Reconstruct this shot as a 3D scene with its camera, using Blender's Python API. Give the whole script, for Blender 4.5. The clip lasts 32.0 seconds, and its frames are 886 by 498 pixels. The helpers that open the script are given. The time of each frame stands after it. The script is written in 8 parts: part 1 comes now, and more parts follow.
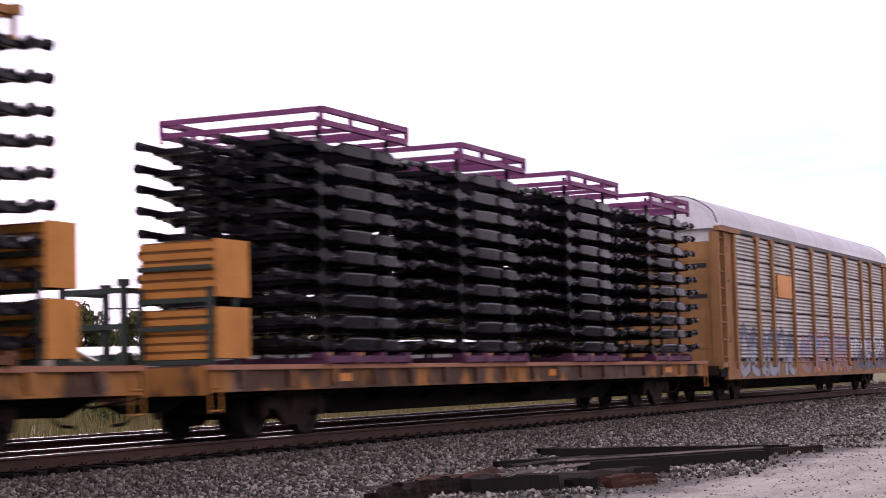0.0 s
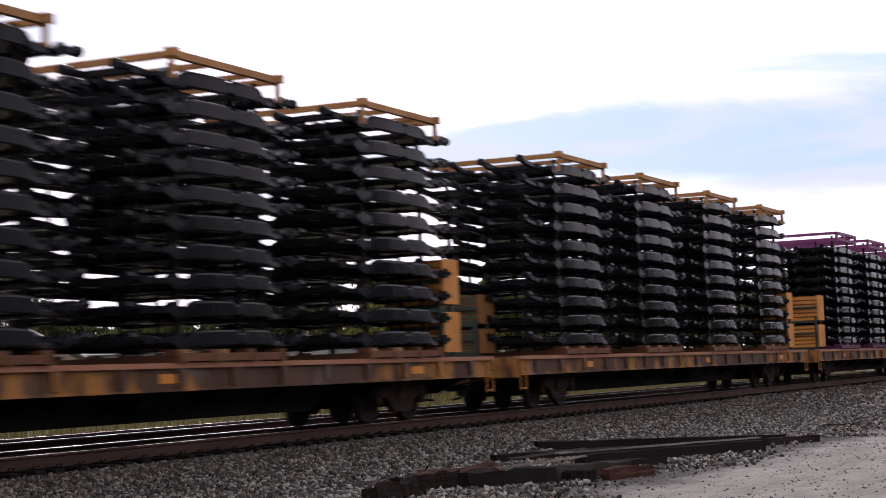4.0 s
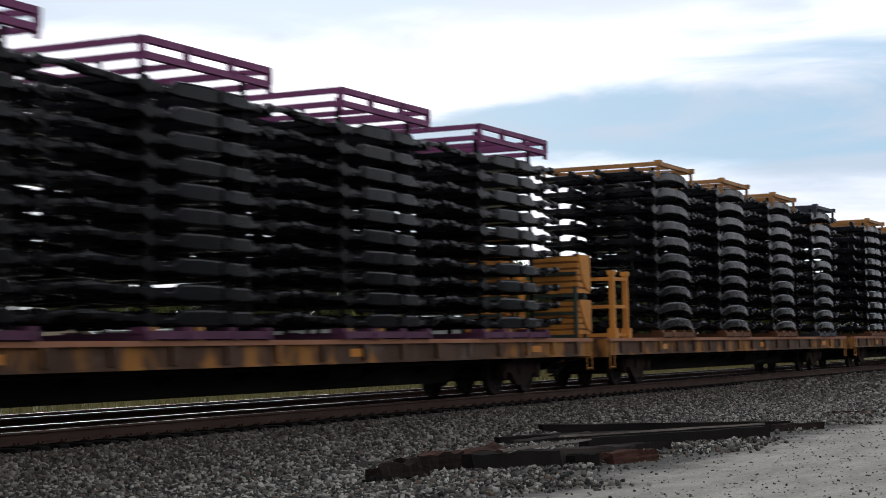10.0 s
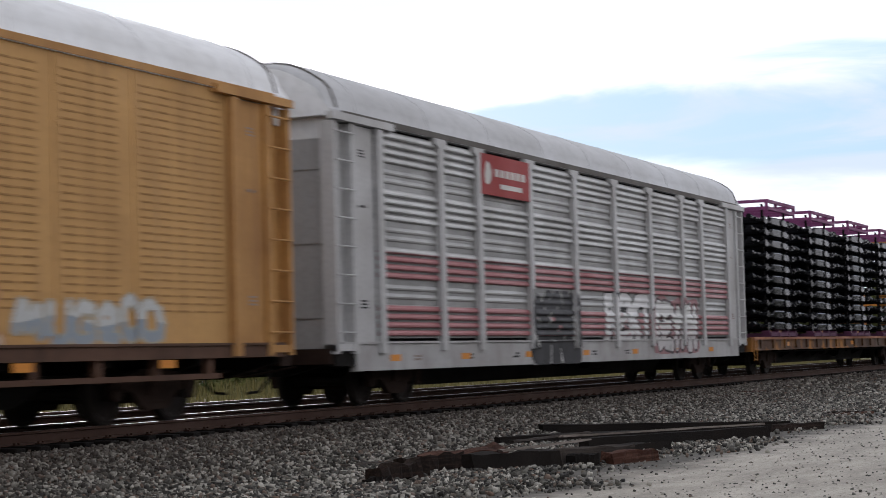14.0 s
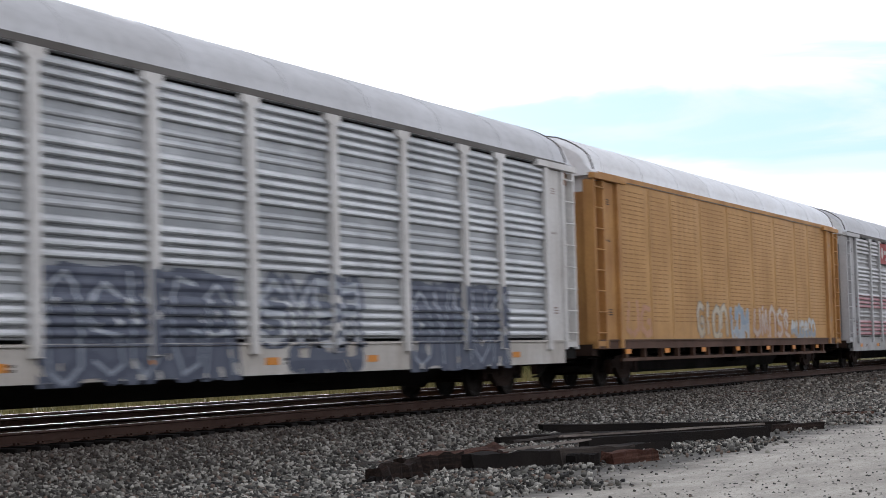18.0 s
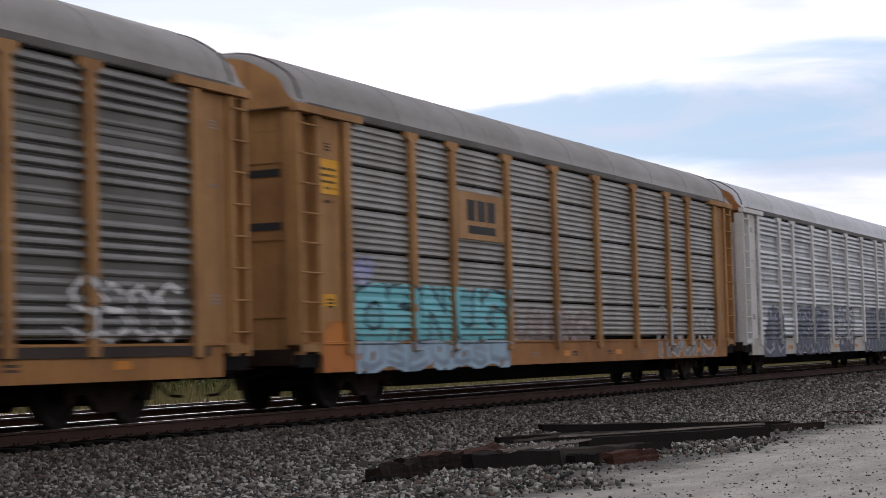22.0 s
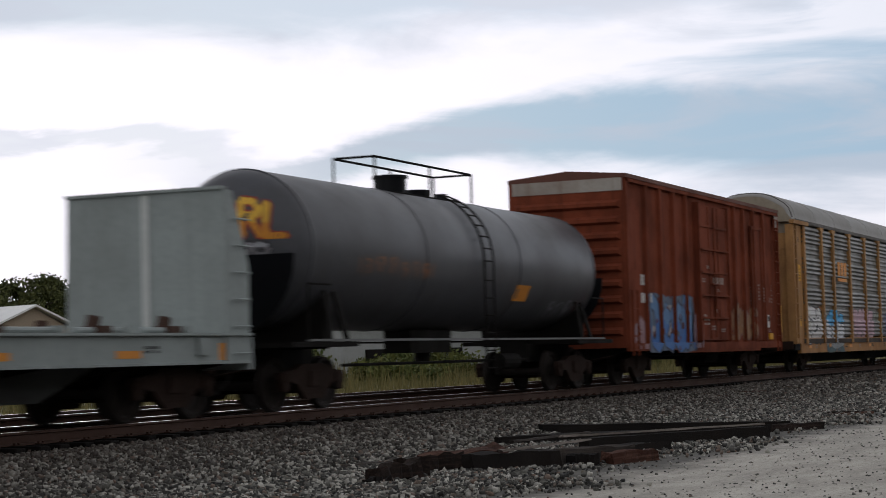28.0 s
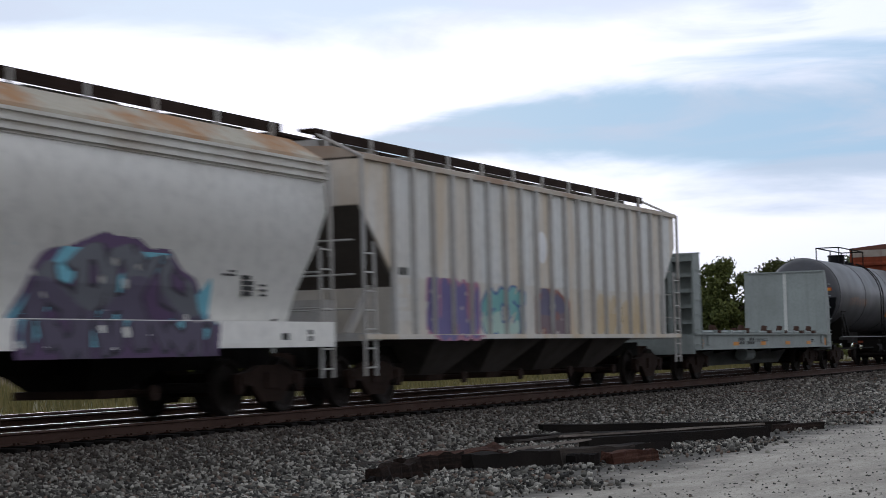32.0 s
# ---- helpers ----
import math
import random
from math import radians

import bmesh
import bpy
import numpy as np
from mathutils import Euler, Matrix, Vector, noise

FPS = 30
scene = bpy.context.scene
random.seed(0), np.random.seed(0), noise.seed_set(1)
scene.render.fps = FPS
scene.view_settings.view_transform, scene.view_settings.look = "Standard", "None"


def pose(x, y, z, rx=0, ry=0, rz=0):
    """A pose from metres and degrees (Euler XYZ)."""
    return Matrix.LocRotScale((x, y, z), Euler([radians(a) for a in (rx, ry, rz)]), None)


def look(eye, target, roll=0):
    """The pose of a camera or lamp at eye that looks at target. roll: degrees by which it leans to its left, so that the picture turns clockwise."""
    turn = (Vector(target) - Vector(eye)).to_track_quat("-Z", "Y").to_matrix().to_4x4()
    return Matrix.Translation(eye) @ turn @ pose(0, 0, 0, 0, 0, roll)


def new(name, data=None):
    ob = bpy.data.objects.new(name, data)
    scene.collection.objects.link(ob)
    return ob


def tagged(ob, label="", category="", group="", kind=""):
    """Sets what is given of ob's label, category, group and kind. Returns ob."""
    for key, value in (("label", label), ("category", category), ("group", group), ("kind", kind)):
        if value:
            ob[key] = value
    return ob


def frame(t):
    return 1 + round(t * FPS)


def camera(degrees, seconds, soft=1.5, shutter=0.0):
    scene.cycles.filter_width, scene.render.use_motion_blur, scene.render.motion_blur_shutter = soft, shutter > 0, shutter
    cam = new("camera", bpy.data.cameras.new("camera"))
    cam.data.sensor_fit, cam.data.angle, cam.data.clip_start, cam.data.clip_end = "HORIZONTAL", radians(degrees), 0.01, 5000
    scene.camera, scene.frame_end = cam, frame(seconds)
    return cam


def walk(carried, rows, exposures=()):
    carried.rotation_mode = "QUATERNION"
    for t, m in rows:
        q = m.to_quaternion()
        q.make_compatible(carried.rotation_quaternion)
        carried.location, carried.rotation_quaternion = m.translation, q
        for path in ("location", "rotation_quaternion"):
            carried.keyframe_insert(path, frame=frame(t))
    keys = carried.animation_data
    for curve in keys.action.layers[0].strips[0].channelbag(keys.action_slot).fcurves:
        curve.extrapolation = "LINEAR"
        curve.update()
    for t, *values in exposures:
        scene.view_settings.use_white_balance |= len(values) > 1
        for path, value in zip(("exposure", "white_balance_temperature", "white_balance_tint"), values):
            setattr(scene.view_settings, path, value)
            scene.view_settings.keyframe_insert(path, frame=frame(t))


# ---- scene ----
cam = camera(27.122, 32.0, soft=0.9, shutter=0.65)
EYE = (0.0, 0.0, 0.88)
YAW, PITCH, ROLL = 65.669, 3.317, -1.4975      # degrees: from +Y towards +X, up, lean


def aim(dyaw=0.0, dpitch=0.0, droll=0.0):
    y, p = radians(YAW + dyaw), radians(PITCH + dpitch)
    way = Vector((math.sin(y) * math.cos(p), math.cos(y) * math.cos(p), math.sin(p)))
    return look(EYE, Vector(EYE) + 10 * way, ROLL + droll)


# the hand settles the camera on its support in the first seconds
SHAKE = [(0.0, 0.086, 0.744, -0.108), (0.5, 0.088, 0.424, 0.009), (1.0, 0.127, 0.157, 0.0),
         (1.5, 0.152, 0.179, -0.107), (2.0, 0.163, 0.262, 0.013), (2.5, 0.147, 0.235, -0.044),
         (3.0, 0.153, 0.236, 0.004), (3.5, 0.301, 0.333, -0.283), (4.0, 0.241, 0.565, -0.85),
         (4.5, 0.15, 0.147, -0.162), (5.5, 0.05, 0.05, -0.05), (6.5, 0, 0, 0), (7.0, 0, 0, 0), (32.0, 0, 0, 0)]
walk(cam, [(t, aim(a, b, c)) for t, a, b, c in SHAKE],
     exposures=[(0.0, 0.82, 6350, 40), (1.0, 0.54, 6350, 32), (2.0, 0.54, 6350, 36), (4.0, 0.38, 6250, 26), (7.0, 0.24, 6100, 8), (8.0, 0.24, 6200, 14), (10.0, 0.08, 6050, 10), (12.0, 0.04, 6050, 10),
                (13.0, 0.11, 6050, 12), (14.0, 0.38, 6150, 14), (17.0, 0.60, 5750, 8), (18.0, 0.62, 6000, 14), (19.0, 0.62, 6250, 26), (20.0, 0.62, 6200, 24), (21.0, 0.52, 6150, 20), (22.0, 0.18, 6150, 18),
                (24.0, -0.14, 5500, 4), (25.0, -0.16, 5750, 8), (28.0, -0.22, 6200, 12), (29.0, -0.28, 6050, 10), (30.0, -0.30, 5950, 10), (32.0, -0.04, 5850, 12)])

# ---- world and sun ----
SUN_AZ = 55.0          # degrees from +Y towards +X, low behind the far trees


def make_world():
    w = bpy.data.worlds.new("overcast_sky")
    scene.world = w
    w.use_nodes = True
    nt = w.node_tree
    nt.nodes.clear()
    N, L = nt.nodes.new, nt.links.new
    out, bg = N("ShaderNodeOutputWorld"), N("ShaderNodeBackground")
    sky = N("ShaderNodeTexSky")
    sky.sky_type, sky.sun_disc = "NISHITA", False
    sky.sun_elevation, sky.sun_rotation = radians(9), radians(SUN_AZ)
    tc = N("ShaderNodeTexCoord")
    sep = N("ShaderNodeSeparateXYZ")
    L(tc.outputs["Generated"], sep.inputs[0])

    def math_node(op, a, c=None):
        n = N("ShaderNodeMath"); n.operation = op
        for k, v in enumerate((a, c)):
            if v is None:
                continue
            if isinstance(v, (int, float)):
                n.inputs[k].default_value = v
            else:
                L(v, n.inputs[k])
        return n.outputs[0]

    def smooth(v, a, c, lo=0.0, hi=1.0):
        n = N("ShaderNodeMapRange"); n.interpolation_type = "SMOOTHSTEP"
        for k, x in zip(("From Min", "From Max", "To Min", "To Max"), (a, c, lo, hi)):
            n.inputs[k].default_value = x
        L(v, n.inputs["Value"])
        return n.outputs[0]

    def blend(f, a, c):
        n = N("ShaderNodeMix"); n.data_type = "RGBA"
        for k, v in (("Factor", f), ("A", a), ("B", c)):
            if isinstance(v, (float, tuple)):
                n.inputs[k].default_value = v
            else:
                L(v, n.inputs[k])
        return n.outputs["Result"]

    # bearing and height of the view: cloud streaks lie along the horizon
    bearing = math_node("ARCTAN2", sep.outputs["X"], sep.outputs["Y"])
    cmb = N("ShaderNodeCombineXYZ")
    L(math_node("MULTIPLY", bearing, 2.6), cmb.inputs[0])
    L(math_node("MULTIPLY", sep.outputs["Z"], 11.0), cmb.inputs[1])

    def streaks(scale, detail, at, tilt=0.0, dist=0.6):
        mp = N("ShaderNodeMapping")
        mp.inputs["Location"].default_value = at
        mp.inputs["Rotation"].default_value = (0, 0, tilt)
        L(cmb.outputs[0], mp.inputs[0])
        n = N("ShaderNodeTexNoise")
        n.inputs["Scale"].default_value, n.inputs["Detail"].default_value = scale, detail
        n.inputs["Roughness"].default_value, n.inputs["Distortion"].default_value = 0.55, dist
        L(mp.outputs[0], n.inputs["Vector"])
        return n.outputs["Fac"]
    n1, n2 = streaks(1.25, 7, CLOUD_AT, 0.12), streaks(2.4, 6, (7.3, 2.2, 0.0), -0.1)
    # nearness to the veiled low sun
    dot = N("ShaderNodeVectorMath"); dot.operation = "DOT_PRODUCT"
    a, e = radians(SUN_AZ - 8), radians(10)
    dot.inputs[1].default_value = (math.sin(a) * math.cos(e), math.cos(a) * math.cos(e), math.sin(e))
    L(tc.outputs["Generated"], dot.inputs[0])
    # ahead, long grey-blue openings lie across a bright veil; overhead and behind the cloud is a closed pale sheet
    ahead = smooth(dot.outputs["Value"], 0.35, 0.80)
    white = blend(smooth(dot.outputs["Value"], 0.78, 0.985), (1.2, 1.17, 1.19, 1), (1.34, 1.28, 1.31, 1))
    ragged = math_node("ADD", math_node("MULTIPLY", math_node("SUBTRACT", n1, 0.5), 0.075), math_node("MULTIPLY", math_node("SUBTRACT", n2, 0.5), 0.04))
    height = math_node("ADD", sep.outputs["Z"], ragged)

    def opening(at, low, slope, thin, thick, b0, b1):
        """A band that rises and widens with the bearing."""
        mid = math_node("ADD", math_node("MULTIPLY", math_node("SUBTRACT", bearing, at), slope), low)
        half = smooth(bearing, b0, b1, thin, thick)
        off = math_node("DIVIDE", math_node("ABSOLUTE", math_node("SUBTRACT", height, mid)), half)
        return math_node("MULTIPLY", smooth(off, 0.45, 1.25, 1.0, 0.0), smooth(bearing, b0 - 0.06, b0 + 0.12))
    wide = opening(1.016, 0.106, 0.045, 0.010, 0.040, 1.0, 1.42)
    low = math_node("MULTIPLY", opening(0.85, 0.118, -0.02, 0.006, 0.008, 0.70, 1.0), smooth(bearing, 1.0, 1.12, 0.5, 0.0))
    top = math_node("MULTIPLY", smooth(height, 0.163, 0.192), smooth(bearing, 0.75, 1.3, 0.85, 0.6))
    right = math_node("MULTIPLY", math_node("MULTIPLY", smooth(bearing, 1.15, 1.40), smooth(height, 0.13, 0.16)), smooth(n2, 0.42, 0.60, 0.2, 0.8))
    haze = math_node("MULTIPLY", smooth(bearing, 1.15, 1.45), smooth(sep.outputs["Z"], 0.03, 0.09, 0.5, 0.0))
    gap = math_node("MAXIMUM", math_node("MAXIMUM", wide, low), math_node("MAXIMUM", top, right))
    # open sky between the clouds: the clear sky under a thin veil
    sc = N("ShaderNodeVectorMath"); sc.operation = "SCALE"; sc.inputs["Scale"].default_value = 0.10
    L(sky.outputs[0], sc.inputs[0])
    clear = blend(0.92, sc.outputs[0], (0.44, 0.64, 0.815, 1))
    clear = blend(smooth(n2, 0.44, 0.60, 0.0, 0.75), clear, (0.66, 0.72, 0.80, 1))
    front = blend(haze, blend(gap, white, clear), (0.72, 0.75, 0.80, 1))
    sheet_cloud = blend(smooth(n2, 0.45, 0.66), (1.05, 1.03, 1.02, 1), (0.83, 0.835, 0.845, 1))
    # the sheet is thicker and darker overhead
    sheet_cloud = blend(smooth(sep.outputs["Z"], 0.35, 0.95, 0.0, 0.62), sheet_cloud, (0.44, 0.45, 0.47, 1))
    L(blend(math_node("MULTIPLY", ahead, smooth(sep.outputs["Z"], 0.22, 0.45, 1.0, 0.0)), sheet_cloud, front), bg.inputs["Color"])
    bg.inputs["Strength"].default_value = 0.92
    L(bg.outputs[0], out.inputs[0])


CLOUD_AT = (0.3, 1.2, 0.0)
make_world()
sun = new("sun", bpy.data.lights.new("sun", "SUN"))
sun.data.energy, sun.data.angle, sun.data.color = 0.5, radians(14), (1.0, 0.93, 0.84)
_a, _e = radians(SUN_AZ), radians(12)
sun.matrix_world = look(Vector((math.sin(_a) * math.cos(_e), math.cos(_a) * math.cos(_e), math.sin(_e))) * 60, (0, 0, 0))


# ---- materials ----
class Paint:
    """A surface material in the thing's own coordinates: base colour, grain, stains, streaks, bump, and pieces painted on it."""

    def __init__(self, name, base, rough=0.6, metal=0.0, stain=None, amount=0.35, scale=1.0, fine=14.0, bump=0.15, streak=0.0, spread=0.18, vary=0.0, gloss=0.28):
        m = bpy.data.materials.new(name)
        m.use_nodes = True
        self.mat, self.nt = m, m.node_tree
        self.N, self.L = self.nt.nodes.new, self.nt.links.new
        self.bsdf = self.nt.nodes["Principled BSDF"]
        self.bsdf.inputs["Roughness"].default_value = rough
        self.bsdf.inputs["Metallic"].default_value = metal
        self.bsdf.inputs["Specular IOR Level"].default_value = gloss
        tc = self.N("ShaderNodeTexCoord")
        self.co = tc.outputs["Object"]
        sep = self.N("ShaderNodeSeparateXYZ")
        self.L(self.co, sep.inputs[0])
        self.x, self.y, self.z = sep.outputs
        base = base if len(base) == 4 else (*base, 1.0)
        stain = stain or tuple(c * 0.45 for c in base[:3])
        big = self.noise(0.7 * scale, 5, 0.6)
        small = self.noise(fine * scale, 4, 0.6)
        rgb = self.N("ShaderNodeRGB"); rgb.outputs[0].default_value = base
        col = rgb.outputs[0]
        if vary:
            oi = self.N("ShaderNodeObjectInfo")
            hs = self.N("ShaderNodeHueSaturation")
            self.L(self.ranged(oi.outputs["Random"], 0, 1, 1 - vary, 1 + vary), hs.inputs["Value"])
            self.L(col, hs.inputs["Color"]); col = hs.outputs[0]
        col = self.mix(self.math("MULTIPLY", self.ranged(big, 0.5 - spread / 2, 0.5 + spread, 0, 1), amount), col, (*stain[:3], 1))
        if streak:
            st = self.noise(1.0, 4, 0.65, (5.0, 5.0, 0.22))
            col = self.mix(self.math("MULTIPLY", self.ranged(st, 0.52, 0.70, 0, 1), streak), col, (*stain[:3], 1))
        dark = tuple(c * 0.6 for c in base[:3])
        col = self.mix(self.math("MULTIPLY", self.ranged(small, 0.45, 0.7, 0, 1), 0.35), col, (*dark, 1))
        self.col = col
        if bump:
            b = self.N("ShaderNodeBump"); b.inputs["Strength"].default_value = bump; b.inputs["Distance"].default_value = 0.02
            self.L(small, b.inputs["Height"]); self.L(b.outputs[0], self.bsdf.inputs["Normal"])
        self.L(self.ranged(big, 0.3, 0.7, max(0.05, rough - 0.1), min(1, rough + 0.12)), self.bsdf.inputs["Roughness"])

    def noise(self, scale, detail=4, rough=0.55, stretch=None, at=(0, 0, 0), dist=0.0):
        n = self.N("ShaderNodeTexNoise")
        n.inputs["Scale"].default_value, n.inputs["Detail"].default_value, n.inputs["Roughness"].default_value = scale, detail, rough
        n.inputs["Distortion"].default_value = dist
        mp = self.N("ShaderNodeMapping")
        mp.inputs["Scale"].default_value = stretch or (1, 1, 1)
        mp.inputs["Location"].default_value = at
        self.L(self.co, mp.inputs[0]); self.L(mp.outputs[0], n.inputs["Vector"])
        return n.outputs["Fac"]

    def math(self, op, a, b=None):
        n = self.N("ShaderNodeMath"); n.operation = op
        for i, v in enumerate((a, b)):
            if v is None:
                continue
            if isinstance(v, (int, float)):
                n.inputs[i].default_value = v
            else:
                self.L(v, n.inputs[i])
        return n.outputs[0]

    def ranged(self, v, a, b, c, d):
        n = self.N("ShaderNodeMapRange")
        for k, x in zip(("From Min", "From Max", "To Min", "To Max"), (a, b, c, d)):
            n.inputs[k].default_value = x
        self.L(v, n.inputs["Value"])
        return n.outputs[0]

    def mix(self, fac, a, b):
        n = self.N("ShaderNodeMix"); n.data_type = "RGBA"
        for k, v in (("Factor", fac), ("A", a), ("B", b)):
            if isinstance(v, (int, float, tuple)):
                n.inputs[k].default_value = v
            else:
                self.L(v, n.inputs[k])
        return n.outputs["Result"]

    def band(self, v, a, b, soft=0.02):
        return self.math("MULTIPLY", self.ranged(v, a - soft, a + soft, 0, 1), self.ranged(v, b - soft, b + soft, 1, 0))

    def stripe(self, z0, z1, colour, crest=None, amount=0.85):
        f = self.band(self.z, z0, z1)
        if crest is not None:
            f = self.math("MULTIPLY", f, self.ranged(self.y, crest - 0.01, crest + 0.01, 1, 0))
        self.col = self.mix(self.math("MULTIPLY", f, amount), self.col, colour)
        return self

    def shade_flats(self, crest, colour, amount=0.6):
        """Shade painted into the flats between the ribs, unevenly; the ribs keep their colour."""
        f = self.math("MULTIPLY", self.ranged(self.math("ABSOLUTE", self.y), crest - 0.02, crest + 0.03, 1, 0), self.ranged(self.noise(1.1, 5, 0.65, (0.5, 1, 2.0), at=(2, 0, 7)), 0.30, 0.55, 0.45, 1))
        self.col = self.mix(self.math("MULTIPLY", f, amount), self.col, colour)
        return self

    def chance(self, v, seed):
        n = self.N("ShaderNodeTexWhiteNoise"); n.noise_dimensions = "1D"
        self.L(self.math("ADD", v, seed), n.inputs["W"])
        return n.outputs["Value"]

    def ellipse(self, a, b, ra, rb):
        return self.math("ADD", self.math("POWER", self.math("ABSOLUTE", self.math("DIVIDE", a, ra)), 2.0), self.math("POWER", self.math("ABSOLUTE", self.math("DIVIDE", b, rb)), 2.0))

    def spray(self, x0, x1, z0, z1, fill, fill2, line, seed=0, letters=1.3, amount=0.85, weight=0.1, across="x"):
        """Spray-can bubble letters side by side in a box of the side: fat shapes with counters, outlines and drips."""
        u = self.x if across == "x" else self.y
        n = max(1, round((x1 - x0) * letters / 1.25))
        w = (x1 - x0) / n
        wob = self.math("SUBTRACT", self.noise(1.9, 2, 0.5, at=(seed * 3.1, 0, seed)), 0.5)
        wob2 = self.math("SUBTRACT", self.noise(2.3, 2, 0.5, at=(seed * 1.7 + 9, 0, seed * 2.0)), 0.5)
        U = self.math("ADD", self.math("DIVIDE", self.math("SUBTRACT", u, x0), w), self.math("MULTIPLY", wob, 0.75))
        i = self.math("FLOOR", U)
        f = self.math("SUBTRACT", self.math("SUBTRACT", U, i), 0.5)
        r1, r2 = self.chance(i, seed * 7.31), self.chance(i, seed * 3.77 + 40)
        q = self.math("SUBTRACT", self.math("DIVIDE", self.math("SUBTRACT", self.z, z0), z1 - z0), 0.5)
        q = self.math("ADD", q, self.math("ADD", self.math("MULTIPLY", wob2, 0.30), self.math("MULTIPLY", self.math("SUBTRACT", r1, 0.5), 0.16)))
        five = lambda v: self.math("POWER", self.math("MULTIPLY", self.math("ABSOLUTE", v), 2.0), 4.0)
        d = self.math("POWER", self.math("ADD", five(f), five(q)), 0.25)
        body = self.ranged(d, 0.97, 1.02, 1, 0)
        rim = self.ranged(d, 0.80 - weight, 0.84 - weight, 0, 1)
        edge = self.band(u, x0 - 0.12, x1 + 0.12, 0.03)
        h1 = self.ellipse(self.math("SUBTRACT", f, self.math("MULTIPLY", self.math("SUBTRACT", r2, 0.5), 0.25)), self.math("SUBTRACT", q, 0.17), 0.13, 0.10)
        h2 = self.ellipse(self.math("ADD", f, self.math("MULTIPLY", self.math("SUBTRACT", r1, 0.5), 0.5)), self.math("ADD", q, 0.22), 0.11, 0.17)
        h = self.math("MINIMUM", h1, h2)
        inside = self.mix(self.ranged(self.math("ADD", q, self.math("ADD", self.math("MULTIPLY", wob, 0.9), self.math("MULTIPLY", self.math("SUBTRACT", r2, 0.5), 0.5))), -0.12, 0.12, 0, 1), fill2, fill)
        inside = self.mix(self.math("MULTIPLY", self.ranged(self.noise(5.0, 2, 0.5, (1, 1, 0.35), at=(seed, 2, 0)), 0.56, 0.60, 0, 1), 0.7), inside, fill2)
        inside = self.mix(self.ranged(h, 0.95, 1.5, 1, 0), inside, line)
        inside = self.mix(rim, inside, line)
        mask = self.math("MULTIPLY", body, edge)
        worn = self.ranged(self.noise(9, 4, 0.7, at=(seed, 0, 0)), 0.33, 0.46, 0.7, 1)
        self.col = self.mix(self.math("MULTIPLY", self.math("MULTIPLY", mask, worn), amount), self.col, inside)
        return self

    def grain(self, colour, amount=0.7, scale=3.0):
        """Streaks along the thing's length."""
        g = self.noise(scale, 5, 0.7, (0.25, 6.0, 6.0))
        self.col = self.mix(self.math("MULTIPLY", self.ranged(g, 0.47, 0.62, 0, 1), amount), self.col, colour)
        c = self.noise(scale * 0.6, 3, 0.6, (1, 1, 1), at=(3, 1, 0))
        self.col = self.mix(self.math("MULTIPLY", self.ranged(c, 0.52, 0.66, 0, 1), amount * 0.6), self.col, (0.012, 0.010, 0.009, 1))
        return self

    def done(self):
        self.L(self.col, self.bsdf.inputs["Base Color"])
        return self.mat


def paint(*a, **k):
    return Paint(*a, **k).done()


M = {}
M["rail_side"] = paint("rusty_rail", (0.055, 0.029, 0.020), 0.85, 0.0, (0.035, 0.018, 0.013), 0.5, 2.0, 30)
M["rail_top"] = paint("polished_rail_head", (0.38, 0.37, 0.37), 0.34, 1.0, (0.25, 0.2, 0.18), 0.3, 1.0, 20, 0.03)
M["tie"] = paint("creosoted_timber", (0.0085, 0.007, 0.0062), 0.9, 0, (0.022, 0.017, 0.014), 0.5, 2.4, 24, 0.6, vary=0.3, gloss=0.12)
M["old_timber"] = Paint("weathered_tie_timber", (0.015, 0.010, 0.008), 0.9, 0, (0.007, 0.006, 0.005), 0.75, 2.4, 26, 0.8, vary=0.3, gloss=0.1).grain((0.055, 0.035, 0.028, 1), 0.4).done()
M["red_timber"] = Paint("rotten_reddish_timber", (0.06, 0.026, 0.018), 0.9, 0, (0.014, 0.009, 0.008), 0.75, 2.4, 26, 0.8, vary=0.0, gloss=0.1).grain((0.14, 0.075, 0.052, 1), 0.5).done()
M["grey_timber"] = Paint("grey_weathered_timber", (0.050, 0.043, 0.038), 0.9, 0, (0.012, 0.009, 0.008), 0.75, 2.4, 26, 0.8, vary=0.0, gloss=0.1).grain((0.11, 0.088, 0.074, 1), 0.4).done()
M["pale_timber"] = Paint("pale_split_timber", (0.16, 0.135, 0.115), 0.9, 0, (0.05, 0.04, 0.033), 0.7, 3.0, 26, 0.6).grain((0.30, 0.26, 0.225, 1), 0.5).done()
M["black"] = paint("black_chassis_paint", (0.0100, 0.0105, 0.0125), 0.19, 0, (0.005, 0.005, 0.0055), 0.4, 1.5, 18, 0.03, vary=0.4, gloss=0.065)
M["steel_dark"] = paint("grimy_underframe_steel", (0.009, 0.008, 0.007), 0.8, 0.0, (0.007, 0.006, 0.005), 0.5, 1.5, 20, 0.2, gloss=0.10)
M["truck"] = paint("rust_brown_cast_steel", (0.026, 0.015, 0.011), 0.85, 0.0, (0.008, 0.006, 0.005), 0.6, 2.0, 20, 0.3, gloss=0.12)
M["wheel"] = paint("wheel_steel", (0.016, 0.012, 0.010), 0.75, 0.0, (0.012, 0.010, 0.009), 0.5, 3.0, 20, 0.2, gloss=0.15)
M["orange_rack"] = paint("orange_rack_paint", (0.34, 0.160, 0.045), 0.6, 0, (0.14, 0.060, 0.022), 0.5, 2.0, 16)
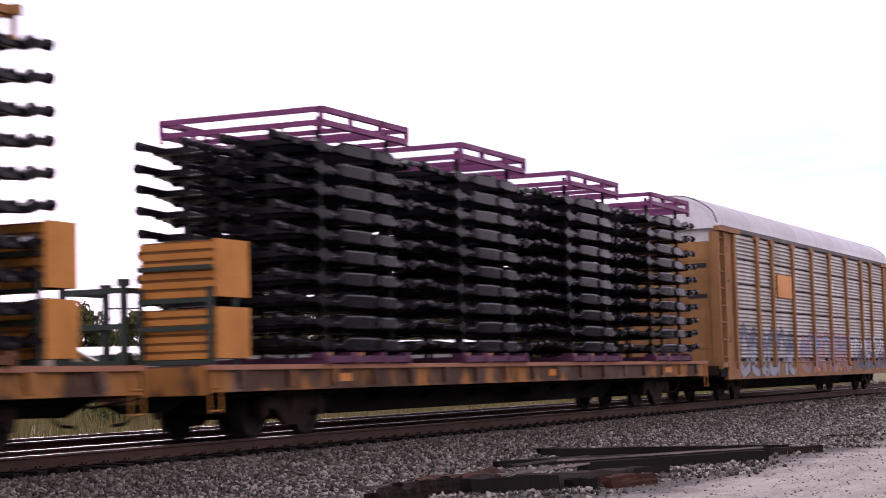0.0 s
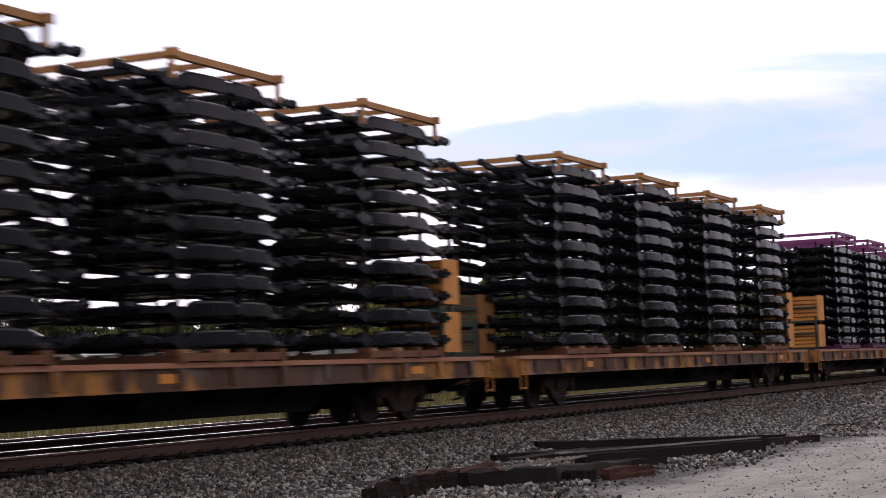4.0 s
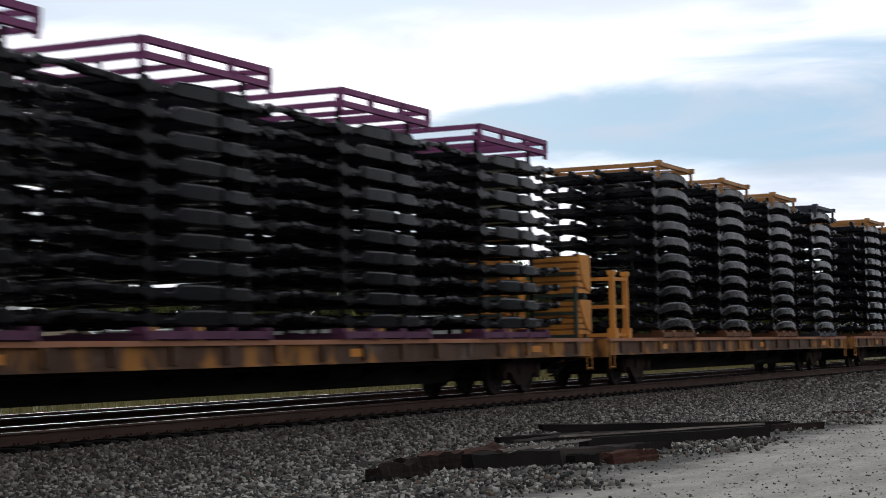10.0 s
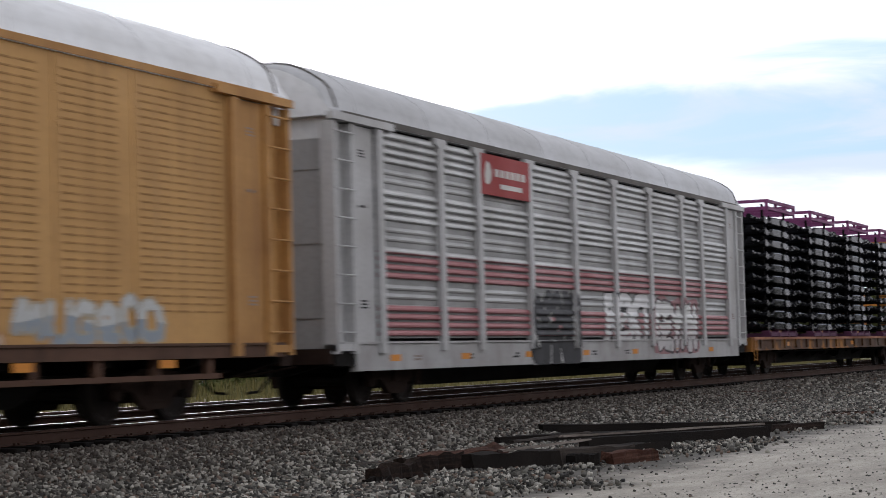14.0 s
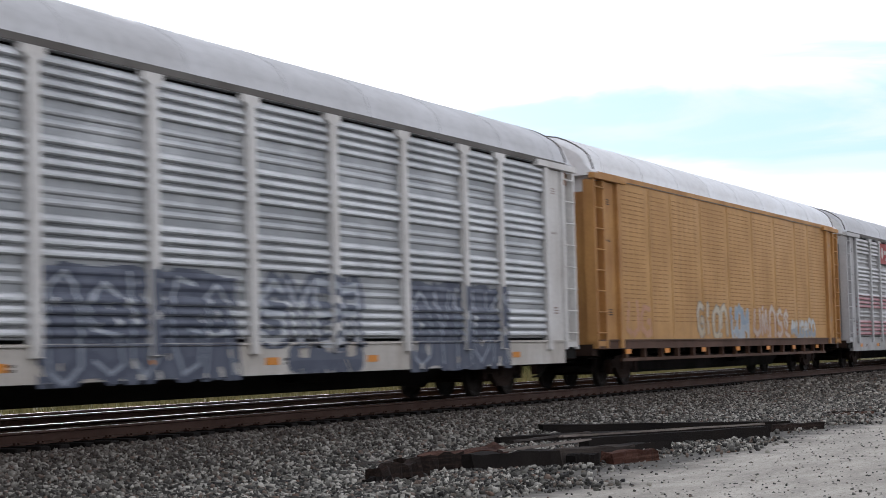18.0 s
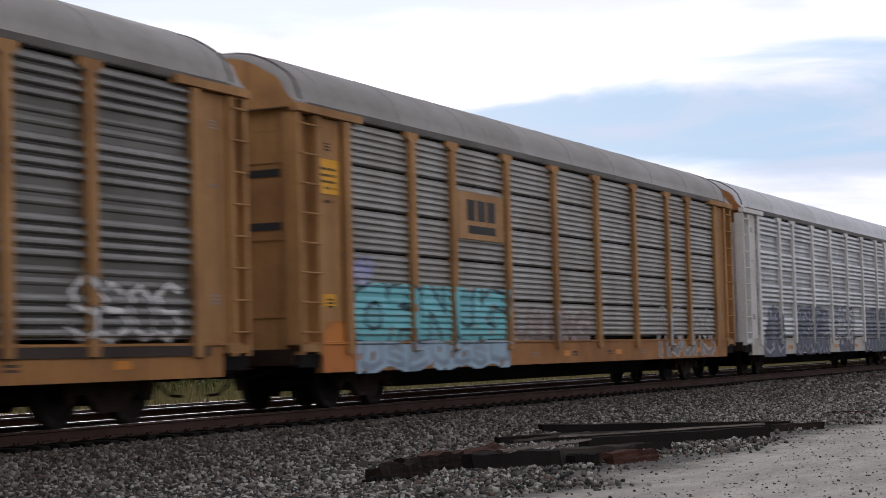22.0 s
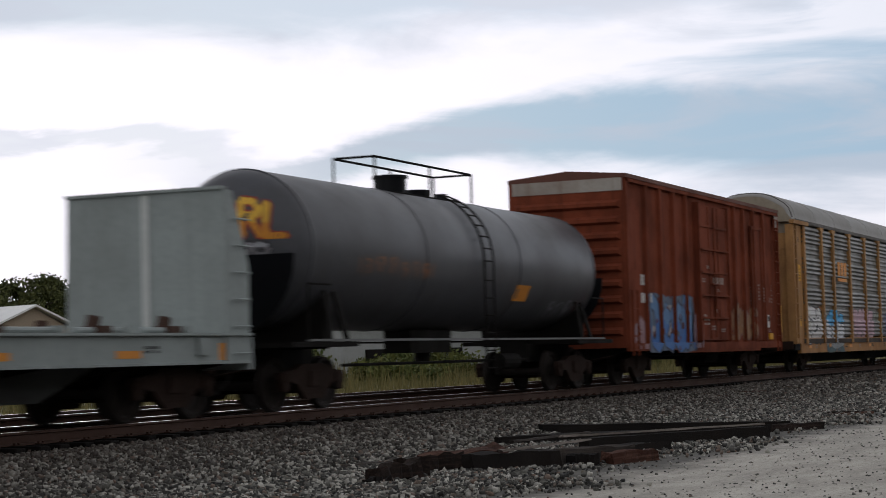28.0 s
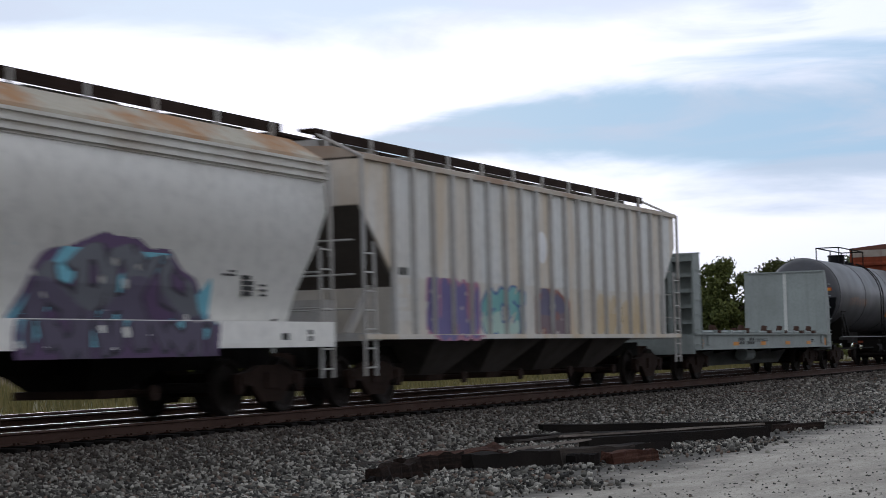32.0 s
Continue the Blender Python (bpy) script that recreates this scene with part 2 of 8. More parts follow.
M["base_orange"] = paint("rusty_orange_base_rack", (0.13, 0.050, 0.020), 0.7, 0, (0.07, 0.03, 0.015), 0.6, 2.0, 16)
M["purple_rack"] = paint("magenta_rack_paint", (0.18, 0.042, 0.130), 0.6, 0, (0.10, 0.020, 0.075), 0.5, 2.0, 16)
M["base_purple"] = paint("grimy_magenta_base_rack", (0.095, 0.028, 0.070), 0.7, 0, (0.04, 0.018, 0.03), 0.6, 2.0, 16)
M["dark_rack"] = paint("dark_blue_rack_paint", (0.028, 0.030, 0.042), 0.6, 0, (0.012, 0.012, 0.016), 0.5, 2.0, 16)
M["yellow_crate"] = paint("yellow_rack_paint", (0.52, 0.215, 0.035), 0.65, 0, (0.20, 0.080, 0.025), 0.45, 1.8, 12)
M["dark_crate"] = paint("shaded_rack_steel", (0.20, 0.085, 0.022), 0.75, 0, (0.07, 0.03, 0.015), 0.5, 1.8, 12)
M["green_strap"] = paint("dark_green_steel", (0.024, 0.042, 0.032), 0.6, 0, (0.012, 0.018, 0.014), 0.4)
_p = Paint("faded_yellow_flatcar_paint", (0.085, 0.040, 0.020), 0.7, 0, (0.032, 0.018, 0.012), 0.8, 1.6, 10, 0.15, streak=0.6, spread=0.25)
_p.col = _p.mix(_p.math("MULTIPLY", _p.ranged(_p.noise(0.55, 4, 0.65, (1, 1, 0.6), at=(4, 0, 1)), 0.50, 0.58, 0, 1), 0.8), _p.col, (0.36, 0.155, 0.028, 1))
_p.col = _p.mix(_p.math("MULTIPLY", _p.ranged(_p.noise(0.8, 4, 0.7, at=(9, 0, 5)), 0.57, 0.64, 0, 1), 0.6), _p.col, (0.15, 0.12, 0.10, 1))
M["flat_side"] = _p.done()
M["deck_lip"] = paint("worn_pinkish_deck_edge", (0.36, 0.165, 0.095), 0.7, 0, (0.20, 0.075, 0.03), 0.7, 1.4, 10, 0.1, spread=0.3)
M["deck"] = paint("worn_deck_boards", (0.14, 0.070, 0.045), 0.85, 0, (0.06, 0.035, 0.025), 0.6, 2.0, 20, 0.4, vary=0.2)
M["green_crate"] = paint("dull_green_rack_paint", (0.045, 0.058, 0.030), 0.7, 0, (0.06, 0.035, 0.015), 0.6, 1.8, 12)
M["reflector"] = paint("orange_reflector_sheet", (0.62, 0.24, 0.03), 0.5, 0, (0.3, 0.12, 0.02), 0.3)
M["white_mark"] = paint("white_stencil_paint", (0.62, 0.61, 0.58), 0.7)
M["grey_mark"] = paint("faded_stencil_paint", (0.30, 0.24, 0.21), 0.8)
M["black_mark"] = paint("black_stencil_paint", (0.03, 0.03, 0.03), 0.7)
M["yellow_placard"] = paint("yellow_placard", (0.72, 0.36, 0.02), 0.6)


# ---- mesh helpers ----
def bm_new():
    return bmesh.new()


def box(bm, x0, x1, y0, y1, z0, z1):
    v = [bm.verts.new((x, y, z)) for x in (x0, x1) for y in (y0, y1) for z in (z0, z1)]
    for f in ((0, 1, 3, 2), (4, 6, 7, 5), (0, 4, 5, 1), (2, 3, 7, 6), (0, 2, 6, 4), (1, 5, 7, 3)):
        bm.faces.new([v[i] for i in f])
    return v


def rod(bm, p, q, r, seg=8, r2=None, caps=True):
    p, q = Vector(p), Vector(q)
    d = (q - p).normalized()
    a = d.orthogonal().normalized()
    b = d.cross(a)
    rings = []
    for c, rad in ((p, r), (q, r if r2 is None else r2)):
        rings.append([bm.verts.new(c + rad * (math.cos(2 * math.pi * k / seg) * a + math.sin(2 * math.pi * k / seg) * b)) for k in range(seg)])
    for k in range(seg):
        bm.faces.new((rings[0][k], rings[0][(k + 1) % seg], rings[1][(k + 1) % seg], rings[1][k]))
    if caps:
        bm.faces.new(rings[0][::-1]); bm.faces.new(rings[1])


def beam(bm, p, q, w, h):
    """A square bar from p to q, w across and h high."""
    p, q = Vector(p), Vector(q)
    d = (q - p).normalized()
    up = Vector((0, 0, 1)) if abs(d.z) < 0.95 else Vector((1, 0, 0))
    a = d.cross(up).normalized() * w / 2
    b = a.cross(d).normalized() * h / 2
    v = [bm.verts.new(c + i * a + j * b) for c in (p, q) for i, j in ((-1, -1), (1, -1), (1, 1), (-1, 1))]
    for f in ((0, 3, 2, 1), (4, 5, 6, 7), (0, 1, 5, 4), (1, 2, 6, 5), (2, 3, 7, 6), (3, 0, 4, 7)):
        bm.faces.new([v[i] for i in f])


def plate(bm, pts, axis, a, b):
    """A flat outline (2D points) given thickness from a to b along axis 'x', 'y' or 'z'."""
    def at(p, k):
        return {"x": (k, p[0], p[1]), "y": (p[0], k, p[1]), "z": (p[0], p[1], k)}[axis]
    lo, hi = [bm.verts.new(at(p, a)) for p in pts], [bm.verts.new(at(p, b)) for p in pts]
    n = len(pts)
    bm.faces.new(lo[::-1]); bm.faces.new(hi)
    for i in range(n):
        bm.faces.new((lo[i], lo[(i + 1) % n], hi[(i + 1) % n], hi[i]))


def sheet(bm, prof, x0, x1, back):
    """A pressed sheet: (y, z) profile drawn from x0 to x1, closed behind at y = back."""
    pts = list(prof) + [(back, prof[-1][1]), (back, prof[0][1])]
    lo, hi = [bm.verts.new((x0, y, z)) for y, z in pts], [bm.verts.new((x1, y, z)) for y, z in pts]
    n = len(pts)
    for i in range(n):
        bm.faces.new((lo[i], lo[(i + 1) % n], hi[(i + 1) % n], hi[i]))
    bm.faces.new(lo[::-1]); bm.faces.new(hi)


def to_mesh(name, bm, mats):
    bmesh.ops.recalc_face_normals(bm, faces=bm.faces)
    me = bpy.data.meshes.new(name)
    bm.to_mesh(me)
    bm.free()
    for m in (mats if isinstance(mats, (list, tuple)) else [mats]):
        me.materials.append(m)
    return me


def part(name, bm, material, parent, label="", at=None):
    ob = new(name, bm if isinstance(bm, bpy.types.Mesh) else to_mesh(name, bm, material))
    ob.parent = parent
    if at is not None:
        ob.matrix_basis = at
    if label:
        ob["label"] = label
    return ob


def thing(name, label, category, group="", kind=""):
    return tagged(new(name), label, category, group, kind)


# ---- the train's line and speed ----
LINE_Y, SPEED = 16.2485, 10.364       # centre of the near track; metres a second towards +X
MOVERS, WHEELS = [], []
BALLAST = [(-60, -0.75), (7.0, -0.72), (11.8, -0.64), (14.2, -0.285), (22.6, -0.285), (23.8, -0.42), (26.0, -0.5), (60, -0.55)]


def ground_z(y):
    for (a, za), (b, zb) in zip(BALLAST, BALLAST[1:]):
        if y <= b:
            return za + (zb - za) * max(0, (y - a) / (b - a))
    return BALLAST[-1][1]


# ---- ground, ballast, tracks ----
def ground_material():
    p = Paint("gravel_dirt_and_grass", (0.095, 0.089, 0.078), 0.95, 0, (0.045, 0.042, 0.038), 0.6, 0.5, 9, 0.8)
    wob = p.math("MULTIPLY", p.math("SUBTRACT", p.noise(0.55, 5, 0.65), 0.5), 2.6)
    yy = p.math("ADD", p.y, wob)
    # packed pale dirt of the service road
    dirt = p.mix(p.ranged(p.noise(0.8, 6, 0.7, (0.4, 1.6, 1)), 0.4, 0.65, 0, 1), (0.46, 0.43, 0.375, 1), (0.30, 0.28, 0.24, 1))
    dirt = p.mix(p.math("MULTIPLY", p.ranged(p.noise(22, 5, 0.75), 0.50, 0.64, 0, 1), 0.7), dirt, (0.13, 0.122, 0.108, 1))
    dirt = p.mix(p.math("MULTIPLY", p.ranged(p.noise(2.6, 6, 0.75, (0.6, 1.4, 1), at=(5, 2, 0)), 0.5, 0.62, 0, 1), 0.45), dirt, (0.19, 0.178, 0.155, 1))
    p.col = p.mix(p.ranged(yy, 7.1, 7.9, 1, 0), p.col, dirt)
    # pale gravel beside the far track, then dry grass
    p.col = p.mix(p.band(yy, 23.2, 26.4, 0.5), p.col, (0.46, 0.43, 0.38, 1))
    grass = p.mix(p.ranged(p.noise(0.25, 5, 0.7), 0.4, 0.6, 0, 1), (0.080, 0.080, 0.030, 1), (0.14, 0.12, 0.05, 1))
    p.col = p.mix(p.ranged(yy, 26.2, 27.4, 0, 1), p.col, grass)
    return p.done()


def build_ground():
    ys = [-2500, -600, -150, -60, -20, 0, 4, 7, 9, 11.8, 12.6, 13.4, 14.1, 15, 18.4, 22.6, 23.8, 26, 32, 45, 60, 150, 600, 2500]
    xs = [-2500, -500, -100, -20, 0, 8, 14, 20, 26, 32, 40, 50, 65, 90, 140, 250, 600, 1500, 4500]
    verts, faces = [], []
    for y in ys:
        for x in xs:
            verts.append((x, y, ground_z(min(y, 60)) + (0.03 * noise.noise((x * 0.3, y * 0.3, 0)) if 5 < y < 12 else 0)))
    n = len(xs)
    for j in range(len(ys) - 1):
        for i in range(n - 1):
            faces.append((j * n + i, j * n + i + 1, (j + 1) * n + i + 1, (j + 1) * n + i))
    me = bpy.data.meshes.new("ground")
    me.from_pydata(verts, [], faces)
    me.materials.append(ground_material())
    tagged(new("ground", me), "grey gravel ground with pale dirt service road and dry grass", "ground", kind="structure")


def stones_mesh(name, n, rng, place, size, mat):
    """n small angular stones in one mesh; place(k) gives x, y, z arrays."""
    base = np.array([(x, y, z) for x in (-1, 1) for y in (-1, 1) for z in (-1, 1)], float) * 0.5
    quad = np.array([(0, 1, 3, 2), (4, 6, 7, 5), (0, 4, 5, 1), (2, 3, 7, 6), (0, 2, 6, 4), (1, 5, 7, 3)])
    x, y, z = place(n)
    s = rng.uniform(size[0], size[1], n)[:, None, None] * rng.uniform(0.6, 1.25, (n, 1, 3))
    v = base[None] * rng.uniform(0.55, 1.2, (n, 8, 1)) + rng.uniform(-0.12, 0.12, (n, 8, 3))
    v = v * s
    a, b = rng.uniform(0, 6.28, n), rng.uniform(-0.9, 0.9, n)
    ca, sa, cb, sb = np.cos(a)[:, None], np.sin(a)[:, None], np.cos(b)[:, None], np.sin(b)[:, None]
    v = np.stack([v[..., 0] * cb + v[..., 2] * sb, v[..., 1], -v[..., 0] * sb + v[..., 2] * cb], -1)
    v = np.stack([v[..., 0] * ca - v[..., 1] * sa, v[..., 0] * sa + v[..., 1] * ca, v[..., 2]], -1)
    v += np.stack([x, y, z], -1)[:, None, :]
    f = (quad[None] + (np.arange(n) * 8)[:, None, None]).reshape(-1, 4)
    me = bpy.data.meshes.new(name)
    me.vertices.add(n * 8)
    me.vertices.foreach_set("co", v.ravel())
    me.loops.add(f.size)
    me.loops.foreach_set("vertex_index", f.ravel().astype(np.int32))
    me.polygons.add(len(f))
    me.polygons.foreach_set("loop_start", (np.arange(len(f)) * 4).astype(np.int32))
    me.update(calc_edges=True)
    me.validate()
    me.materials.append(mat)
    return me


def stone_material():
    p = Paint("crushed_ballast_stone", (0.10, 0.095, 0.088), 0.9, 0, (0.05, 0.048, 0.044), 0.5, 3.0, 30, 0.4)
    geo = p.N("ShaderNodeNewGeometry")
    r = geo.outputs["Random Per Island"]
    ramp = p.N("ShaderNodeValToRGB")
    for pos, c in ((0.0, (0.012, 0.012, 0.012, 1)), (0.30, (0.046, 0.044, 0.039, 1)), (0.58, (0.148, 0.143, 0.124, 1)), (0.68, (0.15, 0.098, 0.072, 1)), (0.72, (0.21, 0.203, 0.178, 1)), (1.0, (0.47, 0.45, 0.395, 1))):
        el = ramp.color_ramp.elements[0] if pos == 0 else ramp.color_ramp.elements[-1] if pos == 1 else ramp.color_ramp.elements.new(pos)
        el.color = c
    p.L(r, ramp.inputs[0])
    p.col = p.mix(0.92, p.col, ramp.outputs[0])
    # rust and brake dust beside the rails
    dust = p.ranged(p.math("ADD", p.y, p.math("MULTIPLY", p.noise(0.9, 4, 0.6), 1.6)), 12.0, 15.4, 0.0, 0.70)
    p.col = p.mix(dust, p.col, (0.040, 0.028, 0.021, 1))
    return p.done()


def build_ballast():
    rng = np.random.default_rng(4)
    mat = stone_material()
    gz = np.vectorize(ground_z)

    def near(n):
        x = 13 + (rng.uniform(0, 1, n) ** 1.35) * 42
        y = rng.uniform(6.6, 15.4, n)
        # stones thin out towards the service road
        thin = rng.uniform(0, 1, n) > np.clip((y - 7.0 + 0.5 * np.sin(x * 0.7) + 0.3 * np.sin(x * 1.9)) / 2.2, 0, 1) ** 3
        y = np.where(thin, rng.uniform(9, 15.3, n), y)
        return x, y, gz(y) + rng.uniform(-0.014, 0.034, n)

    def far(n):
        x = 55 + (rng.uniform(0, 1, n) ** 1.6) * 90
        y = rng.uniform(8.5, 15.05, n)
        return x, y, gz(y) + rng.uniform(-0.01, 0.035, n)

    def between(n):
        x = rng.uniform(14, 110, n)
        y = rng.choice([16.2, 18.2, 20.5, 22.4], n) + rng.uniform(-0.55, 0.55, n)
        return x, y, gz(y) + rng.uniform(0, 0.04, n)

    def road(n):
        x = 12 + (rng.uniform(0, 1, n) ** 1.3) * 40
        y = rng.uniform(3, 8.4, n)
        return x, y, gz(y) + rng.uniform(-0.012, 0.006, n)
    tagged(new("ballast_stones", stones_mesh("ballast_stones", 108000, rng, near, (0.027, 0.066), mat)), "grey crushed-stone ballast along the track", "gravel", kind="stuff")
    tagged(new("ballast_stones", stones_mesh("ballast_stones", 17000, rng, far, (0.06, 0.12), mat)), "grey crushed-stone ballast along the track", "gravel", kind="stuff")
    tagged(new("ballast_stones", stones_mesh("ballast_stones", 9000, rng, between, (0.05, 0.10), mat)), "grey ballast between the rails", "gravel", kind="stuff")
    tagged(new("road_pebbles", stones_mesh("road_pebbles", 5000, rng, road, (0.008, 0.032), mat)), "scattered pebbles on the pale dirt road", "gravel", kind="stuff")


RAIL_PROFILE = [(-0.070, -0.180), (0.070, -0.180), (0.070, -0.168), (0.012, -0.150), (0.010, -0.045), (0.036, -0.034), (0.036, -0.006), (0.028, 0.0), (-0.028, 0.0), (-0.036, -0.006), (-0.036, -0.034), (-0.010, -0.045), (-0.012, -0.150), (-0.070, -0.168)]


def build_track(name, yc, label):
    track = thing(name, label, "railway track", kind="structure")
    x0, x1 = -60.0, 620.0
    for side in (-0.753, 0.753):
        bm = bm_new()
        lo = [bm.verts.new((x0, yc + side + y, z)) for y, z in RAIL_PROFILE]
        hi = [bm.verts.new((x1, yc + side + y, z)) for y, z in RAIL_PROFILE]
        n = len(RAIL_PROFILE)
        for i in range(n):
            f = bm.faces.new((lo[i], lo[(i + 1) % n], hi[(i + 1) % n], hi[i]))
            if i == 7:
                f.material_index = 1
        bm.faces.new(lo[::-1]); bm.faces.new(hi)
        part("rail", bm, [M["rail_side"], M["rail_top"]], track, "rust-brown rail with a polished head")
    bm = bm_new()
    box(bm, -0.11, 0.11, -1.30, 1.30, -0.40, -0.182)
    bmesh.ops.bevel(bm, geom=bm.edges[:], offset=0.012, segments=1, affect="EDGES")
    tie = to_mesh("tie", bm, M["tie"])
    bm = bm_new()
    box(bm, -0.09, 0.09, -0.18, 0.18, -0.182, -0.166)
    for sx in (-0.05, 0.05):
        for sy in (-0.10, 0.10):
            box(bm, sx - 0.014, sx + 0.014, sy - 0.018, sy + 0.018, -0.166, -0.140)
    tp = to_mesh("tie_plate", bm, M["rail_side"])
    rng = random.Random(5)
    for k in range(150):
        x = 10 + k * 0.53
        part("tie", tie, None, track, at=pose(x, yc + rng.uniform(-0.05, 0.05), rng.uniform(-0.012, 0.006), 0, 0, rng.uniform(-1.5, 1.5)))
        if k < 75:
            part("tie_plate", tp, None, track, at=pose(x, yc - 0.753, 0))
    bm = bm_new()
    for k in range(400):
        x = 10 + (150 + k) * 0.53
        box(bm, x - 0.11, x + 0.11, yc - 1.3, yc + 1.3, -0.40, -0.182)
    for k in range(130):
        x = 9.47 - k * 0.53
        box(bm, x - 0.11, x + 0.11, yc - 1.3, yc + 1.3, -0.40, -0.182)
    tagged(part("ties_beyond", bm, M["tie"], track), kind="stuff")


def lump(bm, length, w, h, rng, cuts=7, ragged=0.02, taper=0.0):
    """A worn timber along x with ragged faces and broken ends."""
    rings = []
    for i in range(cuts + 1):
        u = i / cuts
        k = 1 - taper * u
        ring = []
        for a, b in ((-1, 0), (-0.75, 1), (0.8, 1), (1, 0.15)):
            ring.append(bm.verts.new(((u - 0.5) * length + (rng.uniform(-0.04, 0.04) if i in (0, cuts) else 0), a * w / 2 * k + rng.uniform(-ragged, ragged), b * h * k + rng.uniform(-ragged, ragged))))
        rings.append(ring)
    for r, s in zip(rings, rings[1:]):
        for j in range(4):
            bm.faces.new((r[j], r[(j + 1) % 4], s[(j + 1) % 4], s[j]))
    bm.faces.new(rings[0][::-1]); bm.faces.new(rings[-1])


def build_timbers():
    """Old ties and timber scraps thrown down beside the ballast."""
    rng = random.Random(11)

    def timber(name, label, a, b, w, h, mat, lift=0.0, ragged=0.012, taper=0.0, roll=0.0):
        (xa, ya), (xb, yb) = a, b
        L = math.hypot(xb - xa, yb - ya)
        bm = bm_new()
        lump(bm, L, w, h, rng, 9, ragged, taper)
        ob = new(name, to_mesh(name, bm, mat))
        xm, ym = (xa + xb) / 2, (ya + yb) / 2
        tilt = math.degrees(math.atan2(ground_z(ya) - ground_z(yb), L))
        ob.matrix_world = pose(xm, ym, (ground_z(ya) + ground_z(yb)) / 2 + lift - 0.015, roll, tilt, math.degrees(math.atan2(yb - ya, xb - xa)))
        return tagged(ob, label, "timber", "discarded timbers beside the track")
    timber("old_tie", "long black creosoted tie lying on the ballast", (31.2, 12.25), (34.7, 8.55), 0.24, 0.17, M["tie"])
    timber("old_tie", "long black creosoted tie half sunk in gravel", (28.1, 11.8), (33.3, 8.62), 0.24, 0.17, M["tie"])
    timber("old_tie", "black creosoted tie in front of the pile", (27.3, 10.0), (31.7, 8.25), 0.24, 0.21, M["tie"])
    timber("old_tie", "short end of a dark weathered tie", (33.5, 8.75), (35.1, 8.05), 0.22, 0.14, M["old_timber"])
    timber("old_tie", "grey weathered tie with a split end", (23.75, 9.42), (25.3, 8.55), 0.30, 0.24, M["grey_timber"], ragged=0.022)
    timber("old_tie", "dark reddish tie piece with chipped faces", (24.45, 8.62), (25.5, 8.28), 0.24, 0.17, M["red_timber"], ragged=0.025)
    timber("old_tie", "charred black tie between the split timbers", (24.8, 9.75), (27.6, 8.75), 0.24, 0.16, M["tie"], ragged=0.02)
    timber("timber_block", "black charred timber block in the gravel", (22.4, 9.86), (23.7, 9.12), 0.30, 0.25, M["tie"], ragged=0.025)
    timber("timber_block", "dark square timber end in the gravel", (23.9, 8.98), (24.3, 8.72), 0.22, 0.17, M["tie"], ragged=0.02)
    timber("rotten_tie", "rotten reddish-brown tie with a broken end", (22.15, 10.38), (24.6, 10.35), 0.32, 0.24, M["red_timber"], ragged=0.045, roll=12)
    timber("rotten_tie", "splintered dark brown tie lying askew", (21.6, 10.42), (22.6, 10.05), 0.26, 0.22, M["old_timber"], ragged=0.05, roll=-15)
    timber("rotten_tie", "splintered reddish-brown tie stump", (20.25, 10.15), (21.25, 9.98), 0.26, 0.22, M["old_timber"], ragged=0.055, taper=-0.15, roll=-8)
    timber("timber_block", "small dark timber chunk in the gravel", (19.95, 10.08), (20.25, 10.0), 0.16, 0.10, M["tie"], ragged=0.03)
    timber("plank", "thin weathered plank lying on the ballast", (22.45, 11.72), (24.7, 11.5), 0.20, 0.07, M["grey_timber"], ragged=0.012)
    timber("plank", "pale splintered board laid on top of the ties", (22.7, 9.5), (25.7, 9.32), 0.06, 0.03, M["pale_timber"], lift=0.27, ragged=0.006)
    timber("plank", "pale splintered board lying between the ties", (27.6, 10.5), (32.6, 8.50), 0.06, 0.03, M["pale_timber"], lift=0.20, ragged=0.006)
    timber("plank", "thin grey board on the black ties", (26.2, 10.8), (29.2, 10.6), 0.10, 0.03, M["grey_timber"], lift=0.19, ragged=0.006)
    timber("plank", "short brown board on the gravel", (41.3, 9.6), (42.5, 8.7), 0.20, 0.07, M["old_timber"])
    timber("plank", "short brown board on the gravel", (41.0, 9.2), (42.4, 8.5), 0.16, 0.06, M["red_timber"])
    timber("plank", "dark splinter of wood on the ballast", (43.0, 13.05), (44.0, 12.6), 0.12, 0.05, M["old_timber"])
    timber("plank", "reddish splinter of wood on the ballast", (50.0, 13.6), (51.6, 13.4), 0.16, 0.06, M["red_timber"])
    timber("plank", "reddish splinter of wood on the ballast", (47.0, 13.5), (48.0, 13.2), 0.12, 0.05, M["red_timber"])


# ---- what lies beyond the tracks ----
def leaf_material(name, a, b):
    p = Paint(name, a, 0.8, 0, b, 0.6, 1.2, 3, 0.0)
    geo = p.N("ShaderNodeNewGeometry")
    p.col = p.mix(p.ranged(geo.outputs["Random Per Island"], 0, 1, 0.0, 0.85), p.col, (*b, 1))
    p.bsdf.inputs["Roughness"].default_value = 0.75
    p.bsdf.inputs["Transmission Weight"].default_value = 0.0
    return p.done()


